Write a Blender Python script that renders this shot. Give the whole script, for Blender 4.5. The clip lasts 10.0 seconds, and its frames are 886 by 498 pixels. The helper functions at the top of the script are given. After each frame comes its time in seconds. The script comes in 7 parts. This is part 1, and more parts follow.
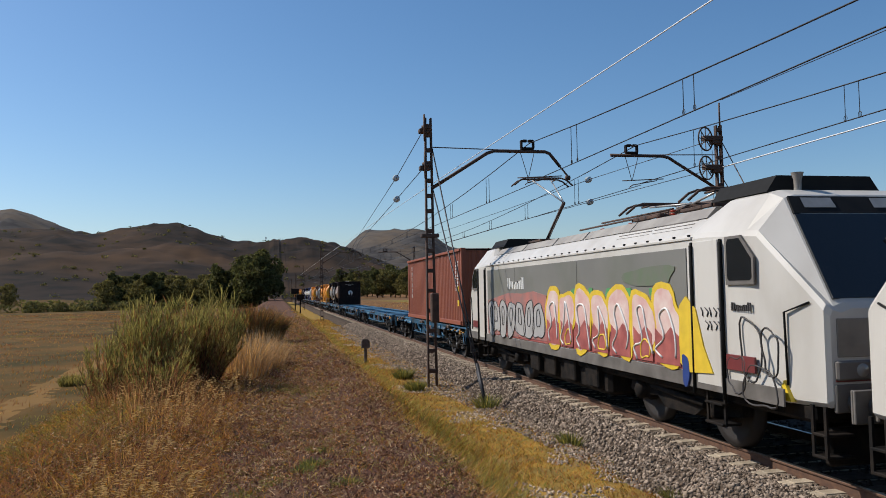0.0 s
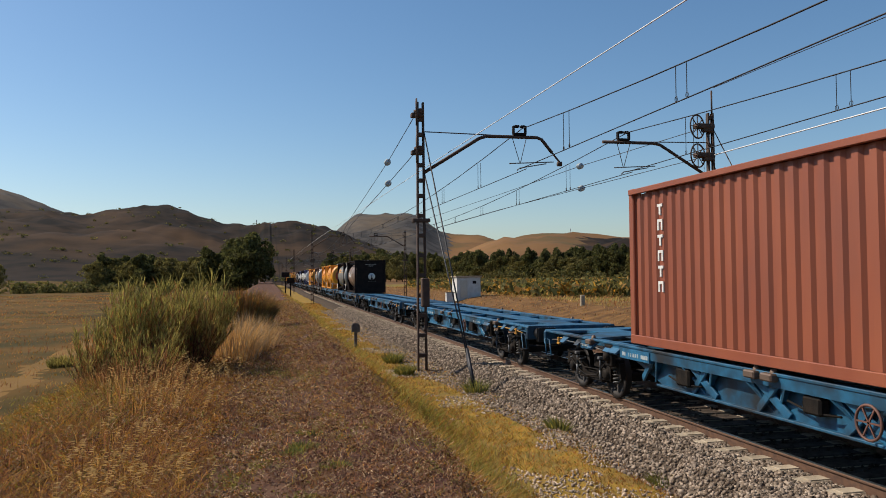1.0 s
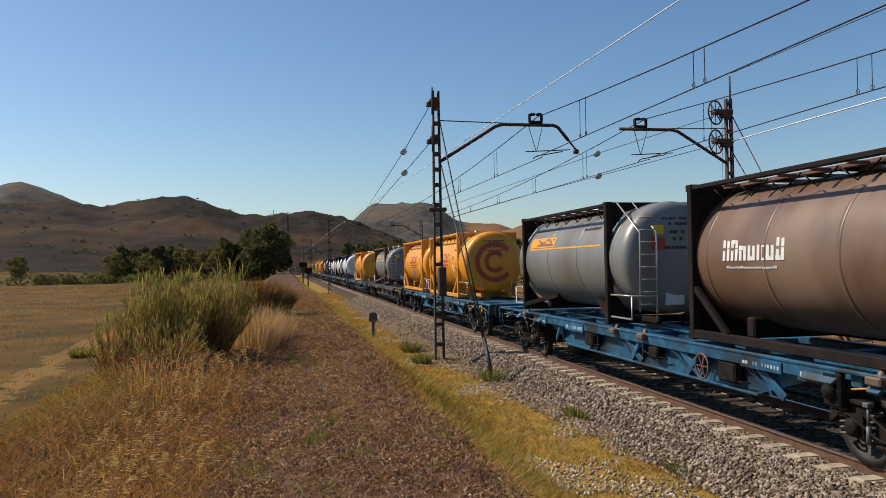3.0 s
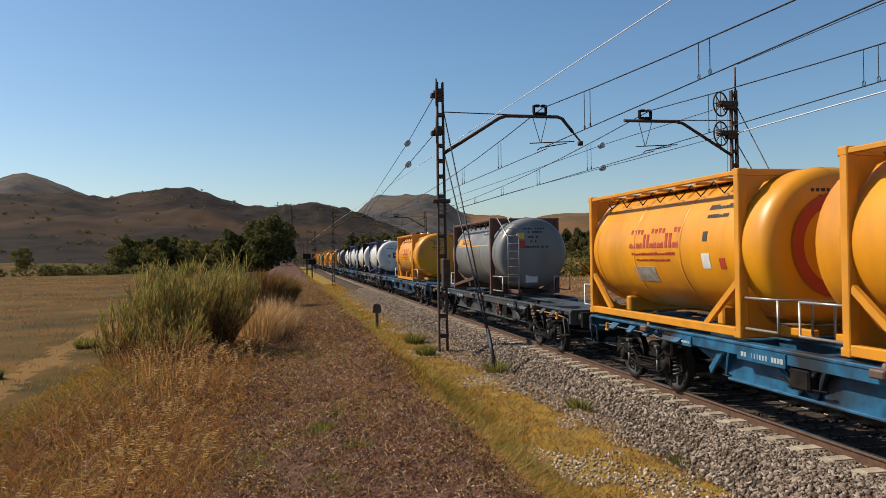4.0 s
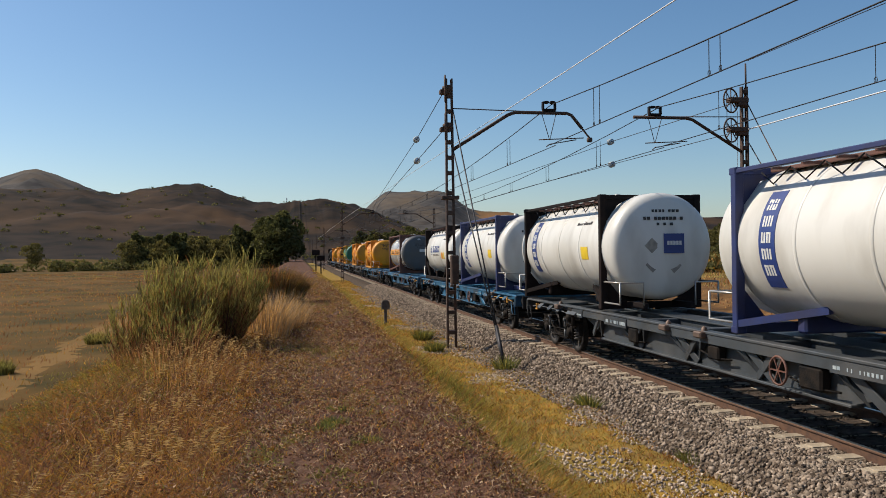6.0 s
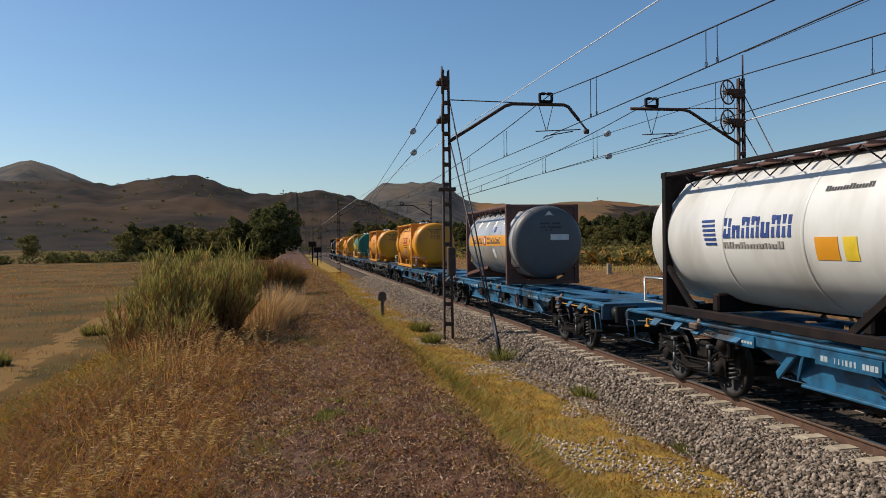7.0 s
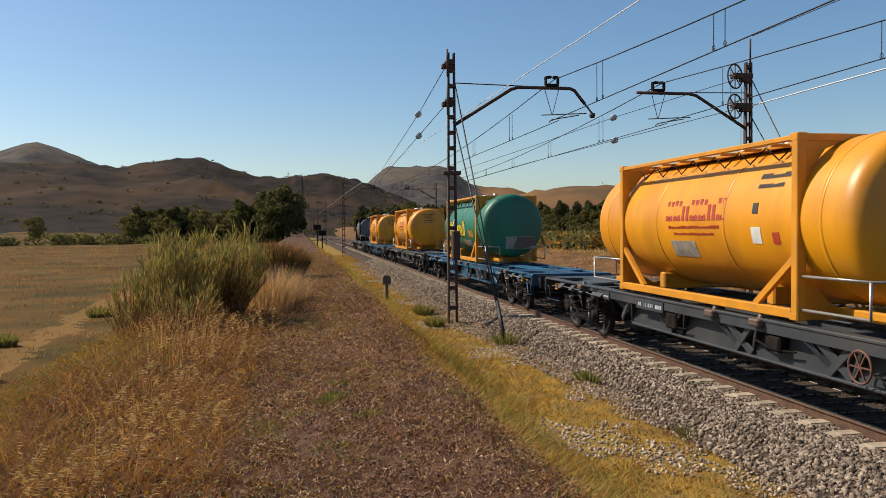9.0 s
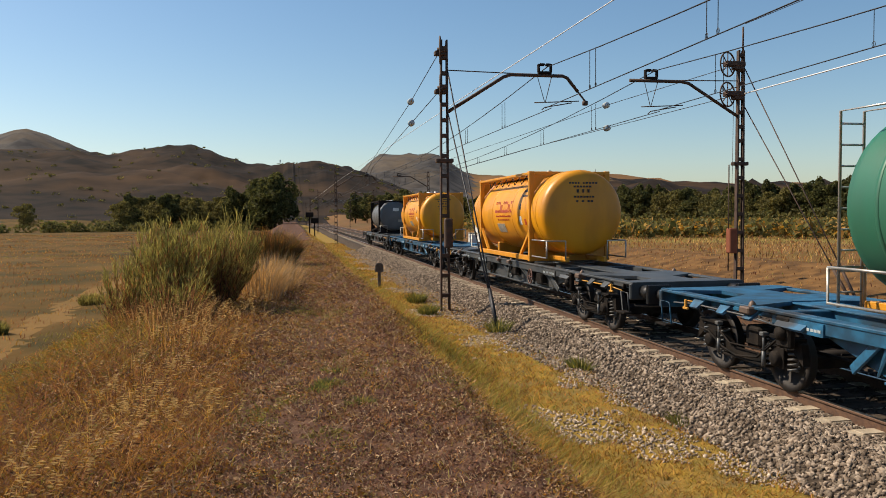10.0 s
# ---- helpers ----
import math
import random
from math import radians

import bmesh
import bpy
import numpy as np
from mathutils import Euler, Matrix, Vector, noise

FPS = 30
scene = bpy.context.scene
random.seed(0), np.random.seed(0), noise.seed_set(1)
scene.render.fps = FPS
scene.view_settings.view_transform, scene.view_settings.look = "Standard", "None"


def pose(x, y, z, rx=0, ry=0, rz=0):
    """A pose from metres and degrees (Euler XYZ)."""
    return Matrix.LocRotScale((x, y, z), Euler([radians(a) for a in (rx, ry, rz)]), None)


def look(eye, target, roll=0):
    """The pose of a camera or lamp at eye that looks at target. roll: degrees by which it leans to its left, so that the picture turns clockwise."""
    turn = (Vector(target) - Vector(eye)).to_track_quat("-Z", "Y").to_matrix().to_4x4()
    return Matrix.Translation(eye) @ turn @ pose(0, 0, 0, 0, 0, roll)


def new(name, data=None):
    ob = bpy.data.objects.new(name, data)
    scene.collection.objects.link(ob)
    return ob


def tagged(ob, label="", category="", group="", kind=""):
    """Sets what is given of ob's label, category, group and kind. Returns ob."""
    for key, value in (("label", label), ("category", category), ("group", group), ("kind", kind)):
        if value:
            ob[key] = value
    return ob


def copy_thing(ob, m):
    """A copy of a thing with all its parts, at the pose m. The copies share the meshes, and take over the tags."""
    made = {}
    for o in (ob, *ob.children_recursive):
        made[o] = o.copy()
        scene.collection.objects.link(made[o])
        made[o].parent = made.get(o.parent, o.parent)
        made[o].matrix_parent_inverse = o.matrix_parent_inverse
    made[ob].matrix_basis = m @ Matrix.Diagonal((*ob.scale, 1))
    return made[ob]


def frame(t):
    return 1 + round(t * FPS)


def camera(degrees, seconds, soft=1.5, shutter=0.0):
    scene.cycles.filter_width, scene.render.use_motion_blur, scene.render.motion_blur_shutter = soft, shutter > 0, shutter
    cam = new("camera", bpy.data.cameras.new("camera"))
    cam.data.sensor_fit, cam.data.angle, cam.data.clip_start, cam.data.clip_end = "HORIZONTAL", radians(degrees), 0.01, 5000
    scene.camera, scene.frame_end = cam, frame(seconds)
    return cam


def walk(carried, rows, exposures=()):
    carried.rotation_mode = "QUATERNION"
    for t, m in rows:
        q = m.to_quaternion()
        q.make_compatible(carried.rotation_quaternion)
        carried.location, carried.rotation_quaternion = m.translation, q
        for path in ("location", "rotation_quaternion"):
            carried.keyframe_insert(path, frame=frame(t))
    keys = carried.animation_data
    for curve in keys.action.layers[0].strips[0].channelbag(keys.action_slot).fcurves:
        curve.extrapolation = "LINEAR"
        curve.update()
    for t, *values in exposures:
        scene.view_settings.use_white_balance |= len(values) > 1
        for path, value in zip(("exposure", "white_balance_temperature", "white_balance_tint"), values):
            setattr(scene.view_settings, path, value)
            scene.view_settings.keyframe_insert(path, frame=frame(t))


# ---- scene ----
# ------------------------------------------------------------------ camera
EYE = (0.0, 0.0, 2.51)
LOOKS = ((0, -11.82, 3.04, -1.09), (0.5, -11.52, 2.68, -0.69), (1, -12.5, 1.94, -0.54), (1.5, -12.06, 1.7, -0.85),
         (2, -12.11, 1.7, -0.89), (2.5, -11.6, 1.53, -1.01), (4, -11.01, 0.56, -0.81), (4.5, -10.71, 0.56, -0.87),
         (5, -10.49, 0.76, -0.59), (5.5, -10.3, 0.6, -0.7), (7, -10.62, -0.29, -0.69), (7.5, -10.37, -0.51, -0.59),
         (8, -10.19, -0.72, -0.47), (8.5, -10.1, -1.08, -0.38), (9, -10.28, -1.46, -0.41), (9.5, -10.48, -2.0, -0.44),
         (10, -10.82, -2.35, -0.35))
cam = camera(58.5, 10.0, soft=0.9, shutter=0.0)
walk(cam, [(t, pose(*EYE, 90 + p, -r, y)) for t, y, p, r in LOOKS], exposures=[(0.0, 0.10, 6000, 10), (0.5, 0.12, 6100, 10), (1.0, 0.18, 6450, 10), (5.5, 0.20, 6500, 10), (7.0, 0.06, 6250, 10), (8.6, 0.20, 6500, 10), (10.0, 0.36, 6950, 10)])

# ------------------------------------------------------------------ light
SUN_AZ, SUN_EL = radians(-60.0), radians(43.0)
world = bpy.data.worlds.new("sky")
scene.world = world
world.use_nodes = True
wn = world.node_tree
sky = wn.nodes.new("ShaderNodeTexSky")
sky.sky_type, sky.sun_disc = "NISHITA", False
sky.sun_elevation, sky.sun_rotation = SUN_EL, SUN_AZ
sky.air_density, sky.dust_density, sky.ozone_density = 1.0, 0.7, 3.0
tone = wn.nodes.new("ShaderNodeHueSaturation")
tone.inputs["Hue"].default_value, tone.inputs["Saturation"].default_value, tone.inputs["Value"].default_value = 0.497, 1.14, 1.0
wn.links.new(sky.outputs[0], tone.inputs["Color"])
wn.links.new(tone.outputs[0], wn.nodes["Background"].inputs[0])
wn.nodes["Background"].inputs[1].default_value = 0.099
sun = new("sun", bpy.data.lights.new("sun", "SUN"))
sun.data.energy, sun.data.angle, sun.data.color = 5.0, radians(0.5), (1.0, 0.885, 0.73)
SUN_FROM = Vector((math.sin(SUN_AZ) * math.cos(SUN_EL), math.cos(SUN_AZ) * math.cos(SUN_EL), math.sin(SUN_EL)))
sun.matrix_world = look(SUN_FROM * 100, (0, 0, 0))


# ------------------------------------------------------------------ materials
def material(name, color, rough=0.6, metal=0.0, alt=None, scale=6.0, amount=0.5, bump=0.0, bump_scale=40.0, island=0.0,
             dirt=None, dirt_scale=1.5, dirt_amount=0.0, spread=0.0, streak=1.0, thin=0.0):
    """Colour mixed with a second one by noise, optional dirt at a larger scale, variation by island or object, and bump."""
    m = bpy.data.materials.new(name)
    m.use_nodes = True
    nt = m.node_tree
    n, link = nt.nodes, nt.links.new
    bsdf = n["Principled BSDF"]
    bsdf.inputs["Roughness"].default_value, bsdf.inputs["Metallic"].default_value = rough, metal
    if rough >= 0.7 and metal == 0:
        bsdf.inputs["Specular IOR Level"].default_value = 0.08
    alt = alt or tuple(c * 0.72 for c in color)
    color, alt, dirt = ([tuple(0.86 * c for c in q) if q else q for q in (color, alt, dirt)])
    geo = n.new("ShaderNodeTexCoord")
    mapping = n.new("ShaderNodeMapping")
    mapping.inputs["Scale"].default_value = (1, 1, streak)
    link(geo.outputs["Object"], mapping.inputs[0])
    tex = n.new("ShaderNodeTexNoise")
    tex.inputs["Scale"].default_value, tex.inputs["Detail"].default_value = scale, 6
    link(mapping.outputs[0], tex.inputs["Vector"])
    ramp = n.new("ShaderNodeMapRange")
    ramp.inputs[1].default_value, ramp.inputs[2].default_value = 0.36, 0.64
    ramp.inputs[4].default_value = amount
    link(tex.outputs[0], ramp.inputs[0])
    mix = n.new("ShaderNodeMix")
    mix.data_type = "RGBA"
    mix.inputs[6].default_value, mix.inputs[7].default_value = (*color, 1), (*alt, 1)
    link(ramp.outputs[0], mix.inputs[0])
    out = mix.outputs[2]
    if dirt:
        big = n.new("ShaderNodeTexNoise")
        big.inputs["Scale"].default_value, big.inputs["Detail"].default_value = dirt_scale, 8
        link(mapping.outputs[0], big.inputs["Vector"])
        r2 = n.new("ShaderNodeMapRange")
        r2.inputs[1].default_value, r2.inputs[2].default_value, r2.inputs[4].default_value = 0.48, 0.68, dirt_amount
        link(big.outputs[0], r2.inputs[0])
        m2 = n.new("ShaderNodeMix")
        m2.data_type = "RGBA"
        m2.inputs[7].default_value = (*dirt, 1)
        link(r2.outputs[0], m2.inputs[0])
        link(out, m2.inputs[6])
        out = m2.outputs[2]
    if island or spread:
        hsv = n.new("ShaderNodeHueSaturation")
        rnd = n.new("ShaderNodeMapRange")
        width = island or spread
        rnd.inputs[3].default_value, rnd.inputs[4].default_value = 1 - width, 1 + width
        if island:
            link(n.new("ShaderNodeNewGeometry").outputs["Random Per Island"], rnd.inputs[0])
        else:
            link(n.new("ShaderNodeObjectInfo").outputs["Random"], rnd.inputs[0])
        link(rnd.outputs[0], hsv.inputs["Value"])
        link(out, hsv.inputs["Color"])
        out = hsv.outputs[0]
    link(out, bsdf.inputs["Base Color"])
    if thin:                                   # light shines through leaves and blades
        tr, both = n.new("ShaderNodeBsdfTranslucent"), n.new("ShaderNodeMixShader")
        both.inputs[0].default_value = thin
        bright = n.new("ShaderNodeHueSaturation")
        bright.inputs["Saturation"].default_value, bright.inputs["Value"].default_value = 1.15, 1.35
        link(out, bright.inputs["Color"])
        link(bright.outputs[0], tr.inputs[0])
        link(bsdf.outputs[0], both.inputs[1])
        link(tr.outputs[0], both.inputs[2])
        link(both.outputs[0], n["Material Output"].inputs[0])
    if bump:
        bt = n.new("ShaderNodeTexNoise")
        bt.inputs["Scale"].default_value, bt.inputs["Detail"].default_value = bump_scale, 5
        link(geo.outputs["Object"], bt.inputs["Vector"])
        b = n.new("ShaderNodeBump")
        b.inputs["Strength"].default_value, b.inputs["Distance"].default_value = bump, 0.02
        link(bt.outputs[0], b.inputs["Height"])
        link(b.outputs[0], bsdf.inputs["Normal"])
    return m


M = {}
# ground
M["path"] = material("dry_path", (0.085, 0.045, 0.032), 0.95, alt=(0.17, 0.095, 0.06), scale=6.0, amount=0.9, bump=1.0, bump_scale=25, dirt=(0.085, 0.042, 0.031), dirt_scale=1.1, dirt_amount=0.85)
M["verge"] = material("dry_verge", (0.37, 0.225, 0.042), 0.95, alt=(0.19, 0.145, 0.045), scale=2.2, amount=0.9, bump=1.0, bump_scale=30, dirt=(0.26, 0.17, 0.075), dirt_scale=1.1, dirt_amount=0.7)
M["meadow"] = material("stubble_meadow", (0.140, 0.072, 0.016), 0.95, alt=(0.052, 0.042, 0.011), scale=0.28, amount=1.0, bump=1.0, bump_scale=5, dirt=(0.20, 0.115, 0.036), dirt_scale=0.09, dirt_amount=0.6)
M["scrub"] = material("scrub_hill", (0.034, 0.022, 0.014), 0.95, alt=(0.010, 0.0085, 0.007), scale=0.06, amount=1.0, dirt=(0.085, 0.048, 0.024), dirt_scale=0.012, dirt_amount=0.85)
M["tilled"] = material("bare_bank_soil", (0.215, 0.115, 0.044), 0.95, alt=(0.085, 0.047, 0.022), scale=1.2, amount=0.9, bump=1.0, bump_scale=6)
M["straw"] = material("straw_field", (0.24, 0.135, 0.042), 0.95, alt=(0.13, 0.08, 0.026), scale=0.15, amount=0.8, bump=1.0, bump_scale=5)
M["crop"] = material("sunflower_field", (0.26, 0.19, 0.05), 0.95, alt=(0.14, 0.11, 0.03), scale=1.0, amount=0.9, bump=1.0, bump_scale=4)
M["plain"] = material("far_fields", (0.231, 0.1265, 0.055), 0.95, alt=(0.132, 0.0715, 0.033), scale=0.006, amount=0.9, dirt=(0.11, 0.0935, 0.044), dirt_scale=0.012, dirt_amount=0.7)
# distance haze is put into this colour: greyer and bluer than the near hills
M["mesa"] = material("mesa_slope", (0.100, 0.092, 0.085), 0.95, alt=(0.045, 0.042, 0.042), scale=0.03, amount=1.0, dirt=(0.17, 0.125, 0.08), dirt_scale=0.01, dirt_amount=0.6)
# railway
M["ballast"] = material("ballast_bed", (0.10, 0.075, 0.056), 0.95, alt=(0.045, 0.034, 0.026), scale=14, amount=0.9, bump=1.0, bump_scale=18)
M["stone"] = material("ballast_stone", (0.335, 0.272, 0.215), 0.9, alt=(0.13, 0.095, 0.07), scale=9, amount=0.9, island=0.6, bump=0.4, bump_scale=60)
M["concrete"] = material("sleeper_concrete", (0.44, 0.37, 0.28), 0.9, alt=(0.32, 0.26, 0.19), scale=7, amount=0.8, bump=0.4, spread=0.15)
M["pale_stone"] = material("pale_gravel", (0.52, 0.43, 0.34), 0.9, alt=(0.26, 0.19, 0.14), scale=9, amount=0.8, island=0.5)
# darkened ballast colour: holds the shade under the train
M["shade_stone"] = material("shade_ballast", (0.075, 0.058, 0.046), 0.9, alt=(0.035, 0.027, 0.022), scale=9, amount=0.9, island=0.5)
M["rail"] = material("rail_rust", (0.16, 0.085, 0.05), 0.75, metal=0.3, alt=(0.09, 0.05, 0.035), scale=12, amount=0.8)
M["rail_top"] = material("rail_head", (0.42, 0.40, 0.38), 0.32, metal=1.0, scale=20)
M["mast"] = material("mast_steel", (0.105, 0.06, 0.042), 0.75, metal=0.3, alt=(0.06, 0.04, 0.032), scale=5, amount=0.9, bump=0.3)
M["wire"] = material("wire_copper", (0.035, 0.035, 0.04), 0.5, metal=0.6)
# near-white, hardly metallic: the sun's highlight along the wire as colour
M["bright_wire"] = material("wire_highlight_white", (0.82, 0.82, 0.82), 0.45, metal=0.2)
M["insulator"] = material("insulator_glass", (0.55, 0.62, 0.65), 0.12, scale=20)
# train
M["running"] = material("running_gear", (0.011, 0.0105, 0.0105), 0.72, alt=(0.030, 0.023, 0.018), scale=5, amount=0.8, bump=0.3)
M["wheel"] = material("wheel_steel", (0.018, 0.015, 0.014), 0.7, metal=0.2, alt=(0.03, 0.022, 0.018), scale=6)
M["wheel_rim"] = material("wheel_tread", (0.45, 0.43, 0.42), 0.3, metal=1.0)
M["wagon_blue"] = material("wagon_blue", (0.016, 0.135, 0.265), 0.5, alt=(0.008, 0.05, 0.10), scale=4.5, amount=0.85, dirt=(0.016, 0.019, 0.023), dirt_scale=1.3, dirt_amount=0.95, spread=0.25)
M["wagon_dark"] = material("wagon_grey", (0.045, 0.055, 0.065), 0.55, alt=(0.025, 0.028, 0.03), scale=2.5, amount=0.7, dirt=(0.09, 0.085, 0.08), dirt_scale=1.1, dirt_amount=0.5, spread=0.2)
M["buffer"] = material("buffer_steel", (0.03, 0.03, 0.032), 0.5, metal=0.5)
M["white_mark"] = material("white_lettering", (0.45, 0.50, 0.52), 0.6, alt=(0.25, 0.32, 0.36), scale=12, amount=0.8)
M["orange_part"] = material("orange_brake_paint", (0.62, 0.30, 0.04), 0.5)
M["lock"] = material("container_lock", (0.16, 0.11, 0.085), 0.6, metal=0.4, scale=9)
M["red_box"] = material("container_red", (0.285, 0.078, 0.034), 0.55, alt=(0.23, 0.056, 0.026), scale=1.2, amount=0.7, dirt=(0.20, 0.06, 0.035), dirt_scale=2.2, dirt_amount=0.5, streak=0.3)
M["yellow"] = material("tank_yellow", (0.80, 0.335, 0.008), 0.42, alt=(0.70, 0.26, 0.008), scale=1.0, amount=0.6, dirt=(0.40, 0.16, 0.02), dirt_scale=1.3, dirt_amount=0.5, streak=0.35)
M["frame_yellow"] = material("frame_yellow", (0.72, 0.29, 0.012), 0.5, alt=(0.5, 0.22, 0.02), scale=3, amount=0.6)
M["white_tank"] = material("tank_white", (0.74, 0.73, 0.69), 0.4, alt=(0.66, 0.65, 0.6), scale=1.0, amount=0.6, dirt=(0.36, 0.33, 0.28), dirt_scale=1.2, dirt_amount=0.5, streak=0.4)
M["grey_tank"] = material("tank_grey", (0.225, 0.228, 0.226), 0.42, alt=(0.165, 0.168, 0.166), scale=1.2, amount=0.6, metal=0.15, dirt=(0.15, 0.115, 0.085), dirt_scale=1.0, dirt_amount=0.6, streak=0.35)
M["steel_tank"] = material("tank_steel", (0.64, 0.63, 0.62), 0.33, metal=0.5, alt=(0.52, 0.515, 0.51), scale=1.2, amount=0.7, dirt=(0.26, 0.24, 0.22), dirt_scale=1.0, dirt_amount=0.4, streak=0.3)
M["green_tank"] = material("tank_green", (0.008, 0.17, 0.10), 0.5, alt=(0.007, 0.12, 0.07), scale=1.2, amount=0.6, dirt=(0.05, 0.10, 0.07), dirt_scale=1.0, dirt_amount=0.5, streak=0.4)
M["brown_tank"] = material("tank_brown", (0.15, 0.085, 0.055), 0.45, alt=(0.09, 0.055, 0.04), scale=0.9, amount=0.8, dirt=(0.30, 0.21, 0.15), dirt_scale=0.8, dirt_amount=0.5, streak=0.5)
M["slate"] = material("tank_slate", (0.10, 0.11, 0.12), 0.5, alt=(0.075, 0.08, 0.085), scale=1.5, amount=0.7, dirt=(0.15, 0.13, 0.11), dirt_scale=1.5, dirt_amount=0.4)
M["dark_tank"] = material("tank_dark_grey", (0.13, 0.13, 0.135), 0.45, alt=(0.08, 0.08, 0.085), scale=1.0, amount=0.7)
M["black_frame"] = material("frame_black", (0.014, 0.012, 0.012), 0.7, alt=(0.03, 0.02, 0.018), scale=3, amount=0.7)
M["rust_frame"] = material("frame_rust", (0.15, 0.06, 0.04), 0.65, alt=(0.09, 0.045, 0.035), scale=3, amount=0.8)
M["navy_frame"] = material("frame_navy", (0.02, 0.035, 0.14), 0.5, alt=(0.03, 0.03, 0.07), scale=3, amount=0.7)
M["galvanised"] = material("galvanised_steel", (0.5, 0.48, 0.45), 0.4, metal=0.6, scale=12)
M["band_orange"] = material("band_orange", (0.78, 0.33, 0.015), 0.45, scale=2)
M["mark_red"] = material("mark_red", (0.45, 0.05, 0.02), 0.5, scale=4)
M["mark_dark"] = material("mark_dark", (0.04, 0.035, 0.035), 0.6)
M["mark_blue"] = material("mark_blue", (0.02, 0.05, 0.22), 0.5)
M["mark_white"] = material("mark_white", (0.75, 0.75, 0.72), 0.5)
M["mark_yellow"] = material("mark_yellow", (0.82, 0.58, 0.03), 0.5)
M["faded_plate"] = material("faded_label", (0.22, 0.20, 0.18), 0.6, alt=(0.4, 0.36, 0.3), scale=8, amount=0.8)
M["loco_white"] = material("loco_white", (0.62, 0.595, 0.55), 0.38, alt=(0.52, 0.495, 0.45), scale=1.2, amount=0.6, dirt=(0.38, 0.34, 0.29), dirt_scale=1.1, dirt_amount=0.4, streak=0.5)
M["loco_grey"] = material("loco_grey", (0.20, 0.195, 0.175), 0.45, alt=(0.17, 0.165, 0.15), scale=1.0, amount=0.7, dirt=(0.12, 0.13, 0.09), dirt_scale=0.6, dirt_amount=0.5)
M["loco_roof"] = material("loco_roof", (0.33, 0.31, 0.28), 0.6, alt=(0.22, 0.2, 0.18), scale=2, amount=0.8)
M["loco_skirt"] = material("loco_skirt", (0.17, 0.155, 0.14), 0.6, alt=(0.08, 0.07, 0.06), scale=2, amount=0.8)
# dirty nose white, greyed further for the shade between the locomotives
M["loco_nose_shade"] = material("loco_nose_shade", (0.30, 0.27, 0.23), 0.55, alt=(0.20, 0.175, 0.15), scale=2.5, amount=0.8)
M["maroon"] = material("loco_maroon", (0.17, 0.03, 0.03), 0.45, alt=(0.13, 0.025, 0.025), scale=2)
M["glass"] = material("dark_glass", (0.012, 0.014, 0.016), 0.06)
M["lamp_glass"] = material("headlamp_glass", (0.35, 0.34, 0.32), 0.1)
M["rubber"] = material("rubber_black", (0.02, 0.02, 0.02), 0.7)
M["silver_paint"] = material("spray_silver", (0.42, 0.41, 0.40), 0.5, scale=5)
M["pink_paint"] = material("spray_pink_white", (0.72, 0.58, 0.52), 0.5, alt=(0.62, 0.36, 0.33), scale=3, amount=0.9)
M["yellow_paint"] = material("spray_yellow", (0.75, 0.52, 0.03), 0.5, scale=5)
M["red_paint"] = material("spray_red", (0.42, 0.12, 0.10), 0.5, alt=(0.25, 0.06, 0.06), scale=4, amount=0.8)
M["coral_paint"] = material("spray_coral", (0.45, 0.17, 0.14), 0.5, alt=(0.27, 0.16, 0.145), scale=2.5, amount=0.9)
M["loco_green"] = material("faded_green_spray", (0.13, 0.17, 0.10), 0.5, alt=(0.16, 0.16, 0.13), scale=3, amount=0.9)
M["green_paint"] = material("spray_green", (0.10, 0.33, 0.12), 0.5, scale=4)
M["plaster"] = material("white_plaster", (0.68, 0.68, 0.66), 0.85, alt=(0.5, 0.5, 0.47), scale=3, amount=0.6)
M["brick_red"] = material("counterweight_red", (0.28, 0.10, 0.06), 0.8, scale=6)
# plants
M["litter_pale"] = material("bleached_litter", (0.56, 0.40, 0.25), 0.8, alt=(0.38, 0.25, 0.15), scale=2.0, amount=0.8, island=0.5, thin=0.2)
M["litter_brown"] = material("brown_litter", (0.30, 0.165, 0.085), 0.85, alt=(0.18, 0.092, 0.052), scale=2.0, amount=0.8, island=0.6, thin=0.15)
M["litter_plum"] = material("plum_litter", (0.20, 0.10, 0.07), 0.85, alt=(0.12, 0.058, 0.046), scale=2.0, amount=0.8, island=0.6, thin=0.1)
M["litter_gold"] = material("golden_litter", (0.50, 0.26, 0.075), 0.8, alt=(0.33, 0.155, 0.045), scale=2.0, amount=0.8, island=0.5, thin=0.25)
M["litter_green"] = material("olive_litter", (0.27, 0.245, 0.07), 0.8, alt=(0.15, 0.13, 0.04), scale=2.0, amount=0.8, island=0.5, thin=0.25)
M["bark"] = material("bark", (0.09, 0.065, 0.045), 0.9, alt=(0.05, 0.035, 0.025), scale=8, amount=0.8)
M["leaf"] = material("leaf_green", (0.125, 0.120, 0.048), 0.75, alt=(0.060, 0.066, 0.026), scale=0.5, amount=0.9, island=0.55, thin=0.35)
M["leaf_dry"] = material("leaf_olive", (0.195, 0.165, 0.062), 0.75, alt=(0.105, 0.096, 0.038), scale=0.5, amount=0.9, island=0.55, thin=0.35)
M["grass_dry"] = material("grass_dry_brown", (0.3587, 0.1715, 0.084), 0.8, alt=(0.2013, 0.09625, 0.063), scale=0.9, amount=0.9, island=0.55, thin=0.42)
M["grass_gold"] = material("grass_gold", (0.47, 0.28, 0.085), 0.75, alt=(0.33, 0.17, 0.055), scale=0.7, amount=0.9, island=0.6, thin=0.38)
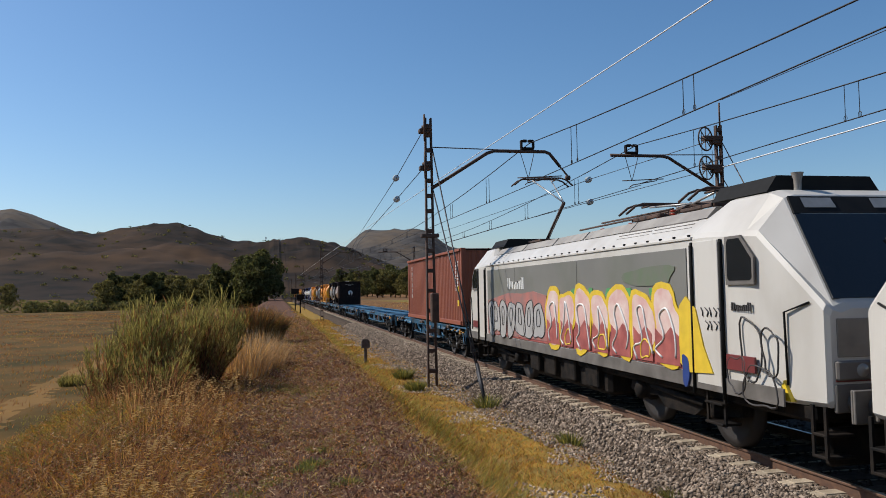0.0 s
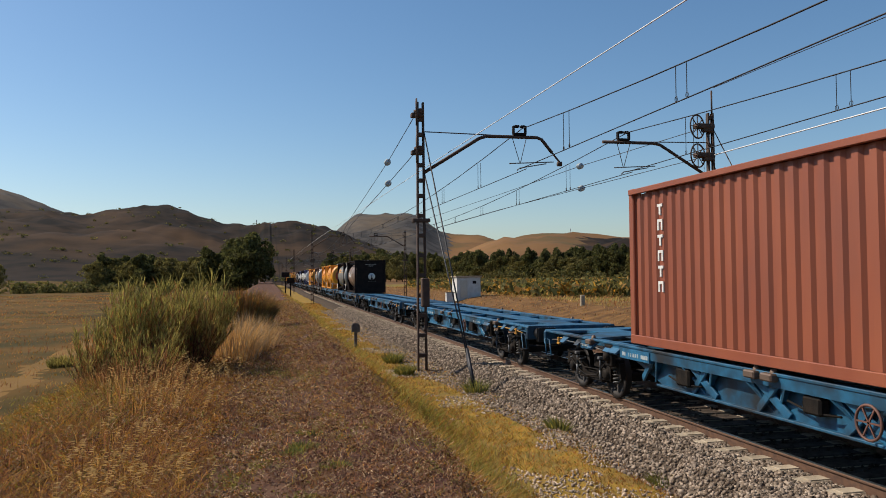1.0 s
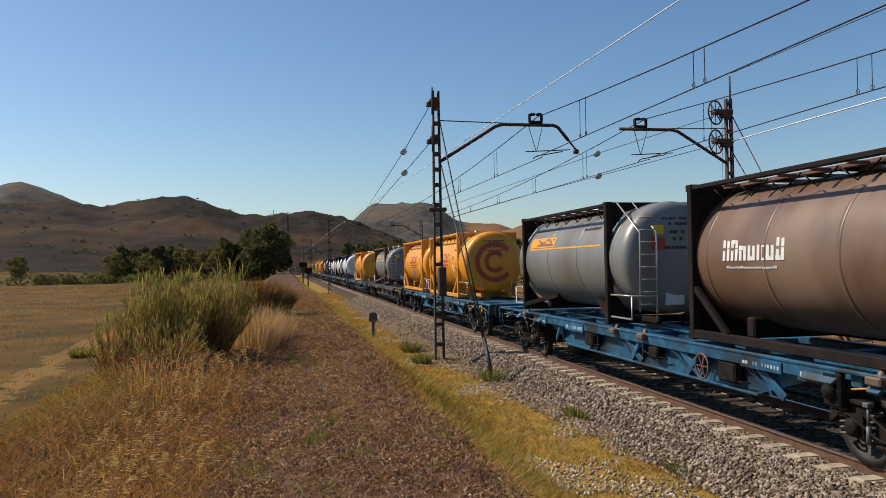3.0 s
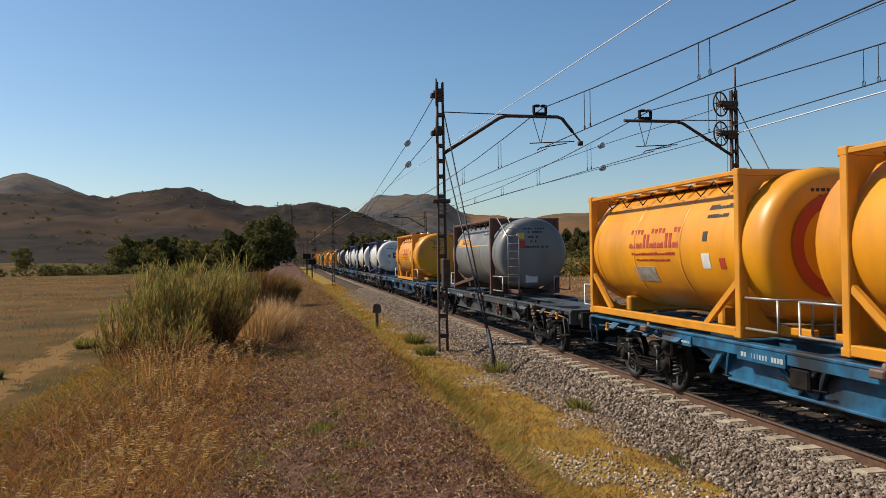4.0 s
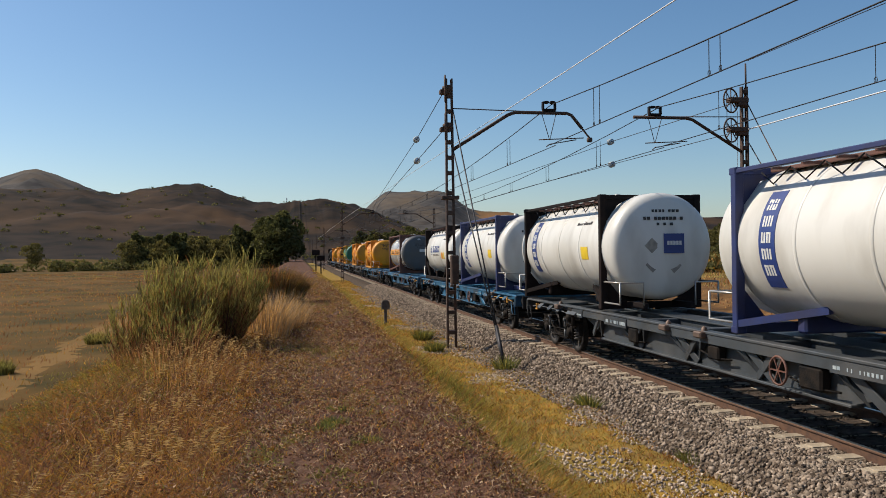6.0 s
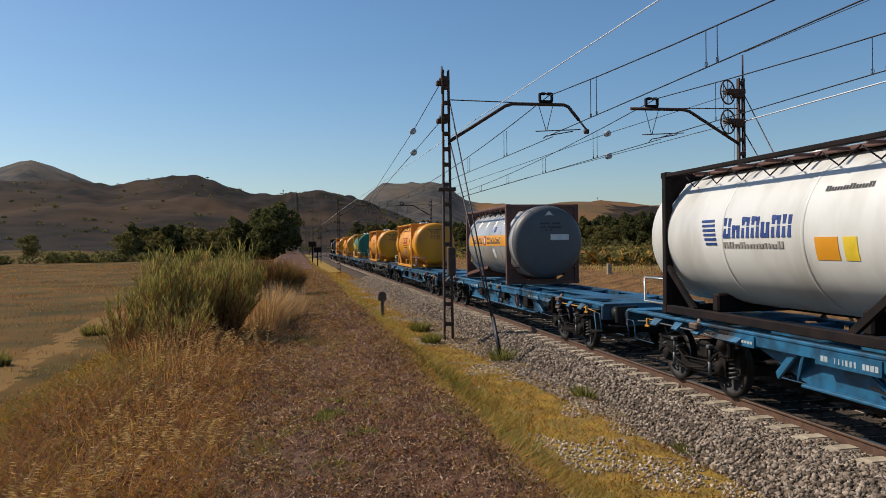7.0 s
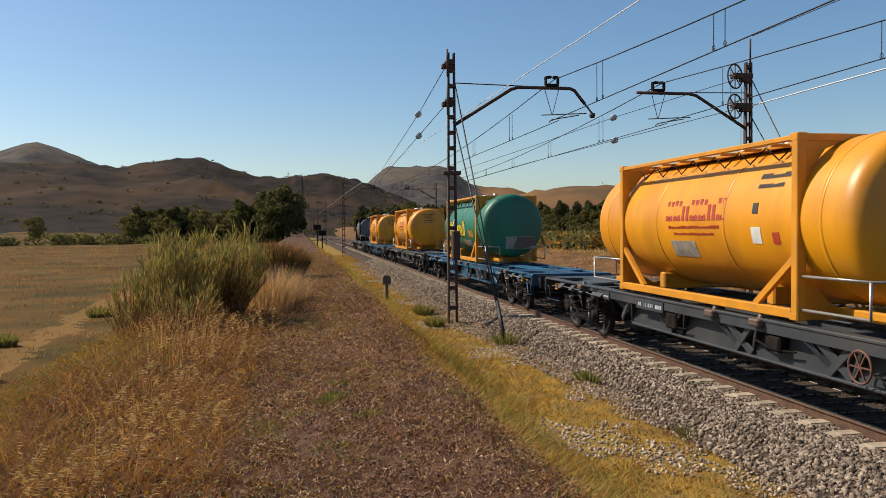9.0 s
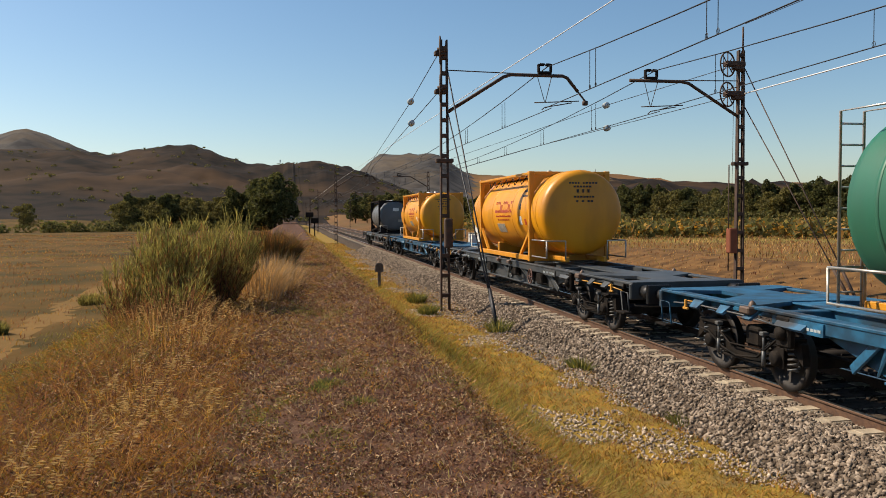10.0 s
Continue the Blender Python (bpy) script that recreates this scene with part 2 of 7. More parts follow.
M["grass_green"] = material("grass_green", (0.25, 0.235, 0.07), 0.75, alt=(0.38, 0.29, 0.08), scale=0.9, amount=0.9, island=0.55, thin=0.38)
M["broom"] = material("broom_green", (0.27, 0.245, 0.085), 0.8, alt=(0.34, 0.265, 0.10), scale=0.8, amount=0.8, island=0.6, thin=0.42)
M["straw_tall"] = material("tall_straw", (0.62, 0.40, 0.19), 0.75, alt=(0.46, 0.26, 0.105), scale=1.0, amount=0.8, island=0.45, thin=0.45)
M["stem_pale"] = material("pale_stem", (0.504, 0.364, 0.217), 0.75, island=0.4)
M["broom_brown"] = material("brown_bush", (0.225, 0.165, 0.0675), 0.75, alt=(0.135, 0.1125, 0.045), scale=1.0, amount=0.8, island=0.5)
M["post_grey"] = material("post_concrete", (0.17, 0.15, 0.13), 0.9, alt=(0.10, 0.085, 0.075), scale=6, amount=0.8)
M["ear"] = material("oat_ear", (0.68, 0.47, 0.22), 0.7, island=0.3, thin=0.5)
M["weed"] = material("weed_green", (0.17, 0.18, 0.065), 0.7, alt=(0.11, 0.115, 0.045), scale=3, island=0.4, thin=0.35)


# ------------------------------------------------------------------ mesh building
class Shape:
    """Collects rounded boxes, tubes and turned forms, and becomes one mesh."""

    def __init__(self):
        self.v, self.f, self.mi, self.smooth = [], [], [], []

    def add(self, verts, faces, mat=0, smooth=False):
        o = len(self.v)
        self.v += [tuple(p) for p in verts]
        self.f += [tuple(i + o for i in f) for f in faces]
        self.mi += [mat] * len(faces)
        self.smooth += [smooth] * len(faces)
        return self

    def box(self, lo, hi, bevel=0.0, mat=0, turn=None):
        lo, hi = Vector(lo), Vector(hi)
        c, h = (lo + hi) / 2, (hi - lo) / 2
        b = min(bevel, *(0.45 * abs(x) for x in h))
        if b <= 0:
            pts = [Vector((sx * h.x, sy * h.y, sz * h.z)) for sx in (-1, 1) for sy in (-1, 1) for sz in (-1, 1)]
            faces = [(0, 1, 3, 2), (4, 6, 7, 5), (0, 4, 5, 1), (2, 3, 7, 6), (0, 2, 6, 4), (1, 5, 7, 3)]
        else:
            pts, idx = [], {}
            for sx in (-1, 1):
                for sy in (-1, 1):
                    for sz in (-1, 1):
                        s = (sx, sy, sz)
                        for ax in range(3):
                            idx[s, ax] = len(pts)
                            pts.append(Vector([s[k] * (h[k] - (0 if k == ax else b)) for k in range(3)]))
            faces = []
            signs = (-1, 1)
            for ax in range(3):
                u, w = (ax + 1) % 3, (ax + 2) % 3
                for sg in signs:
                    ring = []
                    for a, d in ((-1, -1), (1, -1), (1, 1), (-1, 1)):
                        s = [0, 0, 0]
                        s[ax], s[u], s[w] = sg, a, d
                        ring.append(idx[tuple(s), ax])
                    faces.append(tuple(ring if sg > 0 else ring[::-1]))
                for a in signs:
                    for d in signs:
                        s0, s1 = [0, 0, 0], [0, 0, 0]
                        s0[ax], s1[ax] = -1, 1
                        s0[u] = s1[u] = a
                        s0[w] = s1[w] = d
                        q = (idx[tuple(s0), u], idx[tuple(s1), u], idx[tuple(s1), w], idx[tuple(s0), w])
                        faces.append(q if a * d > 0 else q[::-1])
            for sx in signs:
                for sy in signs:
                    for sz in signs:
                        s = (sx, sy, sz)
                        q = (idx[s, 0], idx[s, 1], idx[s, 2])
                        faces.append(q if sx * sy * sz > 0 else q[::-1])
        if turn is not None:
            pts = [turn @ p for p in pts]
        return self.add([p + c for p in pts], faces, mat)

    def tube(self, path, r, n=8, mat=0, caps=True, smooth=True):
        """A round bar along a path of points; r may be one radius or one for each point."""
        path = [Vector(p) for p in path]
        rs = r if isinstance(r, (list, tuple)) else [r] * len(path)
        verts, faces = [], []
        side = None
        for i, p in enumerate(path):
            d = (path[min(i + 1, len(path) - 1)] - path[max(i - 1, 0)]).normalized()
            if side is None:
                side = d.cross(Vector((0, 0, 1)) if abs(d.z) < 0.9 else Vector((1, 0, 0))).normalized()
            side = (side - d * side.dot(d)).normalized()
            up = d.cross(side)
            for k in range(n):
                a = 2 * math.pi * k / n
                verts.append(p + (side * math.cos(a) + up * math.sin(a)) * rs[i])
        for i in range(len(path) - 1):
            for k in range(n):
                a, b = i * n + k, i * n + (k + 1) % n
                faces.append((a, b, b + n, a + n))
        self.add(verts, faces, mat, smooth)
        if caps:
            o = len(self.v) - len(verts)
            self.f += [tuple(o + k for k in range(n))[::-1], tuple(o + len(verts) - n + k for k in range(n))]
            self.mi += [mat] * 2
            self.smooth += [False] * 2
        return self

    def beam(self, a, b, w, h, mat=0, bevel=0.0):
        """A square bar from a to b."""
        a, b = Vector(a), Vector(b)
        d = b - a
        turn = d.to_track_quat("Y", "Z").to_matrix()
        o = len(self.v)
        self.box((-w / 2, -d.length / 2, -h / 2), (w / 2, d.length / 2, h / 2), bevel, mat, turn)
        c = (a + b) / 2
        self.v[o:] = [(x + c.x, y + c.y, z + c.z) for x, y, z in self.v[o:]]
        return self

    def lathe(self, profile, centre, axis="y", n=32, mat=0):
        """profile: (along, radius) turned round an axis through centre."""
        verts, faces = [], []
        cx, cy, cz = centre
        for s, r in profile:
            for k in range(n):
                a = 2 * math.pi * k / n
                u, w = r * math.cos(a), r * math.sin(a)
                verts.append({"y": (cx + u, cy + s, cz + w), "x": (cx + s, cy + u, cz + w), "z": (cx + u, cy + w, cz + s)}[axis])
        for i in range(len(profile) - 1):
            for k in range(n):
                a, b = i * n + k, i * n + (k + 1) % n
                faces.append((a, a + n, b + n, b) if axis != "x" else (a, b, b + n, a + n))
        return self.add(verts, faces, mat, True)

    def plate(self, outline, a, b, axis="x", mat=0):
        """A flat outline of (u, w) points, thickened between a and b along the axis. u, w: the other two axes in order."""
        def at(u, w, s):
            return {"x": (s, u, w), "y": (u, s, w), "z": (u, w, s)}[axis]
        n = len(outline)
        verts = [at(u, w, a) for u, w in outline] + [at(u, w, b) for u, w in outline]
        faces = [tuple(range(n))[::-1], tuple(range(n, 2 * n))]
        faces += [(k, (k + 1) % n, n + (k + 1) % n, n + k) for k in range(n)]
        return self.add(verts, faces, mat)

    def mesh(self, name, *mats):
        me = bpy.data.meshes.new(name)
        me.from_pydata(self.v, [], self.f)
        for m in mats:
            me.materials.append(m)
        me.polygons.foreach_set("material_index", self.mi)
        me.polygons.foreach_set("use_smooth", self.smooth)
        bm = bmesh.new()
        bm.from_mesh(me)
        if len(bm.faces) < 20000:
            bmesh.ops.recalc_face_normals(bm, faces=bm.faces)
        bm.to_mesh(me)
        bm.free()
        return me


def part(name, shape, mats, parent, label="", at=None):
    """One mesh object under a thing or part."""
    mats = mats if isinstance(mats, tuple) else (mats,)
    me = shape.mesh(name, *mats) if isinstance(shape, Shape) else shape
    ob = new(name, me)
    ob.parent = parent
    if at is not None:
        ob.matrix_basis = at
    return tagged(ob, label) if label else ob


def thing(name, label, category, group="", kind=""):
    return tagged(new(name), label, category, group, kind)


def whole(name, shape, mats, label, category, group="", kind=""):
    mats = mats if isinstance(mats, tuple) else (mats,)
    return tagged(new(name, shape.mesh(name, *mats)), label, category, group, kind)


def bulk(name, verts, faces, mats, label, category, index=None):
    """One object for uncountable small pieces, from arrays of vertices and of faces of equal size."""
    me = bpy.data.meshes.new(name)
    me.vertices.add(len(verts))
    me.vertices.foreach_set("co", np.asarray(verts, np.float32).ravel())
    k = faces.shape[1]
    me.loops.add(faces.size)
    me.loops.foreach_set("vertex_index", faces.astype(np.int32).ravel())
    me.polygons.add(len(faces))
    me.polygons.foreach_set("loop_start", np.arange(0, faces.size, k, dtype=np.int32))
    for m in mats:
        me.materials.append(m)
    if index is not None:
        me.polygons.foreach_set("material_index", np.asarray(index, np.int32))
    me.update(calc_edges=True)
    return tagged(new(name, me), label, category, kind="stuff")


# ------------------------------------------------------------------ ground
TRACK_A, TRACK_B = 7.90, 11.75     # centre lines, rails run along y, rail tops at z = 0


def step(x, a, b):
    t = np.clip((x - a) / (b - a), 0, 1)
    return t * t * (3 - 2 * t)


def wobble(x, y, scale, seed):
    """Smooth uneven numbers between about -1 and 1."""
    s = seed * 12.9898
    return (np.sin(x / scale + s) * np.cos(y / scale * 0.83 + 1.7 * s) + 0.6 * np.sin(x / scale * 2.1 + y / scale * 1.3 + 2.3 * s)
            + 0.4 * np.cos(x / scale * 3.7 - y / scale * 3.1 + s) + 0.25 * np.sin(x / scale * 7.1 + y / scale * 6.3 - s)) / 2.0


def near_height(x, y):
    """Meadow, bank with the path, ditch, track bed, cutting and the fields beyond."""
    edge = 0.16 * wobble(x * 0, y, 2.2, 3)
    z = -1.0 + 1.75 * step(x, -6.5, -2.2)
    z = z - 1.2 * step(x + edge, 1.45, 3.4)
    z = z + 0.10 * np.exp(-((x - 1.5) / 0.5) ** 2)
    z = z - 0.28 * step(x, 5.2, 6.2) + 0.9 * step(x, 15.6, 16.6) * 0.35 + 0.85 * step(x, 17.0, 22.0)
    rough = 0.05 * wobble(x, y, 0.7, 1) + 0.08 * wobble(x, y, 2.9, 2)
    return z + rough * (1 - 0.7 * step(np.abs(x - 4.3), 1.3, 0.6))


def hill_height(x, y):
    r = np.hypot(x, y) + 1e-6
    az = np.degrees(np.arctan2(x, y))
    jag = 0.05 * wobble(az * 1.0, r * 0.0, 0.5, 5) + 0.09 * wobble(az, r * 0.002, 2.0, 6)

    def ridge(el, r0, w0, w1):
        top = r0 * np.tan(np.radians(np.maximum(el, 0))) + 2.5
        return top * np.where(r < r0, step(r, r0 - w0, r0), 1 - step(r, r0, r0 + w1))
    front = 2.55 + 1.7 * np.exp(-((az + 14.5) / 4.2) ** 2) + 1.95 * np.exp(-((az + 7.0) / 3.9) ** 2) + 1.25 * np.exp(-((az - 1.3) / 4.0) ** 2) + 0.3 * np.exp(-((az + 9.9) / 1.6) ** 2)
    front = np.where(az < -14.5, 4.25 + 0.02 * (az + 14.5), front)
    front = (front + jag) * (1 - step(az, 4.0, 15.0))
    mesa = 2.85 + 1.55 * step(az, 4.2, 6.4) * (1 - step(az, 10.0, 13.2)) + 0.025 * (az - 6) * step(az, 5, 6) * (1 - step(az, 10, 12)) + jag * 0.7
    mesa = mesa * step(az, 1.0, 4.0) * (1 - step(az, 15.0, 21.0))
    off = np.minimum(np.abs(az + 16.9), 13.0)
    peak = np.maximum(0, 6.0 - 0.52 * off + 0.02 * off ** 2 - 0.10 * np.exp(-off * 2)) + jag * 0.6
    peak = np.where(az < -10, peak, 0)
    low = (2.10 - 0.022 * (az - 25) + 0.45 * np.exp(-((az - 21.0) / 5.0) ** 2) + jag) * step(az, 10.0, 17.0)
    knoll = (2.6 * np.exp(-((az - 25.5) / 2.2) ** 2) + 2.15 * np.exp(-((az - 32.0) / 1.6) ** 2) + 2.1 * np.exp(-((az - 36.5) / 1.2) ** 2)
             + jag * 0.4) * step(az, 21.0, 23.0)
    z = np.maximum.reduce([ridge(front, 850, 560, 900), ridge(mesa, 2100, 900, 500), ridge(peak, 1700, 700, 600), ridge(low, 1300, 950, 1500),
                           ridge(knoll, 900, 380, 300)])
    fine = 5.0 * wobble(x, y, 60, 8) + 3.0 * wobble(x, y, 24, 9) + 1.0 * wobble(x, y, 9, 10)
    ahead = step(y, 60, 200)
    return (z + fine * step(z, 8, 40)) * ahead


def ground_height(x, y):
    x, y = np.asarray(x, float), np.asarray(y, float)
    r = np.hypot(x, y)
    return near_height(x, y) * 1.0 + hill_height(x, y) * step(r, 230, 330)


def spaced(lo, hi, fine_lo, fine_hi, d, growth):
    """Coordinates at steps of d in the fine stretch that widen outside of it."""
    mid = list(np.arange(fine_lo, fine_hi + d / 2, d))
    up, s = [mid[-1]], d
    while up[-1] < hi:
        s = min(s * growth, 0.012 * abs(up[-1]) + s if up[-1] > 200 else s * growth)
        up.append(up[-1] + s)
    down, s = [mid[0]], d
    while down[-1] > lo:
        s *= growth
        down.append(down[-1] - s)
    return np.array(down[:0:-1] + mid + up[1:])


def build_ground():
    xs = spaced(-2600, 3200, -5.0, 6.6, 0.16, 1.045)
    ys = spaced(-300, 3600, 2.0, 30.0, 0.3, 1.035)
    X, Y = np.meshgrid(xs, ys)
    Z = ground_height(X, Y)
    nx, ny = len(xs), len(ys)
    idx = np.arange(nx * ny).reshape(ny, nx)
    faces = np.stack([idx[:-1, :-1], idx[:-1, 1:], idx[1:, 1:], idx[1:, :-1]], -1).reshape(-1, 4)
    cx = ((X[:-1, :-1] + X[1:, 1:]) / 2).ravel()
    cy = ((Y[:-1, :-1] + Y[1:, 1:]) / 2).ravel()
    r, az = np.hypot(cx, cy), np.degrees(np.arctan2(cx, cy))
    hill = hill_height(cx, cy)
    j = 0.35 * wobble(cx, cy, 0.8, 11)
    kind = np.zeros(len(cx), int)                       # 0 path, 1 verge, 2 meadow, 3 scrub, 4 bank soil, 5 straw, 6 crop, 7 plain, 8 mesa
    kind[cx + j < -3.0] = 2
    kind[cx + 0.4 * j > 1.75] = 1
    kind[(np.abs(cx + 8.0 + 0.07 * (cy - 23) + 1.2 * j) < 0.5) & (cy < 60)] = 5
    kind[(cy > 70) & (cx > -3.5) & (cx < 1.8)] = 0
    kind[cx > 15.5] = 4
    kind[cx + 3 * j > 22.5] = 5
    kind[(cx > 24) & (r > 62)] = 6
    kind[(cx > 15) & (r > 200)] = 7
    kind[(az < 13.0) & (hill > 3) & (r > 225)] = 3
    kind[(cx < 15) & (cx > -12) & (r > 300)] = 3
    kind[(az > 3.5) & (r > 1300)] = 8
    kind[(az < -8) & (r > 1250)] = 8
    kind[(az > 13.0) & (r > 330)] = 7
    kind[(az > 22.5) & (r > 560) & (r < 1100) & (hill > 20)] = 3
    verts = np.stack([X, Y, Z], -1).reshape(-1, 3)
    ob = bulk("ground", verts, faces, [M[k] for k in ("path", "verge", "meadow", "scrub", "tilled", "straw", "crop", "plain", "mesa")],
              "dry grassy bank, stubble meadow and brown hills under the sun", "ground", kind)
    ob["kind"] = "structure"
    ob.data.polygons.foreach_set("use_smooth", [True] * len(faces))


build_ground()


# ------------------------------------------------------------------ track
def build_track(x0, y0, y1, side):
    bed = Shape()
    prof = [(-2.75, -0.78), (-1.9, -0.22), (-1.5, -0.17), (1.5, -0.17), (1.9, -0.22), (2.2, -0.78)]
    ys = np.arange(y0, y1 + 1, 12.0)
    verts = [(x0 + u, y, w) for y in ys for u, w in prof]
    n = len(prof)
    bed.add(verts, [(i * n + k, i * n + k + 1, (i + 1) * n + k + 1, (i + 1) * n + k) for i in range(len(ys) - 1) for k in range(n - 1)])
    # the strip between the rails takes the colour with painted shade
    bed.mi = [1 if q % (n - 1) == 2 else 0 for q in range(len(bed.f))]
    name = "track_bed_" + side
    whole(name, bed, (M["ballast"], M["shade_stone"]), "sloping bed of grey-brown crushed stone under the rails", "track bed", kind="structure")
    for s in (-1, 1):
        rail = Shape()
        xc = x0 + s * 0.87
        rail.box((xc - 0.07, y0, -0.172), (xc + 0.07, y1, -0.155))
        rail.box((xc - 0.012, y0, -0.155), (xc + 0.012, y1, -0.04))
        rail.box((xc - 0.035, y0, -0.04), (xc + 0.035, y1, -0.004), 0.008)
        rail.box((xc - 0.026, y0, -0.004), (xc + 0.026, y1, 0.0), 0.0, 1)
        whole("rail", rail, (M["rail"], M["rail_top"]), "rusty steel rail with a polished head on concrete sleepers", "rail", "rails of the line", "structure")
    # sleeper middles are painted dark too, as shade below the wagons
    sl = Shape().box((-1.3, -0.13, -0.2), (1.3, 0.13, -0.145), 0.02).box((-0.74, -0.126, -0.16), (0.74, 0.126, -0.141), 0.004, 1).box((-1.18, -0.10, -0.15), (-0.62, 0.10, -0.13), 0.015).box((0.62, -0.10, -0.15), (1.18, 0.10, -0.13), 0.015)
    me = sl.mesh("sleeper", M["concrete"], M["shade_stone"])
    holder = bpy.data.objects[name]
    k = 0
    y = 3.0 if side == "near" else 20.0
    last = 150.0 if side == "near" else 110.0
    while y < last:
        ob = new("sleeper", me)
        ob.parent = holder
        ob.location = (x0, y, 0.0)
        y += 0.6
        k += 1


build_track(TRACK_A, -320.0, 900.0, "near")
build_track(TRACK_B, -320.0, 900.0, "far")


# ------------------------------------------------------------------ overhead line
MAST_Y = 24.2


def build_mast(x, y, side, wheels, top, label):
    """A lattice mast of two channels with battens; side: +1 carries its arm towards +x."""
    mast = thing("catenary_mast", label, "catenary mast", "masts of the overhead line")
    mast.location = (x, y, 0)
    for s in (-1, 1):
        body = Shape()
        sec = [(0.0, -0.076), (0.0, 0.076), (-0.055, 0.076), (-0.055, 0.064), (-0.016, 0.064), (-0.016, -0.064), (-0.055, -0.064), (-0.055, -0.076)]
        ring = [(s * (0.162 + u), v, -0.9) for u, v in sec] + [(s * (0.112 + u), v, top) for u, v in sec]
        body.add(ring, [tuple(range(8)), tuple(range(8, 16))] + [(k, (k + 1) % 8, 8 + (k + 1) % 8, 8 + k) for k in range(8)])
        part("mast_channel", body, M["mast"], mast)
    zb, k = 0.05, 0
    while zb < top - 0.1:
        w = 0.15 - 0.05 * zb / top
        part("batten", Shape().box((-w, -0.085, zb - 0.06), (w, 0.085, zb + 0.06), 0.01), M["mast"], mast)
        zb += 0.62 if zb < 4.5 else 0.48
    part("number_plate", Shape().box((-0.28, -0.10, 4.18), (0.28, 0.10, 4.30), 0.02), M["mast"], mast)
    arm = Shape()
    s = side
    zr = 5.75
    arm.tube([(s * 0.12, 0, zr), (s * 1.9, 0, zr + 1.12), (s * 2.15, 0, zr + 1.2), (s * 3.85, 0, zr + 1.2), (s * 4.0, 0, zr + 1.14), (s * 4.35, 0, zr + 0.72)] if side > 0 else
             [(s * 0.12, 0, zr + 0.1), (s * 1.9, 0, zr + 1.15), (s * 2.15, 0, zr + 1.2), (s * 4.0, 0, zr + 1.2)], 0.055, 8)
    part("cantilever_arm", arm, M["mast"], mast)
    if side > 0:
        part("arm_tip", Shape().tube([(4.35, 0, zr + 0.72), (4.62, 0, zr + 0.40)], 0.03, 6).lathe([(-0.07, 0.0), (-0.07, 0.08), (0.07, 0.08), (0.07, 0.0)], (4.6, 0, zr + 0.36), "x", 10), M["mast"], mast)
    part("tie_rod", Shape().tube([(s * 0.1, 0, zr + 1.28), (s * 2.3, 0, zr + 1.24)], 0.018, 6), M["mast"], mast)
    xi = s * 3.25
    saddle = Shape().box((xi - 0.22, -0.07, zr + 1.25), (xi + 0.22, 0.07, zr + 1.33), 0.015)
    for e in (-1, 1):
        saddle.box((xi + e * 0.20 - 0.03, -0.07, zr + 1.3), (xi + e * 0.20 + 0.03, 0.07, zr + 1.56), 0.015)
        saddle.box((xi + e * 0.10 - 0.07, -0.07, zr + 1.50), (xi + e * 0.10 + 0.09, 0.07, zr + 1.58), 0.02)
    part("saddle", saddle, M["black_frame"], mast)
    steady = Shape().tube([(xi - s * 0.25, 0, zr + 1.2), (xi + s * 0.0, 0, zr + 0.36)], 0.012, 5).tube([(xi + s * 0.25, 0, zr + 1.25), (xi + s * 0.02, 0, zr + 0.36)], 0.012, 5)
    steady.tube([(xi - 0.35, 0, zr + 0.34), (xi + 1.15, 0, zr + 0.42)], 0.018, 6).tube([(xi - 0.1, 0, zr + 0.12), (xi + 0.0, 0, zr + 0.2), (xi + 0.9, 0, zr + 0.36)], 0.018, 6)
    part("steady_arm", steady, M["mast"], mast)
    if wheels:
        for zc in wheels:
            wx = -s * 0.42 if side < 0 else -s * 0.16
            hub = thing("tension_wheel", "", "")
            hub.parent = mast
            ang = 0.0 if side < 0 else 90.0
            hub.matrix_basis = pose(-0.55 if side < 0 else -0.14, -0.12, zc, 0, 0, 25 if side < 0 else 80)
            rim = Shape()
            ring = [(0.40 * math.cos(a), 0, 0.40 * math.sin(a)) for a in np.linspace(0, 2 * math.pi, 33)]
            rim.tube(ring, 0.028, 6, caps=False)
            part("wheel_rim", rim, M["mast"], hub)
            part("wheel_hub", Shape().lathe([(-0.09, 0), (-0.09, 0.07), (0.09, 0.07), (0.09, 0)], (0, 0, 0), "y", 12), M["mast"], hub)
            for k in range(8):
                a = k * math.pi / 4
                part("spoke", Shape().beam((0.06 * math.cos(a), 0, 0.06 * math.sin(a)), (0.39 * math.cos(a), 0, 0.39 * math.sin(a)), 0.025, 0.025), M["mast"], hub)
            part("wheel_bracket", Shape().box((-0.6 if side < 0 else -0.16, -0.16, zc - 0.05), (0.1, 0.12, zc + 0.12), 0.02).box((-0.30, -0.14, zc - 0.16), (0.05, 0.1, zc - 0.02), 0.02), M["mast"], mast)
    return mast


mast_label = "rusty steel lattice mast with a bent cantilever arm beside the track"
left_mast = build_mast(4.68, MAST_Y, 1, (7.62, 6.45), 7.95, "rusty lattice mast with tension wheels, arm reaching over the near track")
right_mast = build_mast(14.98, MAST_Y + 0.4, -1, (7.55, 6.55), 8.05, "rusty lattice mast with two spoked tension wheels beyond the tracks")
part("top_rod", Shape().tube([(0.08, 0, 8.0), (0.08, 0, 8.85)], 0.03, 6), M["mast"], right_mast)
part("counterweight", Shape().box((-0.42, -0.14, 1.2), (-0.14, 0.14, 2.05), 0.03), M["brick_red"], right_mast, "reddish stack of counterweights")
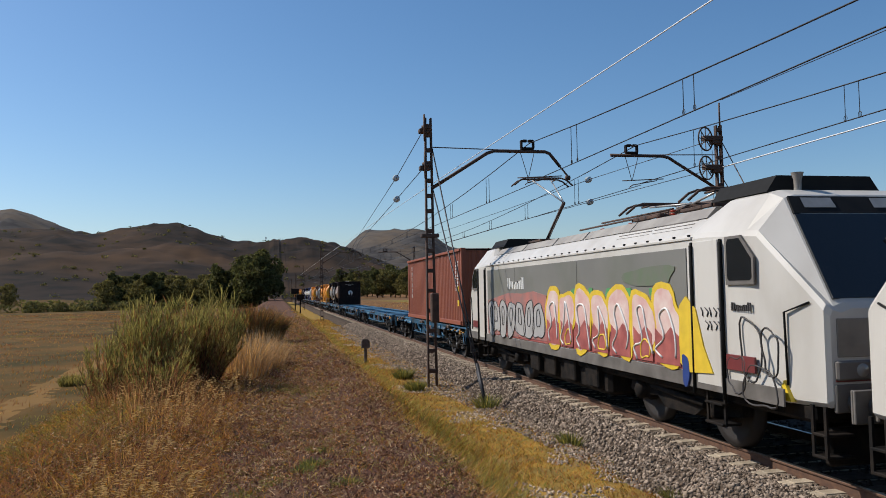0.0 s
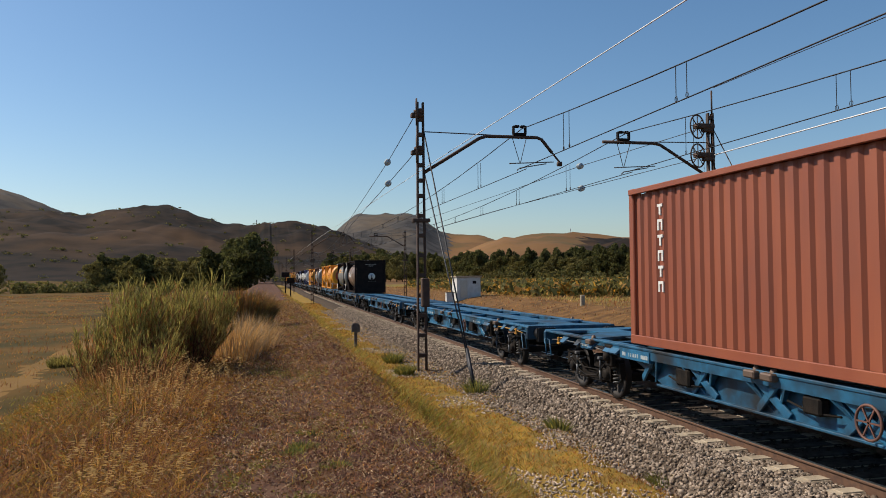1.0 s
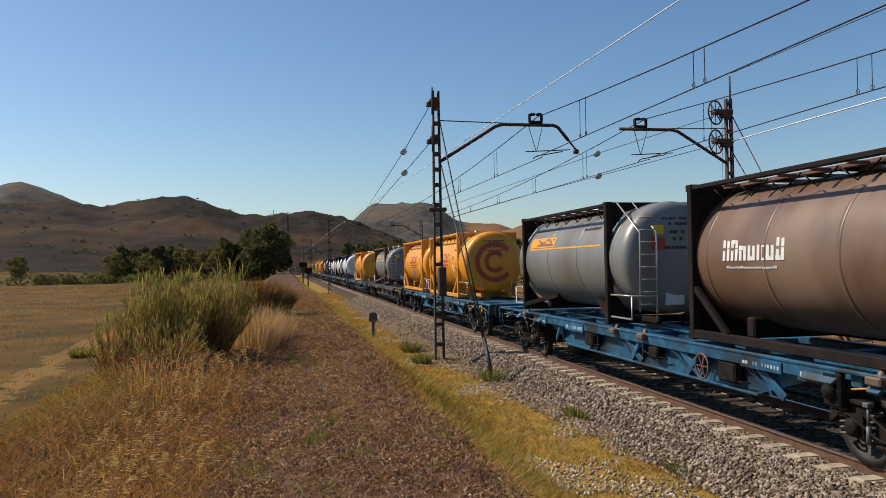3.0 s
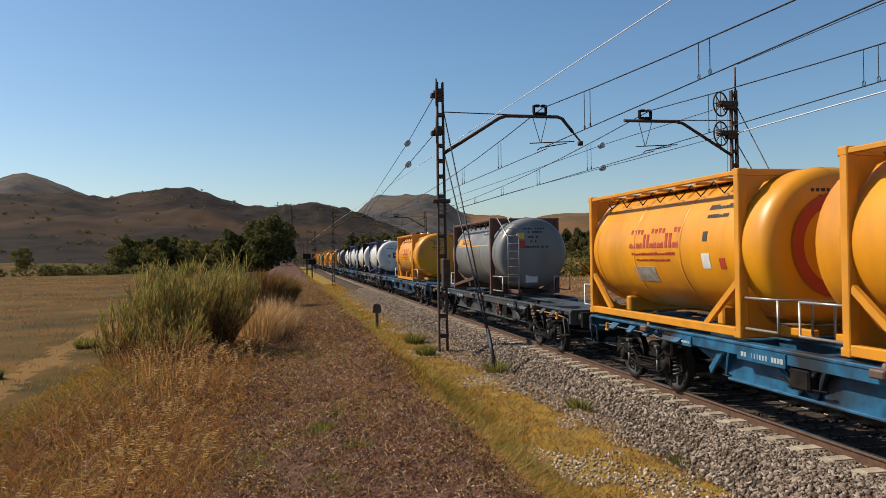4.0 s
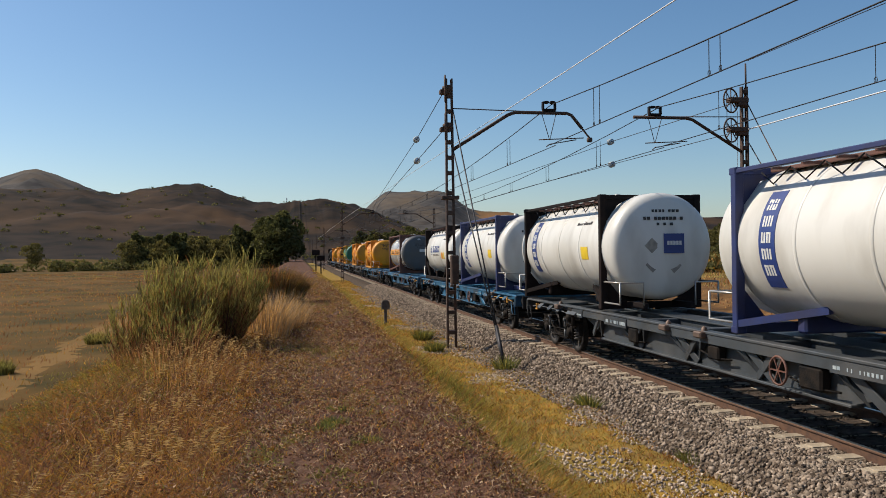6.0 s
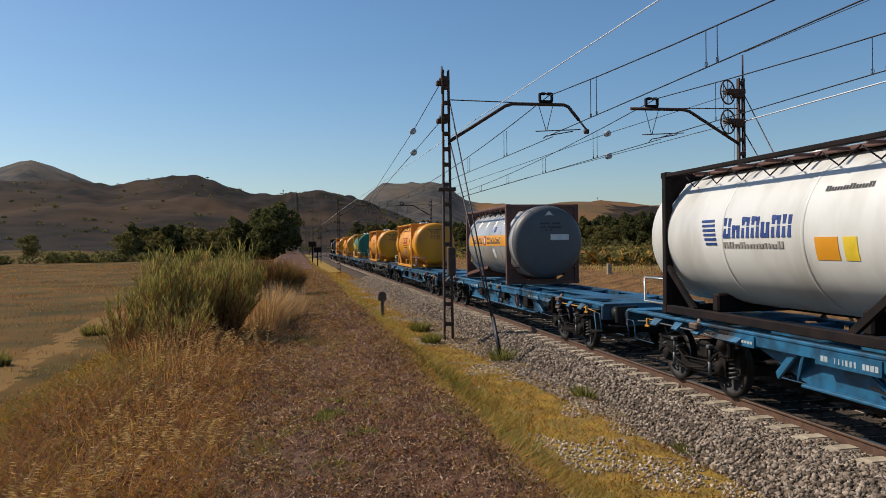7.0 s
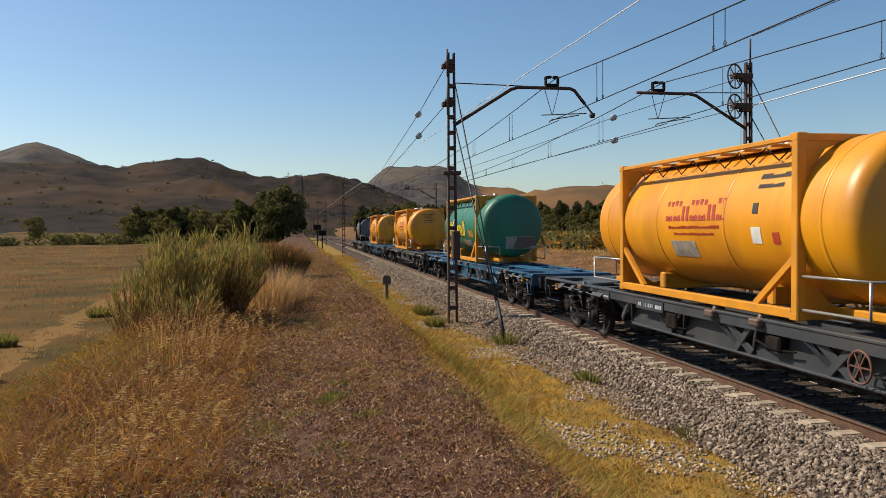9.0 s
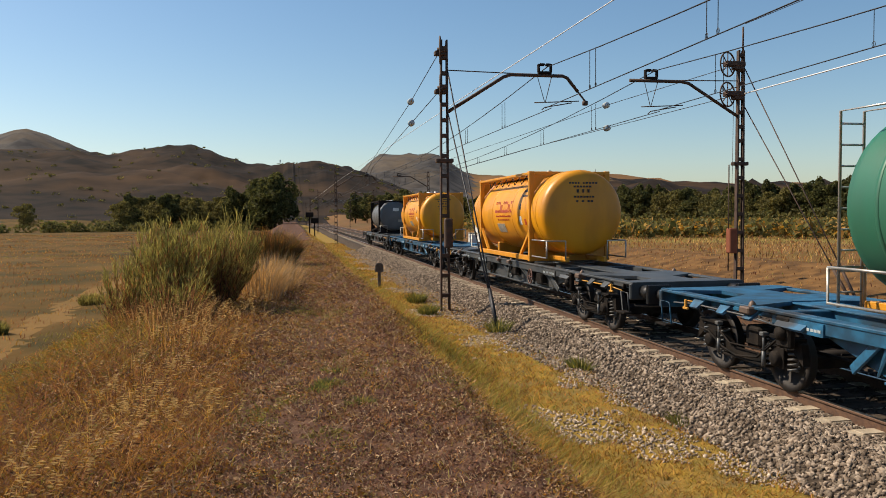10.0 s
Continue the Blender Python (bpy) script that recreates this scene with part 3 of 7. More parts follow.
part("guide_rod", Shape().tube([(-0.40, 0.0, 0.6), (-0.40, 0.0, 4.2), (0.0, 0, 4.2)], 0.02, 6).tube([(-0.3, 0, 2.0), (-0.3, -0.1, 7.2)], 0.008, 4), M["mast"], right_mast)
part("counterweight", Shape().box((-0.06, -0.4, 1.55), (0.18, -0.13, 2.45), 0.03), M["mast"], left_mast)
for i, y in enumerate((86.0, 146.0, 206.0, 266.0)):
    build_mast(4.68, y, 1, (), 7.6, mast_label)
    build_mast(14.98, y + 1, -1, (), 7.6, mast_label)

for a, b, nm in (((4.78, MAST_Y, 7.1), (5.12, 19.4, -0.45), "guy_wire"), ((4.78, MAST_Y, 5.8), (5.12, 19.4, -0.45), "guy_wire"),
                 ((15.05, MAST_Y + 0.4, 7.6), (15.35, 19.3, 0.1), "guy_wire"), ((15.05, MAST_Y + 0.4, 6.3), (15.3, 19.5, 0.1), "guy_wire")):
    sh = Shape().tube([a, b], 0.022 if b[0] < 10 else 0.018, 6)
    m = Vector(a).lerp(Vector(b), 0.86)
    sh.tube([m, b], 0.045, 6)
    whole(nm, sh, M["wire"] if b[0] < 10 else M["mast"], "slanting steel guy wire anchored in the ballast by the mast", "guy wire", "guys of the masts")


def catenary(x, masts, zm, zc, label, sag=1.0, stagger=0.2):
    """A messenger wire that sags between the masts, a contact wire below it, and pairs of droppers."""
    line = thing("catenary", label, "overhead line", "wires of the line")
    for ya, yb in zip(masts[:-1], masts[1:]):
        n = 14
        mess = [(x + stagger * 0.3, ya + (yb - ya) * k / n, zm - 4 * sag * (k / n) * (1 - k / n)) for k in range(n + 1)]
        part("messenger_wire", Shape().tube(mess, 0.016, 5, caps=False), M["wire"], line)
        part("contact_wire", Shape().tube([(x + stagger, ya, zc), (x - stagger * 0.0, yb, zc)], 0.014, 5, caps=False), M["wire"], line)
        drop = Shape()
        k, gap = (1.1, 6.1) if ya < 0 else (5.5, 6.5)
        while ya + k < yb - 2:
            f = k / (yb - ya)
            zt = zm - 4 * sag * f * (1 - f)
            for d in (0.0, 0.42):
                drop.tube([(x + stagger * (1 - f), ya + k + d, zt), (x + stagger * (1 - f), ya + k + d, zc)], 0.010, 4, caps=False)
                loop = [(x + stagger * (1 - f), ya + k + d + 0.05 * math.cos(a), zc + 0.06 + 0.06 * math.sin(a)) for a in np.linspace(0, 6.28, 9)]
                drop.tube(loop, 0.008, 4, caps=False)
            k += gap
        tagged(part("dropper_set", drop, M["wire"], line), kind="stuff")
    return line


SPANS = (-36.0, MAST_Y, 86.0, 146.0, 206.0, 266.0)
catenary(TRACK_A + 0.05, SPANS, 7.22, 5.93, "dark catenary with paired droppers over the near track")
catenary(TRACK_B - 0.1, SPANS, 7.22, 5.90, "dark catenary with paired droppers over the far track")
for pts, r, mt in (([(5.5, -36, 5.67), (5.5, MAST_Y, 6.35), (5.2, 86, 6.6), (5.0, 206, 6.6)], 0.011, "bright_wire"),
                   ([(15.0, -36, 6.6), (14.9, MAST_Y, 6.55)], 0.022, "bright_wire"),
                   ([(4.6, MAST_Y + 0.3, 7.65), (4.82, 32, 7.19), (5.6, 55, 6.5), (7.6, 86, 6.6)], 0.014, "wire"),
                   ([(4.6, MAST_Y + 0.3, 6.45), (4.84, 32, 6.32), (5.6, 55, 6.0), (7.8, 86, 5.95)], 0.014, "wire"),
                   ([(14.6, MAST_Y + 0.6, 7.5), (13.0, 31.4, 7.12), (11.9, 40, 6.75), (11.75, 86, 7.0)], 0.013, "wire"),
                   ([(14.6, MAST_Y + 0.6, 6.5), (13.0, 31.3, 6.16), (11.9, 40, 5.95), (11.75, 86, 5.95)], 0.013, "wire"),
                   ([(14.9, MAST_Y, 8.85), (15.0, -36, 8.4)], 0.012, "wire")):
    whole("anchor_wire", Shape().tube(pts, r, 5, caps=False), M[mt], "long thin wire anchored on the masts above the line", "wire", "wires of the line")
for p in ((4.82, 32.0, 7.19), (4.84, 32.0, 6.32), (13.0, 31.4, 7.12), (13.0, 31.3, 6.16)):
    sh = Shape()
    for k in range(3):
        sh.lathe([(-0.03, 0.02), (-0.02, 0.13), (0.02, 0.10), (0.03, 0.02)], (p[0], p[1] + 0.1 * k, p[2]), "y", 14)
    whole("glass_insulator", sh, M["insulator"], "string of pale glass insulator discs on an anchor wire", "insulator", "glass insulators")


# ------------------------------------------------------------------ train: wagons
SPEED = 27.96          # metres a second, towards -y
PITCH, FIRST = 20.55, 26.65
MOVING = []            # (thing, where its front end stands at the start)
DECK = 1.155


def on_train(ob, s):
    ob.location = (TRACK_A, s, 0)
    MOVING.append((ob, s))
    return ob


def build_bogie(parent, y):
    bogie = thing("bogie", "", "")
    bogie.parent = parent
    bogie.location = (0, y, 0)
    part("bolster", Shape().box((-0.95, -0.2, 0.48), (0.95, 0.2, 0.80), 0.04).tube([(0, 0, 0.8), (0, 0, 0.98)], 0.28, 14), M["running"], bogie)
    part("brake_beam", Shape().box((-0.9, -1.30, 0.36), (0.9, -1.22, 0.52), 0.02).box((-0.9, 1.22, 0.36), (0.9, 1.30, 0.52), 0.02).box((-0.16, -1.3, 0.40), (0.16, 1.3, 0.50), 0.02), M["running"], bogie)
    for s in (-1, 1):
        out = [(-1.42, 0.42), (-1.38, 0.72), (-1.05, 0.78), (-0.62, 0.66), (-0.38, 0.42), (0.38, 0.42), (0.62, 0.66), (1.05, 0.78), (1.38, 0.72), (1.42, 0.42),
               (1.2, 0.58), (0.72, 0.52), (0.45, 0.27), (-0.45, 0.27), (-0.72, 0.52), (-1.2, 0.58)]
        x = s * 1.02
        fr = Shape().plate(out, x - 0.05, x + 0.05, "x")
        fr.box((x - 0.09, -0.6, 0.27), (x + 0.09, 0.6, 0.31), 0.01).box((x - 0.10, -1.3, 0.73), (x + 0.10, -0.7, 0.79), 0.01).box((x - 0.10, 0.7, 0.73), (x + 0.10, 1.3, 0.79), 0.01)
        part("side_frame", fr, M["running"], bogie)
        xo = x + s * 0.13
        part("brake_rod", Shape().tube([(xo, -1.25, 0.80), (xo, -0.95, 0.74), (xo, -0.45, 0.40), (xo, 0.1, 0.33), (xo, 0.5, 0.40), (xo, 0.95, 0.60), (xo, 1.25, 0.62)], 0.018, 6)
             .tube([(xo, -0.95, 0.74), (xo, -0.55, 0.52), (xo, 0.3, 0.50), (xo, 0.62, 0.66)], 0.014, 5), M["running"], bogie)
        for yd in (-0.62, 0.62):
            part("damper", Shape().tube([(xo, yd, 0.30), (xo, yd, 0.52)], 0.030, 8).tube([(xo, yd, 0.52), (xo, yd, 0.76)], 0.020, 8).box((xo - 0.05, yd - 0.05, 0.74), (xo + 0.05, yd + 0.05, 0.80), 0.01), M["slate"], bogie)
        for yw in (-0.9, 0.9):
            part("axle_box", Shape().box((x - 0.10, yw - 0.15, 0.33), (x + 0.12 * s + 0.04, yw + 0.15, 0.62), 0.04).lathe([(0, 0.11), (s * 0.16, 0.11), (s * 0.18, 0.07), (s * 0.18, 0)], (x, yw, 0.46), "x", 12), M["running"], bogie)
            for e in (-1, 1):
                coil = [(x + 0.075 * math.cos(a), yw + e * 0.25 + 0.075 * math.sin(a), 0.30 + 0.40 * a / 34.5) for a in np.linspace(0, 34.5, 40)]
                part("spring", Shape().tube(coil, 0.017, 4), M["slate"], bogie)
    for yw in (-0.9, 0.9):
        part("axle", Shape().tube([(-0.95, yw, 0.46), (0.95, yw, 0.46)], 0.08, 10), M["wheel"], bogie)
        for s in (-1, 1):
            w = Shape().lathe([(-0.03, 0.0), (-0.03, 0.1), (0.0, 0.12), (0.0, 0.36), (-0.055, 0.39), (-0.055, 0.455), (0.055, 0.462), (0.075, 0.49), (0.09, 0.49), (0.09, 0.38), (0.03, 0.36), (0.03, 0.0)] if s > 0 else
                              [(0.03, 0.0), (0.03, 0.1), (0.0, 0.12), (0.0, 0.36), (0.055, 0.39), (0.055, 0.455), (-0.055, 0.462), (-0.075, 0.49), (-0.09, 0.49), (-0.09, 0.38), (-0.03, 0.36), (-0.03, 0.0)],
                              (0, 0, 0), "x", 28)
            part("wheel", w, M["wheel"], bogie, at=pose(s * -0.0 + (0.85 if s < 0 else -0.85) * -1 * 1.0, yw, 0.46))
    return bogie


def build_wagon(paint, label, length=20.55):
    """A long skeleton container wagon: two deep outer sills, a centre sill, cross members, end platforms and two bogies."""
    wagon = thing("container_wagon", label, "freight wagon", "wagons of the train")
    y0, y1 = 0.62, length - 0.62
    mid = (y0 + y1) / 2
    ym, half = mid, (y1 - y0) / 2
    for s in (-1, 1):
        x, xi = s * 1.12, s * 1.00
        belly = [(y0 + 4.3, DECK - 0.24), (y0 + 5.6, 0.52), (y1 - 5.6, 0.52), (y1 - 4.3, DECK - 0.24), (y1 - 4.3, DECK - 0.02), (y0 + 4.3, DECK - 0.02)]
        sill = Shape().plate(belly, xi - 0.012, xi + 0.012, "x")
        sill.box((x + s * 0.07 - 0.012, y0 + 3.9, DECK - 0.20), (x + s * 0.07 + 0.012, y1 - 3.9, DECK - 0.04))
        sill.box((x - 0.10, y0, DECK - 0.05), (x + 0.10, y1, DECK), 0.012)
        sill.box((xi - 0.10, y0 + 5.5, 0.50), (xi + 0.10, y1 - 5.5, 0.54), 0.01)
        part("side_sill", sill, paint, wagon)
        # outriggers stand out from the belly plate, with a slanting foot each
        for k in range(8):
            yk = y0 + 5.7 + k * (y1 - y0 - 11.4) / 7
            lean = 0.42 if k % 2 else -0.42
            rig = Shape().add([(xi, yk - 0.02, DECK - 0.05), (xi + s * 0.20, yk - 0.02, DECK - 0.05), (xi + s * 0.20, yk - 0.02, DECK - 0.20), (xi, yk - 0.02 + lean, 0.54),
                               (xi, yk + 0.02, DECK - 0.05), (xi + s * 0.20, yk + 0.02, DECK - 0.05), (xi + s * 0.20, yk + 0.02, DECK - 0.20), (xi, yk + 0.02 + lean, 0.54)],
                              [(0, 1, 2, 3), (7, 6, 5, 4), (0, 4, 5, 1), (1, 5, 6, 2), (2, 6, 7, 3), (3, 7, 4, 0)])
            part("outrigger", rig, paint, wagon)
            part("slanting_strap", Shape().beam((xi + s * 0.16, yk + lean * 0.3, DECK - 0.08), (xi + s * 0.05, yk + lean * 1.9, 0.56), 0.04, 0.13, 0, 0.008), paint, wagon)
        # wedges carry the deck edge past the bogie openings
        for e, yb in ((1, y0), (-1, y1)):
            for ya, yc in ((1.55, 1.15), (2.35, 2.0), (2.75, 3.1), (3.55, 4.3)):
                lo, hi = sorted((yb + e * ya, yb + e * yc))
                top = [(s * 1.10, lo, DECK + 0.006), (s * 1.10, hi, DECK + 0.006), (s * 1.30, hi - 0.08, DECK - 0.19), (s * 1.30, lo + 0.08, DECK - 0.19)]
                wedge = Shape().add(top + [(a - s * 0.03, b, c - 0.03) for a, b, c in top], [(0, 1, 2, 3), (7, 6, 5, 4), (0, 4, 5, 1), (1, 5, 6, 2), (2, 6, 7, 3), (3, 7, 4, 0)])
                part("deck_wedge", wedge, paint, wagon)
            part("brake_pipe", Shape().tube([(s * 1.20, yb + e * 0.5, DECK - 0.20), (s * 1.22, yb + e * 1.2, DECK - 0.15), (s * 1.22, yb + e * 3.0, DECK - 0.16), (s * 1.10, yb + e * 3.5, DECK - 0.25)], 0.014, 5), M["orange_part"] if e > 0 else M["slate"], wagon)
            part("axle_guard", Shape().box((s * 1.18 - 0.05, yb + e * 3.72 - 0.16, 0.66), (s * 1.18 + 0.06, yb + e * 3.72 + 0.16, DECK - 0.06), 0.03).lathe([(0, 0.10), (s * 0.07, 0.10), (s * 0.09, 0.0)], (s * 1.22, yb + e * 3.72, 0.86), "x", 10), M["running"], wagon)
        for yk, w, z0 in ((ym - 3.4, 0.30, 0.62), (ym - 0.9, 0.22, 0.70), (ym + 2.3, 0.26, 0.64)):
            part("valve_box", Shape().box((min(s * 1.03, s * 1.19), yk - w, z0), (max(s * 1.03, s * 1.19), yk + w * 0.6, DECK - 0.22), 0.03).tube([(s * 1.12, yk - w - 0.3, z0 + 0.05), (s * 1.14, yk, z0 + 0.02), (s * 1.12, yk + 0.5, z0 + 0.1)], 0.016, 5), M["running"], wagon)
    centre = Shape().box((-0.26, y0, DECK - 0.33), (-0.18, y1, DECK - 0.01), 0.01).box((0.18, y0, DECK - 0.33), (0.26, y1, DECK - 0.01), 0.01)
    centre.box((-0.32, y0, DECK - 0.03), (0.32, y1, DECK - 0.004), 0.006)
    part("centre_sill", centre, paint, wagon)
    for e, yb in ((1, y0), (-1, y1)):
        plat = Shape()
        plat.plate([(-1.2, yb), (1.2, yb), (1.2, yb + e * 0.42), (0.42, yb + e * 0.75), (0.42, yb + e * 1.5), (1.2, yb + e * 2.1), (1.2, yb + e * 3.0),
                    (0.3, yb + e * 2.6), (-0.3, yb + e * 2.6), (-1.2, yb + e * 3.0), (-1.2, yb + e * 2.1), (-0.42, yb + e * 1.5), (-0.42, yb + e * 0.75), (-1.2, yb + e * 0.42)][::e], DECK - 0.05, DECK + 0.012, "z")
        part("end_platform", plat, paint, wagon)
        head = Shape().box((-1.25, min(yb, yb + e * 0.1), DECK - 0.34), (1.25, max(yb, yb + e * 0.1), DECK - 0.02), 0.02)
        part("headstock", head, paint, wagon)
        for s in (-1, 1):
            buf = Shape().tube([(s * 0.95, yb, 0.98), (s * 0.95, yb - e * 0.35, 0.98)], 0.13, 12).tube([(s * 0.95, yb - e * 0.33, 0.98), (s * 0.95, yb - e * 0.57, 0.98)], 0.10, 12)
            buf.box((s * 0.95 - 0.24, min(yb - e * 0.57, yb - e * 0.605), 0.80), (s * 0.95 + 0.24, max(yb - e * 0.57, yb - e * 0.605), 1.16), 0.03)
            part("buffer", buf, M["buffer"], wagon)
            part("handrail", Shape().tube([(s * 1.22, yb + e * 0.12, 0.55), (s * 1.26, yb + e * 0.12, 0.95), (s * 1.26, yb + e * 0.45, 0.95), (s * 1.22, yb + e * 0.45, 0.55), (s * 1.22, yb + e * 0.12, 0.55)], 0.016, 5), paint, wagon)
            part("brake_lever", Shape().box((s * 1.24 - 0.02, yb + e * 1.0 - 0.025, DECK - 0.26), (s * 1.24 + 0.02, yb + e * 1.0 + 0.025, DECK - 0.10), 0.01).box((s * 1.24 - 0.02, yb + e * 1.0 - 0.08, DECK - 0.27), (s * 1.24 + 0.02, yb + e * 1.0 + 0.08, DECK - 0.23), 0.01).tube([(s * 1.20, yb + e * 1.0, DECK - 0.12), (s * 1.20, yb + e * 1.5, DECK - 0.12)], 0.011, 5), M["orange_part"], wagon)
            part("step", Shape().box((s * 1.22 - 0.14, yb + e * 0.28 - 0.2, 0.52), (s * 1.22 + 0.06, yb + e * 0.28 + 0.2, 0.56), 0.01), M["running"], wagon)
        part("coupling_hook", Shape().tube([(0, yb, 0.95), (0, yb - e * 0.3, 0.95), (0, yb - e * 0.45, 0.85), (0, yb - e * 0.55, 0.92)], 0.04, 6).tube([(0.12, yb - e * 0.1, 0.9), (0.1, yb - e * 0.3, 0.55), (0.15, yb - e * 0.55, 0.45)], 0.022, 5), M["running"], wagon)
        build_bogie(wagon, yb + e * 2.55)
    for k in range(7):
        yk = y0 + 3.4 + k * (y1 - y0 - 6.8) / 6
        part("cross_member", Shape().box((-1.12, yk - 0.10, DECK - 0.22), (1.12, yk + 0.10, DECK - 0.03), 0.015), paint, wagon)
    for yk in (y0 + 2.9, y0 + 9.0, y1 - 9.0, y1 - 2.9):
        for s in (-1, 1):
            lk = Shape().box((s * 1.22 - 0.10, yk - 0.13, DECK - 0.12), (s * 1.22 + 0.10, yk + 0.13, DECK - 0.01), 0.02).lathe([(0, 0.06), (0.05, 0.05), (0.08, 0.02), (0.09, 0)], (s * 1.17, yk, DECK - 0.01), "z", 8)
            part("container_lock", lk, M["lock"], wagon)
    for s in (-1, 1):
        x = s * 1.225
        # painted data panels in blurred lettering
        for ya, yb, z0, z1 in ((4.3, 4.95, 0.96, 1.05), (5.4, 6.3, 0.98, 1.04), (12.8, 13.9, 0.95, 1.04), (15.4, 16.0, 0.97, 1.04)):
            bars = Shape()
            y = ya
            while y < yb:
                bars.box((min(x, x + s * 0.004), y, z0), (max(x, x + s * 0.004), y + 0.02 + 0.02 * (int(y * 37) % 3), z0 + (0.8 if int(y * 53) % 4 else 0.55) * (z1 - z0)))
                y += 0.075 if int(y * 20) % 5 else 0.15
            bars.box((min(s * 1.12, x), ya - 0.05, z0 - 0.05), (max(s * 1.12, x), yb + 0.05, z1 + 0.05), 0, 1)
            tagged(part("data_panel", bars, (M["white_mark"], paint), wagon), kind="stuff")
        bw = Shape()
        bw.tube([(s * 1.26, 7.4 + 0.2 * math.cos(a), 0.80 + 0.2 * math.sin(a)) for a in np.linspace(0, 6.2832, 25)], 0.018, 6, caps=False)
        for k in range(3):
            a = k * math.pi / 3
            bw.beam((s * 1.26, 7.4 - 0.2 * math.cos(a), 0.80 - 0.2 * math.sin(a)), (s * 1.26, 7.4 + 0.2 * math.cos(a), 0.80 + 0.2 * math.sin(a)), 0.018, 0.018)
        part("brake_wheel", bw, M["rust_frame"], wagon, "rusty brown handbrake wheel")
    part("air_tank", Shape().lathe([(-0.5, 0), (-0.47, 0.14), (-0.4, 0.17), (0.4, 0.17), (0.47, 0.14), (0.5, 0)], (-0.70, mid - 3.2, 0.66), "y", 16), paint, wagon)
    part("brake_gear", Shape().tube([(-0.6, y0 + 3.6, 0.55), (-0.6, y1 - 3.6, 0.55)], 0.025, 6).box((-0.5, mid + 1.5, 0.45), (0.1, mid + 2.3, 0.8), 0.05).tube([(0.4, y0 + 3.6, 0.6), (0.4, y1 - 3.6, 0.6)], 0.03, 6), M["running"], wagon)
    return wagon


BLUE, DARK = (lambda: build_wagon(M["wagon_blue"], "blue skeleton container wagon with scuffed deck, rolling on the rails")), (lambda: build_wagon(M["wagon_dark"], "dark grey skeleton container wagon with dirty deck, rolling on the rails"))
blue_wagon, dark_wagon = BLUE(), DARK()
on_train(build_wagon(M["wagon_blue"], "shorter blue container wagon coupled behind the locomotive", 18.85), 28.32)
on_train(blue_wagon, FIRST + PITCH)
on_train(dark_wagon, FIRST + 5 * PITCH)
for k in range(2, 16):
    if k != 5:
        src = dark_wagon if k in (7, 11, 13, 15) else blue_wagon
        on_train(copy_thing(src, Matrix.Translation((TRACK_A, FIRST + k * PITCH, 0))), FIRST + k * PITCH)


# ------------------------------------------------------------------ train: containers
BASE = DECK + 0.05
W2 = 1.219


def word_bars(y0, y1, z0, z1, n, x, lift=0.004, seed=1, slant=0.0):
    """A name as upright bars of uneven height, n of them, on a side face whose outside looks to -x."""
    rnd = random.Random(seed)
    sh = Shape()
    step_y = (y1 - y0) / n
    for k in range(n):
        a = y0 + k * step_y
        top = z1 if rnd.random() < 0.35 or k in (0, n - 1) else z0 + (z1 - z0) * rnd.uniform(0.62, 0.75)
        w = abs(step_y) * 0.30
        sg = 1 if step_y > 0 else -1
        sh.box((x - lift, min(a, a + sg * w), z0), (x + lift, max(a, a + sg * w), top))
        b = a + sg * abs(step_y) * 0.5
        sh.box((x - lift, min(b, b + sg * w), z0), (x + lift, max(b, b + sg * w), top * 0.97 + z0 * 0.03))
        if rnd.random() < 0.7:
            zc = z0 if rnd.random() < 0.5 else top - 0.22 * (z1 - z0)
            sh.box((x - lift, min(a, b), zc), (x + lift, max(a, b), zc + 0.2 * (z1 - z0)))
    return sh


def curved(sh, r, zc, x0=0.0, lift=0.006):
    """Wraps flat marks (x near a side) onto the round shell of a tank: keeps y and z, sets x by the circle."""
    out = []
    for x, y, z in sh.v:
        d = max(-0.999, min(0.999, (z - zc) / r))
        out.append((x0 - (r * math.sqrt(1 - d * d) + (lift if x < 0 else lift)) if True else x, y, z))
    # two layers: keep the sign of the original offset as thickness
    xm = sum(p[0] for p in sh.v) / max(1, len(sh.v))
    sh.v = [(ox - (0.004 if x < xm else -0.003), y, z) for (ox, y, z), (x, _, _) in zip(out, sh.v)]
    return sh


def band(y0, y1, z0, z1, r, zc, n=8, lift=0.006):
    """A painted field on a tank's round side, following the shell."""
    a0, a1 = math.asin((z0 - zc) / r), math.asin((z1 - zc) / r)
    sh = Shape()
    verts, faces = [], []
    for k in range(n + 1):
        a = a0 + (a1 - a0) * k / n
        for rr in (r + lift, r - 0.01):
            for y in (y0, y1):
                verts.append((-rr * math.cos(a), y, zc + rr * math.sin(a)))
    for k in range(n):
        o = 4 * k
        faces += [(o, o + 1, o + 5, o + 4), (o + 2, o + 6, o + 7, o + 3), (o, o + 4, o + 6, o + 2), (o + 1, o + 3, o + 7, o + 5)]
    faces += [(0, 2, 3, 1), (4 * n, 4 * n + 1, 4 * n + 3, 4 * n + 2)]
    return sh.add(verts, faces, 0, False)


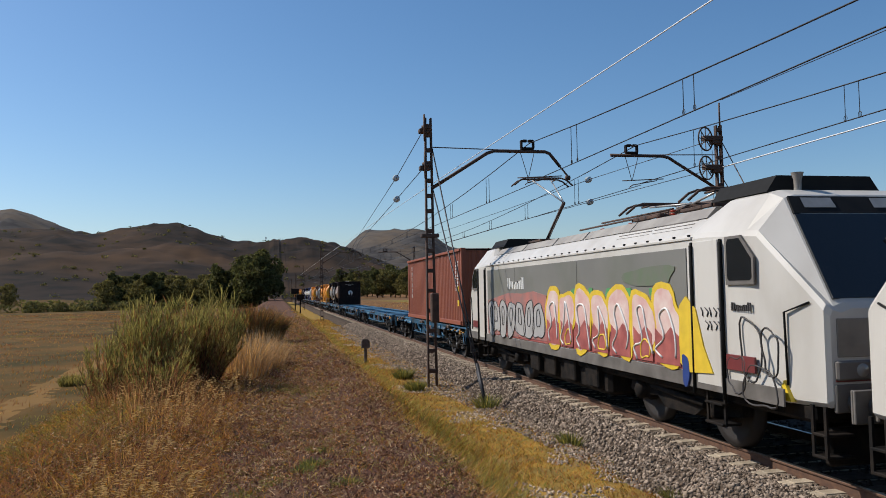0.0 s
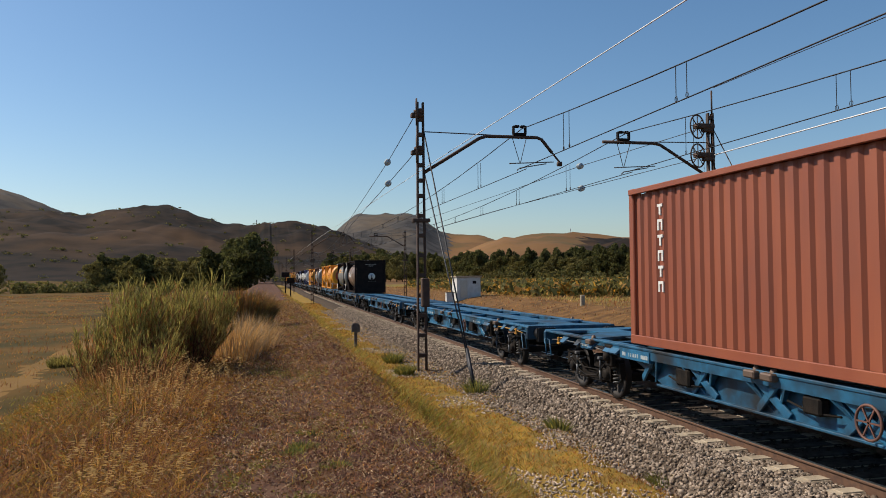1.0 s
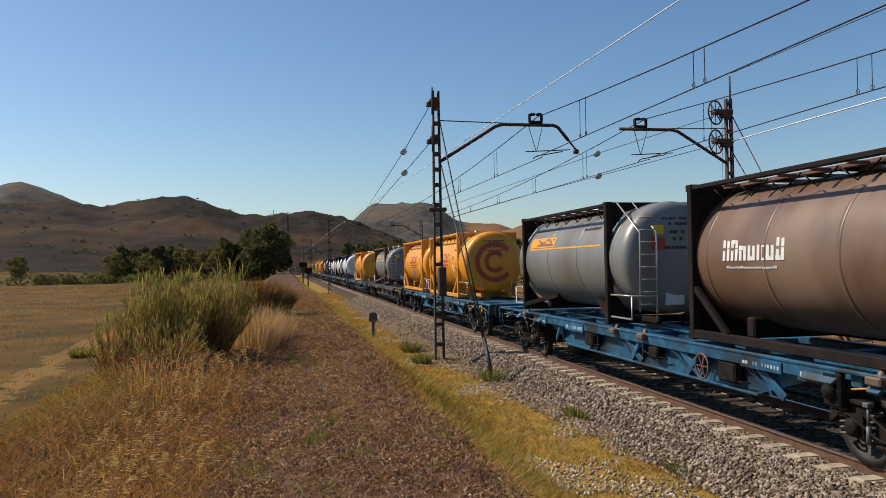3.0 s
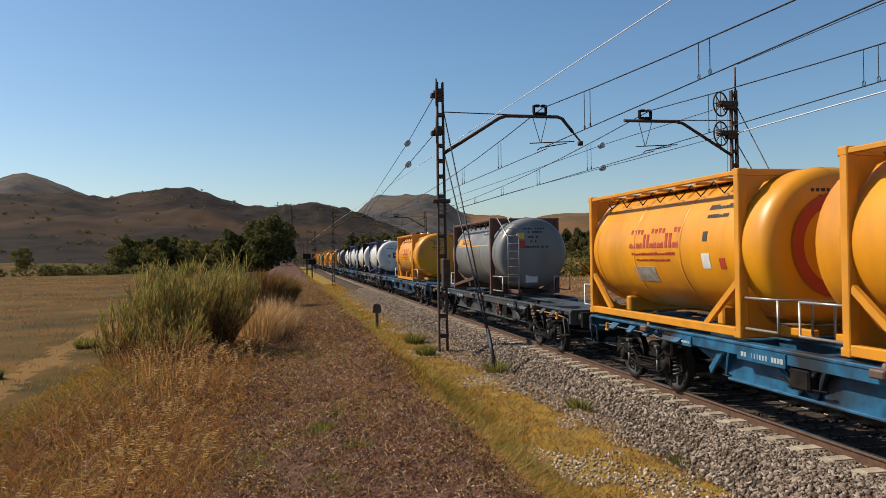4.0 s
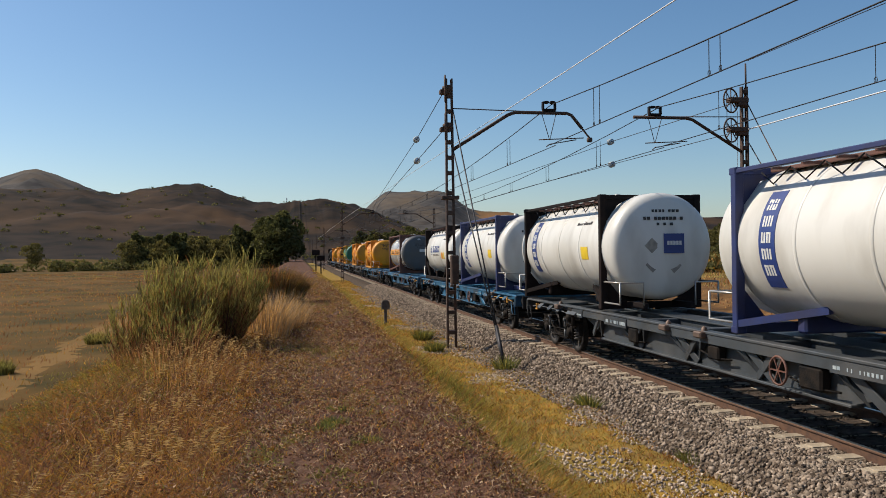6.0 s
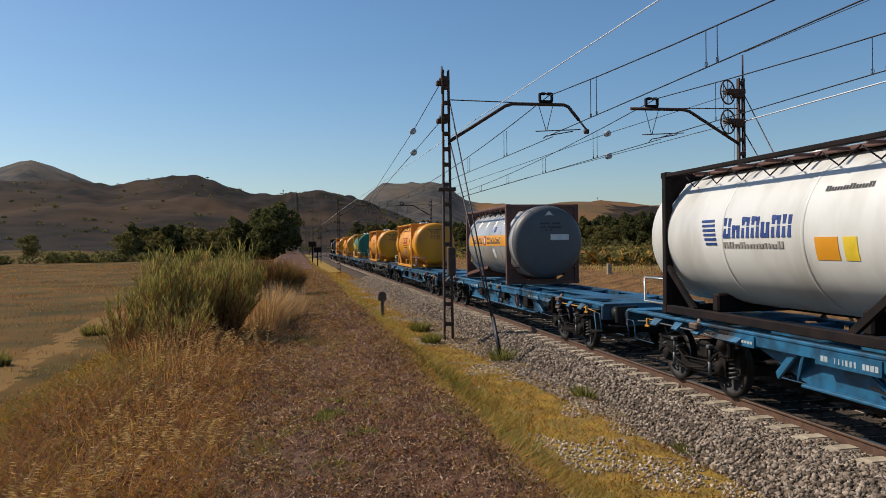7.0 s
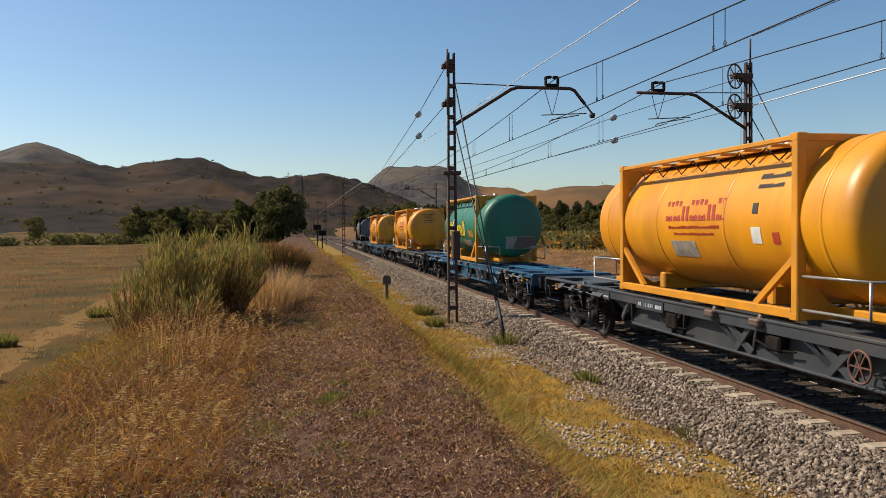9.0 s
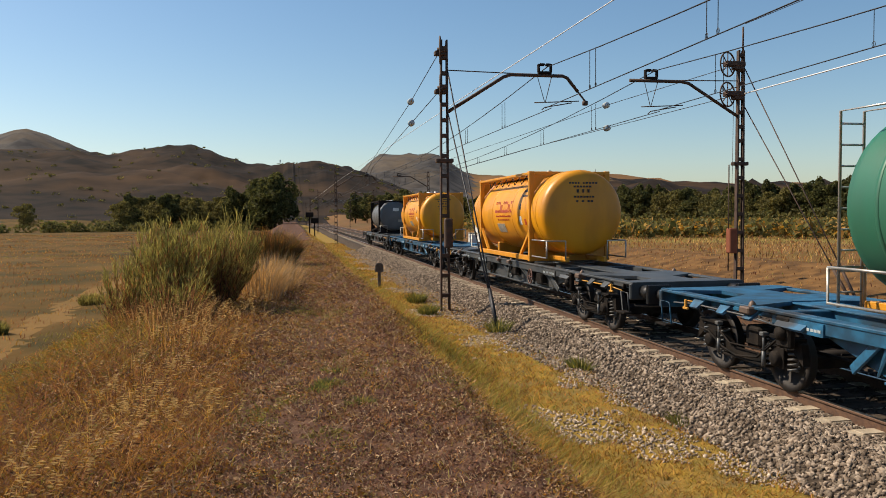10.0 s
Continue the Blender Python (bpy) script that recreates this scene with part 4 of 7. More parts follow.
def build_tank_container(label, tank, frame, over=0.25, radius=1.16, rails=False, end_plate=False, ribs=4, ladder=False, railing=True, back=0.42, name="tank_container"):
    """A 20-foot tank in an open end-frame: shell with dished ends, posts, rails, braces, walkway, pipes and railing. Front end at y = 0."""
    L, H = 6.058, 2.591
    zc = 0.22 + radius
    c = thing(name, label, "tank container", "containers on the train")
    r = radius
    y0, y1 = -over + 0.12, L + back - 0.12
    dish = [(0.0, 0.0), (0.02, 0.4 * r), (0.055, 0.68 * r), (0.095, 0.85 * r), (0.15, 0.935 * r), (0.23, 0.983 * r), (0.36, r)]
    prof = [(y0 + s, q) for s, q in dish] + [(y1 - s, q) for s, q in dish[::-1]]
    part("tank_shell", Shape().lathe(prof, (0, 0, zc), "y", 56), tank, c)
    for k in range(ribs):
        yk = y0 + 0.75 + k * (y1 - y0 - 1.5) / max(1, ribs - 1)
        part("shell_band", Shape().lathe([(-0.035, r + 0.001), (-0.03, r + 0.008), (0.03, r + 0.008), (0.035, r + 0.001)], (0, yk, zc), "y", 56), tank, c)
    for ye in (0.0, L):
        s = 1 if ye == 0 else -1
        ya, yb = min(ye, ye + s * 0.14), max(ye, ye + s * 0.14)
        for sx in (-1, 1):
            part("corner_post", Shape().box((min(sx * W2, sx * (W2 - 0.15)), ya, 0.1), (max(sx * W2, sx * (W2 - 0.15)), yb, H - 0.1), 0.012), frame, c)
            for z in (0.0, H - 0.118):
                part("corner_casting", Shape().box((min(sx * W2, sx * (W2 - 0.165)) - 0.002, ya - 0.003, z), (max(sx * W2, sx * (W2 - 0.165)) + 0.002, yb + 0.04, z + 0.118), 0.015), frame, c)
            # curved gusset between post and top rail
            part("gusset", Shape().plate([(sx * (W2 - 0.14), H - 0.11), (sx * (W2 - 0.75), H - 0.11), (sx * (W2 - 0.45), H - 0.22), (sx * (W2 - 0.14), H - 0.62)], ya + 0.03, yb - 0.03, "y"), frame, c)
            part("gusset", Shape().plate([(sx * (W2 - 0.14), 0.1), (sx * (W2 - 0.8), 0.1), (sx * (W2 - 0.5), 0.26), (sx * (W2 - 0.14), 0.7)], ya + 0.03, yb - 0.03, "y"), frame, c)
        part("end_rail", Shape().box((-W2 + 0.15, ya + 0.01, H - 0.12), (W2 - 0.15, yb - 0.01, H - 0.01), 0.012), frame, c)
        part("end_sill", Shape().box((-W2 + 0.15, ya + 0.01, 0.01), (W2 - 0.15, yb - 0.01, 0.16), 0.012), frame, c)
        if end_plate:
            hole = [(-0.98, 0.16), (0.98, 0.16), (W2 - 0.16, 0.55), (W2 - 0.16, H - 0.55), (0.95, H - 0.12), (-0.95, H - 0.12), (-W2 + 0.16, H - 0.55), (-W2 + 0.16, 0.55)]
            part("end_panel", Shape().plate(hole, ya + 0.04, ya + 0.06, "y"), frame, c)
    for sx in (-1, 1):
        x = sx * (W2 - 0.06)
        if rails:
            part("bottom_rail", Shape().box((x - 0.06, 0.14, 0.02), (x + 0.06, L - 0.14, 0.16), 0.012), frame, c)
            for ye, s in ((0.14, 1), (L - 0.14, -1)):
                part("brace", Shape().beam((x, ye, 0.85), (x, ye + s * 0.95, 0.14), 0.07, 0.10), frame, c)
        else:
            for ye, s in ((0.12, 1), (L - 0.12, -1)):
                part("brace", Shape().beam((x, ye, 0.16), (sx * 0.72, ye + s * 1.55, 0.46), 0.09, 0.11), frame, c)
        part("top_rail", Shape().box((x - 0.045, 0.14, H - 0.10), (x + 0.045, L - 0.14, H - 0.025), 0.012), frame, c)
    tread = M["rust_frame"] if frame not in (M["frame_yellow"],) else frame
    for sx in (-1, 1):
        part("walkway_rail", Shape().box((sx * 0.62 - 0.03, 0.2, H - 0.09), (sx * 0.62 + 0.03, L - 0.2, H - 0.03), 0.008), tread, c)
    for y in np.arange(0.3, L - 0.4, 0.72):
        part("walkway_bearer", Shape().box((-0.95, y, H - 0.10), (0.95, y + 0.05, H - 0.05), 0.008), tread, c)
    part("grating", Shape().box((-0.6, 0.25, H - 0.05), (-0.2, L - 0.25, H - 0.02), 0.006).box((0.2, 0.25, H - 0.05), (0.6, L - 0.25, H - 0.02), 0.006), M["galvanised"], c)
    ys = L * 0.5
    man = Shape().lathe([(0, 0.28), (0.12, 0.28), (0.15, 0.24), (0.17, 0)], (0, ys, zc + r - 0.02), "z", 20)
    part("manhole", man, M["galvanised"], c)
    part("valve", Shape().lathe([(0, 0.09), (0.16, 0.09), (0.18, 0)], (0.1, ys - 0.9, zc + r - 0.02), "z", 12), M["galvanised"], c)
    for k in range(7):
        ya = 0.4 + k * 0.75
        part("hanging_rope", Shape().tube([(-0.95, ya, H - 0.1), (-1.0, ya + 0.35, H - 0.32), (-0.95, ya + 0.72, H - 0.12)], 0.014, 4), M["rubber"], c)
    for s in (-1, 1):
        part("saddle", Shape().box((-0.85, 1.1 if s < 0 else L - 1.3, 0.10), (0.85, 1.3 if s < 0 else L - 1.1, 0.42), 0.03), frame, c)
    if railing:
        for yo, yf in ((-over - 0.03, 0.0), (L + back + 0.03, L)):
            for sx in (-1, 1):
                part("guard_rail", Shape().tube([(sx * (W2 - 0.08), yf, 0.62), (sx * (W2 - 0.08), yo, 0.62), (sx * 0.6, yo, 0.62), (sx * 0.6, yo, 0.12)], 0.022, 6)
                     .tube([(sx * (W2 - 0.08), yf, 0.16), (sx * (W2 - 0.08), yo, 0.16), (sx * (W2 - 0.08), yo, 0.62)], 0.022, 6), M["galvanised"], c)
                part("chassis_beam", Shape().box((sx * 0.55 - 0.06, min(yf, yo), 0.04), (sx * 0.55 + 0.06, max(yf, yo), 0.18), 0.012), frame, c)
    if ladder:
        ld = Shape()
        for x in (-0.94, -0.58):
            ld.tube([(x, -over + 0.02, 0.3), (x, -over - 0.02, 1.9), (x - 0.02, 0.05, H + 0.0)], 0.018, 6)
        for k in range(8):
            ld.tube([(-0.94, -over - 0.005, 0.45 + 0.25 * k), (-0.58, -over - 0.005, 0.45 + 0.25 * k)], 0.014, 5)
        part("ladder", ld, M["galvanised"], c)
    c["zc"], c["r"], c["y0"] = zc, r, y0
    return c


def end_mark(c, x0, x1, z0, z1, mat, deep=0.0, name="label_plate"):
    """A flat mark on the front dished end."""
    r, y0 = c["r"], c["y0"]
    zc = c["zc"]
    q = math.hypot((x0 + x1) / 2, (z0 + z1) / 2 - zc) / r
    y = y0 + 0.10 * q * q + 0.12 * max(0, q - 0.55)
    return part(name, Shape().box((x0, y - 0.02, z0), (x1, y + 0.05, z1)), mat, c)


def end_rows(c, rows, mat, w=0.6):
    """Small lettering on the front end, as rows of bars."""
    r, y0, zc = c["r"], c["y0"], c["zc"]
    sh = Shape()
    rnd = random.Random(3)
    for z, half, h in rows:
        x = -half
        while x < half:
            q = math.hypot(x, z - zc) / r
            y = y0 + 0.10 * q * q + 0.12 * max(0, q - 0.55)
            dw = rnd.uniform(0.04, 0.07)
            sh.box((x, y - 0.012, z), (x + dw, y + 0.03, z + h))
            x += dw + (0.03 if rnd.random() < 0.8 else 0.1)
    tagged(part("lettering", sh, mat, c), kind="stuff")


def side_bars(c, y0, y1, z0, z1, n, mat, name="lettering", seed=1, lift=None):
    bars = word_bars(y0, y1, z0, z1, n, -1.0, 0.004, seed)
    sh = curved(bars, c["r"], c["zc"]) if lift is None else curved(bars, c["r"], c["zc"], lift=lift)
    return tagged(part(name, sh, mat, c), kind="stuff")


def drop_marks(c, name):
    for k in ("zc", "r", "y0"):
        del c[k]


def yellow_tank(label, end_logo=False, long=True, back=1.65):
    c = build_tank_container(label, M["yellow"], M["frame_yellow"], 1.3 if long else 0.8, 1.18, rails=True, ribs=4, back=back)
    side_bars(c, 4.0, 1.9, 1.42, 1.78, 7, M["mark_red"], "wordmark", 4)
    side_bars(c, 3.9, 2.1, 1.28, 1.33, 16, M["mark_red"], seed=5)
    side_bars(c, 3.7, 2.3, 1.17, 1.21, 12, M["mark_red"], seed=6)
    side_bars(c, 1.2, 0.35, 2.02, 2.10, 9, M["mark_dark"], seed=7)
    side_bars(c, 1.15, 0.5, 1.88, 1.94, 7, M["mark_dark"], seed=8)
    part("faded_label", band(3.0, 3.9, 0.78, 1.06, c["r"], c["zc"]), M["faded_plate"], c)
    part("hazard_label", band(0.95, 1.2, 1.05, 1.3, c["r"], c["zc"]), M["mark_white"], c)
    part("hazard_label", band(0.5, 0.66, 1.05, 1.22, c["r"], c["zc"]), M["mark_red"], c)
    part("warning_sign", band(1.02, 1.16, 1.5, 1.66, c["r"], c["zc"]), M["mark_dark"], c)
    end_rows(c, ((2.18, 0.42, 0.05), (2.08, 0.30, 0.05), (1.94, 0.22, 0.09), (1.80, 0.30, 0.05), (1.68, 0.24, 0.05)), M["mark_dark"])
    if end_logo:
        sh = Shape()
        for ro, ri in ((0.78, 0.60), (0.42, 0.26)):
            n = 22
            for k in range(n):
                a0, a1 = 0.7 + k * 4.9 / n, 0.7 + (k + 1) * 4.9 / n
                pts = []
                for rr, a in ((ro, a0), (ro, a1), (ri, a1), (ri, a0)):
                    q = rr / c["r"]
                    pts.append((rr * math.cos(a), c["y0"] + 0.08 * q * q - 0.012, c["zc"] + rr * math.sin(a)))
                sh.add(pts, [(0, 1, 2, 3)])
        part("round_emblem", sh, M["mark_red"], c, "dark red ring-shaped emblem")
    drop_marks(c, 0)
    return c


def place(c, s):
    c.location = (TRACK_A, s, BASE)
    MOVING.append((c, s))
    return c


def build_red_container():
    """A 40-foot high-cube box with corrugated sides."""
    L, H = 12.192, 2.896
    c = thing("shipping_container", "rust-red corrugated steel shipping container on a blue wagon", "shipping container", "containers on the train")
    for sx in (-1, 1):
        x = sx * (W2 - 0.02)
        pts = []
        y = 0.16
        while y < L - 0.18:
            pts += [(x, y), (x, y + 0.11), (x - sx * 0.045, y + 0.16), (x - sx * 0.045, y + 0.24)]
            y += 0.29
        pts.append((x, L - 0.16))
        sh = Shape()
        n = len(pts)
        sh.add([(a, b, 0.17) for a, b in pts] + [(a, b, H - 0.12) for a, b in pts], [(k, k + 1, n + k + 1, n + k) for k in range(n - 1)])
        part("side_wall", sh, M["red_box"], c)
        part("bottom_rail", Shape().box((sx * W2 - 0.05, 0.1, 0.02), (sx * W2 + 0.0, L - 0.1, 0.18), 0.01), M["red_box"], c)
        part("top_rail", Shape().box((sx * W2 - 0.06, 0.1, H - 0.12), (sx * W2 + 0.0, L - 0.1, H - 0.02), 0.01), M["red_box"], c)
        for ye in (0, L):
            s = 1 if ye == 0 else -1
            part("corner_post", Shape().box((min(sx * W2, sx * (W2 - 0.16)), min(ye, ye + s * 0.18), 0.1), (max(sx * W2, sx * (W2 - 0.16)), max(ye, ye + s * 0.18), H - 0.1), 0.015), M["red_box"], c)
            for z in (0.0, H - 0.118):
                part("corner_casting", Shape().box((min(sx * W2, sx * (W2 - 0.17)) - 0.003, min(ye, ye + s * 0.19) - 0.003, z), (max(sx * W2, sx * (W2 - 0.17)) + 0.003, max(ye, ye + s * 0.19) + 0.003, z + 0.118), 0.012), M["red_box"], c)
    part("roof", Shape().box((-W2 + 0.05, 0.05, H - 0.05), (W2 - 0.05, L - 0.05, H - 0.025)), M["red_box"], c)
    part("floor", Shape().box((-W2 + 0.05, 0.05, 0.05), (W2 - 0.05, L - 0.05, 0.15)), M["running"], c)
    for ye in (0.06, L - 0.06):
        pts, x = [], -W2 + 0.15
        while x < W2 - 0.3:
            pts += [(x, ye), (x + 0.11, ye), (x + 0.16, ye + 0.04), (x + 0.24, ye + 0.04)]
            x += 0.29
        pts.append((W2 - 0.14, ye))
        n = len(pts)
        part("end_wall", Shape().add([(a, b, 0.15) for a, b in pts] + [(a, b, H - 0.1) for a, b in pts], [(k, k + 1, n + k + 1, n + k) for k in range(n - 1)]), M["red_box"], c)
    # vertical name in white blocks near the rear end, number rows near the front
    name = Shape()
    for k in range(6):
        z = H - 0.42 - 0.27 * k
        y = L - 1.2
        name.box((-W2 - 0.0, y - 0.09, z), (-W2 + 0.03, y + 0.09, z + 0.05))
        name.box((-W2 - 0.0, y - (0.03 if k % 2 == 0 else 0.09), z - 0.14), (-W2 + 0.03, y + (0.03 if k % 2 == 0 else -0.04), z))
        if k % 2:
            name.box((-W2 - 0.0, y + 0.04, z - 0.14), (-W2 + 0.03, y + 0.09, z))
    part("wordmark", name, M["mark_white"], c)
    num = Shape()
    for k in range(9):
        num.box((-W2 - 0.0, 0.95, H - 0.55 - 0.13 * k), (-W2 + 0.03, 1.02, H - 0.46 - 0.13 * k))
        num.box((-W2 - 0.0, 0.62, H - 0.55 - 0.13 * k), (-W2 + 0.03, 0.70, H - 0.46 - 0.13 * k))
    part("lettering", num, M["mark_white"], c)
    tri = Shape().plate([(0.45, 1.25), (0.75, 1.25), (0.60, 1.5)], -W2 - 0.004, -W2 + 0.02, "x").plate([(0.5, 0.72), (0.72, 0.72), (0.72, 0.95), (0.5, 0.95)], -W2 - 0.004, -W2 + 0.02, "x")
    part("warning_sign", tri, M["mark_yellow"], c)
    return c


def build_containers():
    place(build_red_container(), 29.6)

    c = build_tank_container("brown tank in a black steel frame with a closed end panel", M["brown_tank"], M["black_frame"], 0.0, 1.14, rails=True, end_plate=True, railing=False)
    side_bars(c, 5.1, 3.5, 1.30, 1.62, 7, M["mark_white"], "wordmark", 2)
    side_bars(c, 5.0, 3.7, 1.18, 1.22, 14, M["mark_white"], seed=3)
    side_bars(c, 1.3, 0.5, 2.0, 2.06, 8, M["mark_yellow"], seed=4)
    disc = Shape().lathe([(0.0, 0.0), (0.0, 0.27), (0.02, 0.27)], (0.12, 0.022, 1.30), "y", 28)
    part("round_emblem", disc, M["mark_white"], c, "white disc emblem")
    part("emblem_figure", Shape().plate([(0.02, 1.04), (0.22, 1.04), (0.18, 1.22), (0.15, 1.36), (0.18, 1.45), (0.13, 1.47), (0.10, 1.36), (0.08, 1.2)], 0.012, 0.021, "y"), M["black_frame"], c)
    bars = Shape()
    for x in np.arange(-0.4, 0.5, 0.075):
        bars.box((x, 0.028, 2.22), (x + 0.05, 0.042, 2.29))
    for x in np.arange(-0.10, 0.22, 0.075):
        bars.box((x, 0.028, 2.10), (x + 0.05, 0.042, 2.17))
    for x in np.arange(-0.18, 0.45, 0.05):
        bars.box((x, 0.028, 0.92), (x + 0.03, 0.042, 0.95))
    part("lettering", bars, M["faded_plate"], c)
    drop_marks(c, 0)
    place(c, 90.1)

    def swiss(label, frame, ladder, over, tank=M["grey_tank"]):
        c = build_tank_container(label, tank, frame, over, 1.17, rails=False, ladder=ladder, railing=True, back=0.9)
        part("orange_band", band(3.6, 5.6, 1.72, 1.98, c["r"], c["zc"]), M["band_orange"], c)
        side_bars(c, 5.0, 3.7, 1.76, 1.94, 8, M["mark_dark"], "wordmark", 5)
        part("orange_stripe", band(0.5, 5.6, 1.66, 1.70, c["r"], c["zc"]), M["band_orange"], c)
        side_bars(c, 1.9, 0.9, 2.05, 2.12, 9, M["mark_dark"], seed=6)
        end_rows(c, ((2.16, 0.36, 0.05), (2.05, 0.22, 0.05), (1.88, 0.2, 0.06), (1.74, 0.14, 0.06), (1.56, 0.44, 0.06)), M["mark_dark"])
        if ladder:
            end_mark(c, -0.58, -0.32, 1.55, 1.80, M["mark_red"])
            end_mark(c, -0.56, -0.34, 1.86, 2.05, M["mark_yellow"])
        end_mark(c, -0.3, 0.1, 0.42, 0.68, M["plaster"])
        drop_marks(c, 0)
        return c
    place(swiss("grey tank container with a ladder in a dark frame", M["black_frame"], True, 1.0), 99.6)
    place(yellow_tank("bright yellow tank container with ring emblem on its end", True, True, 0.9), 114.4)
    place(yellow_tank("yellow tank container in a yellow frame with hanging ropes", True, False, 0.5), 122.7)
    place(swiss("grey tank container with orange stripe, ladder and rusty frame", M["rust_frame"], True, 1.2), 137.75)
    place(yellow_tank("faded yellow tank container with brown stains on its end"), 155.0)

    def exsif(label, frame, blue_side, s):
        c = build_tank_container(label, M["white_tank"], frame, 0.85, 1.19, rails=False, railing=True, ribs=5, back=0.8)
        end_rows(c, ((2.15, 0.3, 0.06), (1.98, 0.5, 0.07), (1.86, 0.2, 0.06)), M["mark_dark"])
        end_mark(c, -0.05, 0.42, 1.25, 1.68, M["mark_blue"])
        sh = Shape()
        for x in np.arange(0.02, 0.36, 0.07):
            sh.box((x, c["y0"] - 0.03, 1.43), (x + 0.05, c["y0"] + 0.02, 1.52))
        part("wordmark", sh, M["mark_white"], c)
        for x, z in ((-0.32, 1.42), (-0.3, 1.0), (0.2, 0.98)):
            q = math.hypot(x, z - c["zc"]) / c["r"]
            y = c["y0"] + 0.10 * q * q + 0.06 * q
            part("hazard_diamond", Shape().plate([(x - 0.17, z), (x, z - 0.17), (x + 0.17, z), (x, z + 0.17)], y - 0.015, y + 0.05, "y"), M["faded_plate"], c)
        if blue_side:
            part("blue_panel", band(4.95, 5.35, 0.75, 2.15, c["r"], c["zc"], 14), M["mark_blue"], c)
            for k in range(5):
                side_bars(c, 5.28, 5.02, 1.88 - 0.24 * k, 2.04 - 0.24 * k, 2, M["mark_white"], "letter_block", 7 + k)
        part("hazard_label", band(0.9, 1.35, 1.12, 1.42, c["r"], c["zc"]), M["mark_yellow"], c)
        side_bars(c, 1.9, 0.9, 1.95, 2.02, 8, M["mark_dark"], seed=3)
        drop_marks(c, 0)
        return place(c, s)
    exsif("white tank container with blue square mark in a navy frame", M["navy_frame"], True, 173.1)
    exsif("white tank container with a square mark in a dark frame", M["black_frame"], True, 184.6)
    exsif("white tank container with tall blue panel in a blue frame", M["navy_frame"], True, 194.1)

    c = build_tank_container("white tank container with dark blue name in a black frame", M["white_tank"], M["black_frame"], 0.9, 1.18, rails=True, railing=True, ribs=4, back=0.9)
    side_bars(c, 4.0, 2.2, 1.36, 1.68, 7, M["mark_blue"], "wordmark", 9)
    side_bars(c, 4.0, 2.4, 1.20, 1.30, 10, M["faded_plate"], seed=10)
    wing = Shape()
    for k in range(6):
        wing.box((-1.004, 4.2 + 0.02 * k, 1.25 + 0.075 * k), (-0.996, 4.55 + 0.03 * k, 1.29 + 0.075 * k))
    part("wing_emblem", curved(wing, c["r"], c["zc"]), M["mark_blue"], c)
    part("orange_label", band(1.3, 1.75, 1.05, 1.35, c["r"], c["zc"]), M["band_orange"], c)
    part("orange_label", band(0.95, 1.2, 1.05, 1.35, c["r"], c["zc"]), M["mark_yellow"], c)
    side_bars(c, 1.7, 0.8, 1.95, 2.02, 8, M["mark_dark"], seed=3)
    end_rows(c, ((2.1, 0.4, 0.06), (1.95, 0.3, 0.06)), M["mark_dark"])
    for o in c.children:
        if o.name.startswith("wing_emblem"):
            o["kind"] = "stuff"
    drop_marks(c, 0)
    place(c, 203.3)

    c = build_tank_container("steel tank container with an orange band in a rusty frame", M["steel_tank"], M["rust_frame"], 0.85, 1.15, rails=False, railing=False, ribs=6, back=0.7)
    part("orange_band", band(0.25, 5.7, 1.25, 1.62, c["r"], c["zc"]), M["band_orange"], c)
    side_bars(c, 5.1, 3.55, 1.33, 1.54, 10, M["mark_dark"], "wordmark", 11)
    side_bars(c, 2.9, 1.0, 1.33, 1.54, 10, M["mark_dark"], "wordmark", 12)
    part("red_shield", band(3.05, 3.4, 1.28, 1.60, c["r"], c["zc"], lift=0.010), M["mark_red"], c)
    part("white_cross", band(3.18, 3.27, 1.34, 1.54, c["r"], c["zc"], lift=0.014), M["mark_white"], c)
    part("white_cross", band(3.12, 3.33, 1.41, 1.47, c["r"], c["zc"], lift=0.0145), M["mark_white"], c)
    part("blue_label", band(1.85, 2.1, 1.72, 1.90, c["r"], c["zc"]), M["mark_blue"], c)
    part("paper_label", band(1.9, 2.2, 0.85, 1.15, c["r"], c["zc"]), M["mark_white"], c)
    q = c["y0"]
    part("hazard_triangle", Shape().plate([(-0.28, 2.06), (0.28, 2.06), (0.0, 2.34)], q + 0.06, q + 0.16, "y"), M["mark_white"], c)
    end_mark(c, 0.02, 0.62, 1.42, 1.60, M["mark_white"])
    end_mark(c, 0.20, 0.60, 1.43, 1.59, M["mark_yellow"])
    end_rows(c, ((1.92, 0.3, 0.05), (1.80, 0.3, 0.05), (1.72, 0.15, 0.04)), M["mark_dark"])
    # added dark skin on the front dish: its shade and dull reflection as colour
    yq, rr = c["y0"], c["r"]
    part("end_cap", Shape().lathe([(yq - 0.006 + s, q) for s, q in ((0.0, 0.0), (0.02, 0.4 * rr), (0.055, 0.683 * rr), (0.095, 0.855 * rr), (0.15, 0.94 * rr), (0.23, 0.988 * rr), (0.34, 1.004 * rr))], (0, 0, c["zc"]), "y", 56), M["slate"], c, "steel tank end, coloured dark to stand for shade and reflection")
    part("end_guard", Shape().tube([(-W2 + 0.1, -0.02, 0.55), (W2 - 0.1, -0.02, 0.55)], 0.03, 6), M["rust_frame"], c)
    drop_marks(c, 0)
    place(c, 220.3)

    place(yellow_tank("yellow tank container with black numbers on its end"), 241.4)
    place(yellow_tank("clean yellow tank container with a railing on its end"), 261.4)

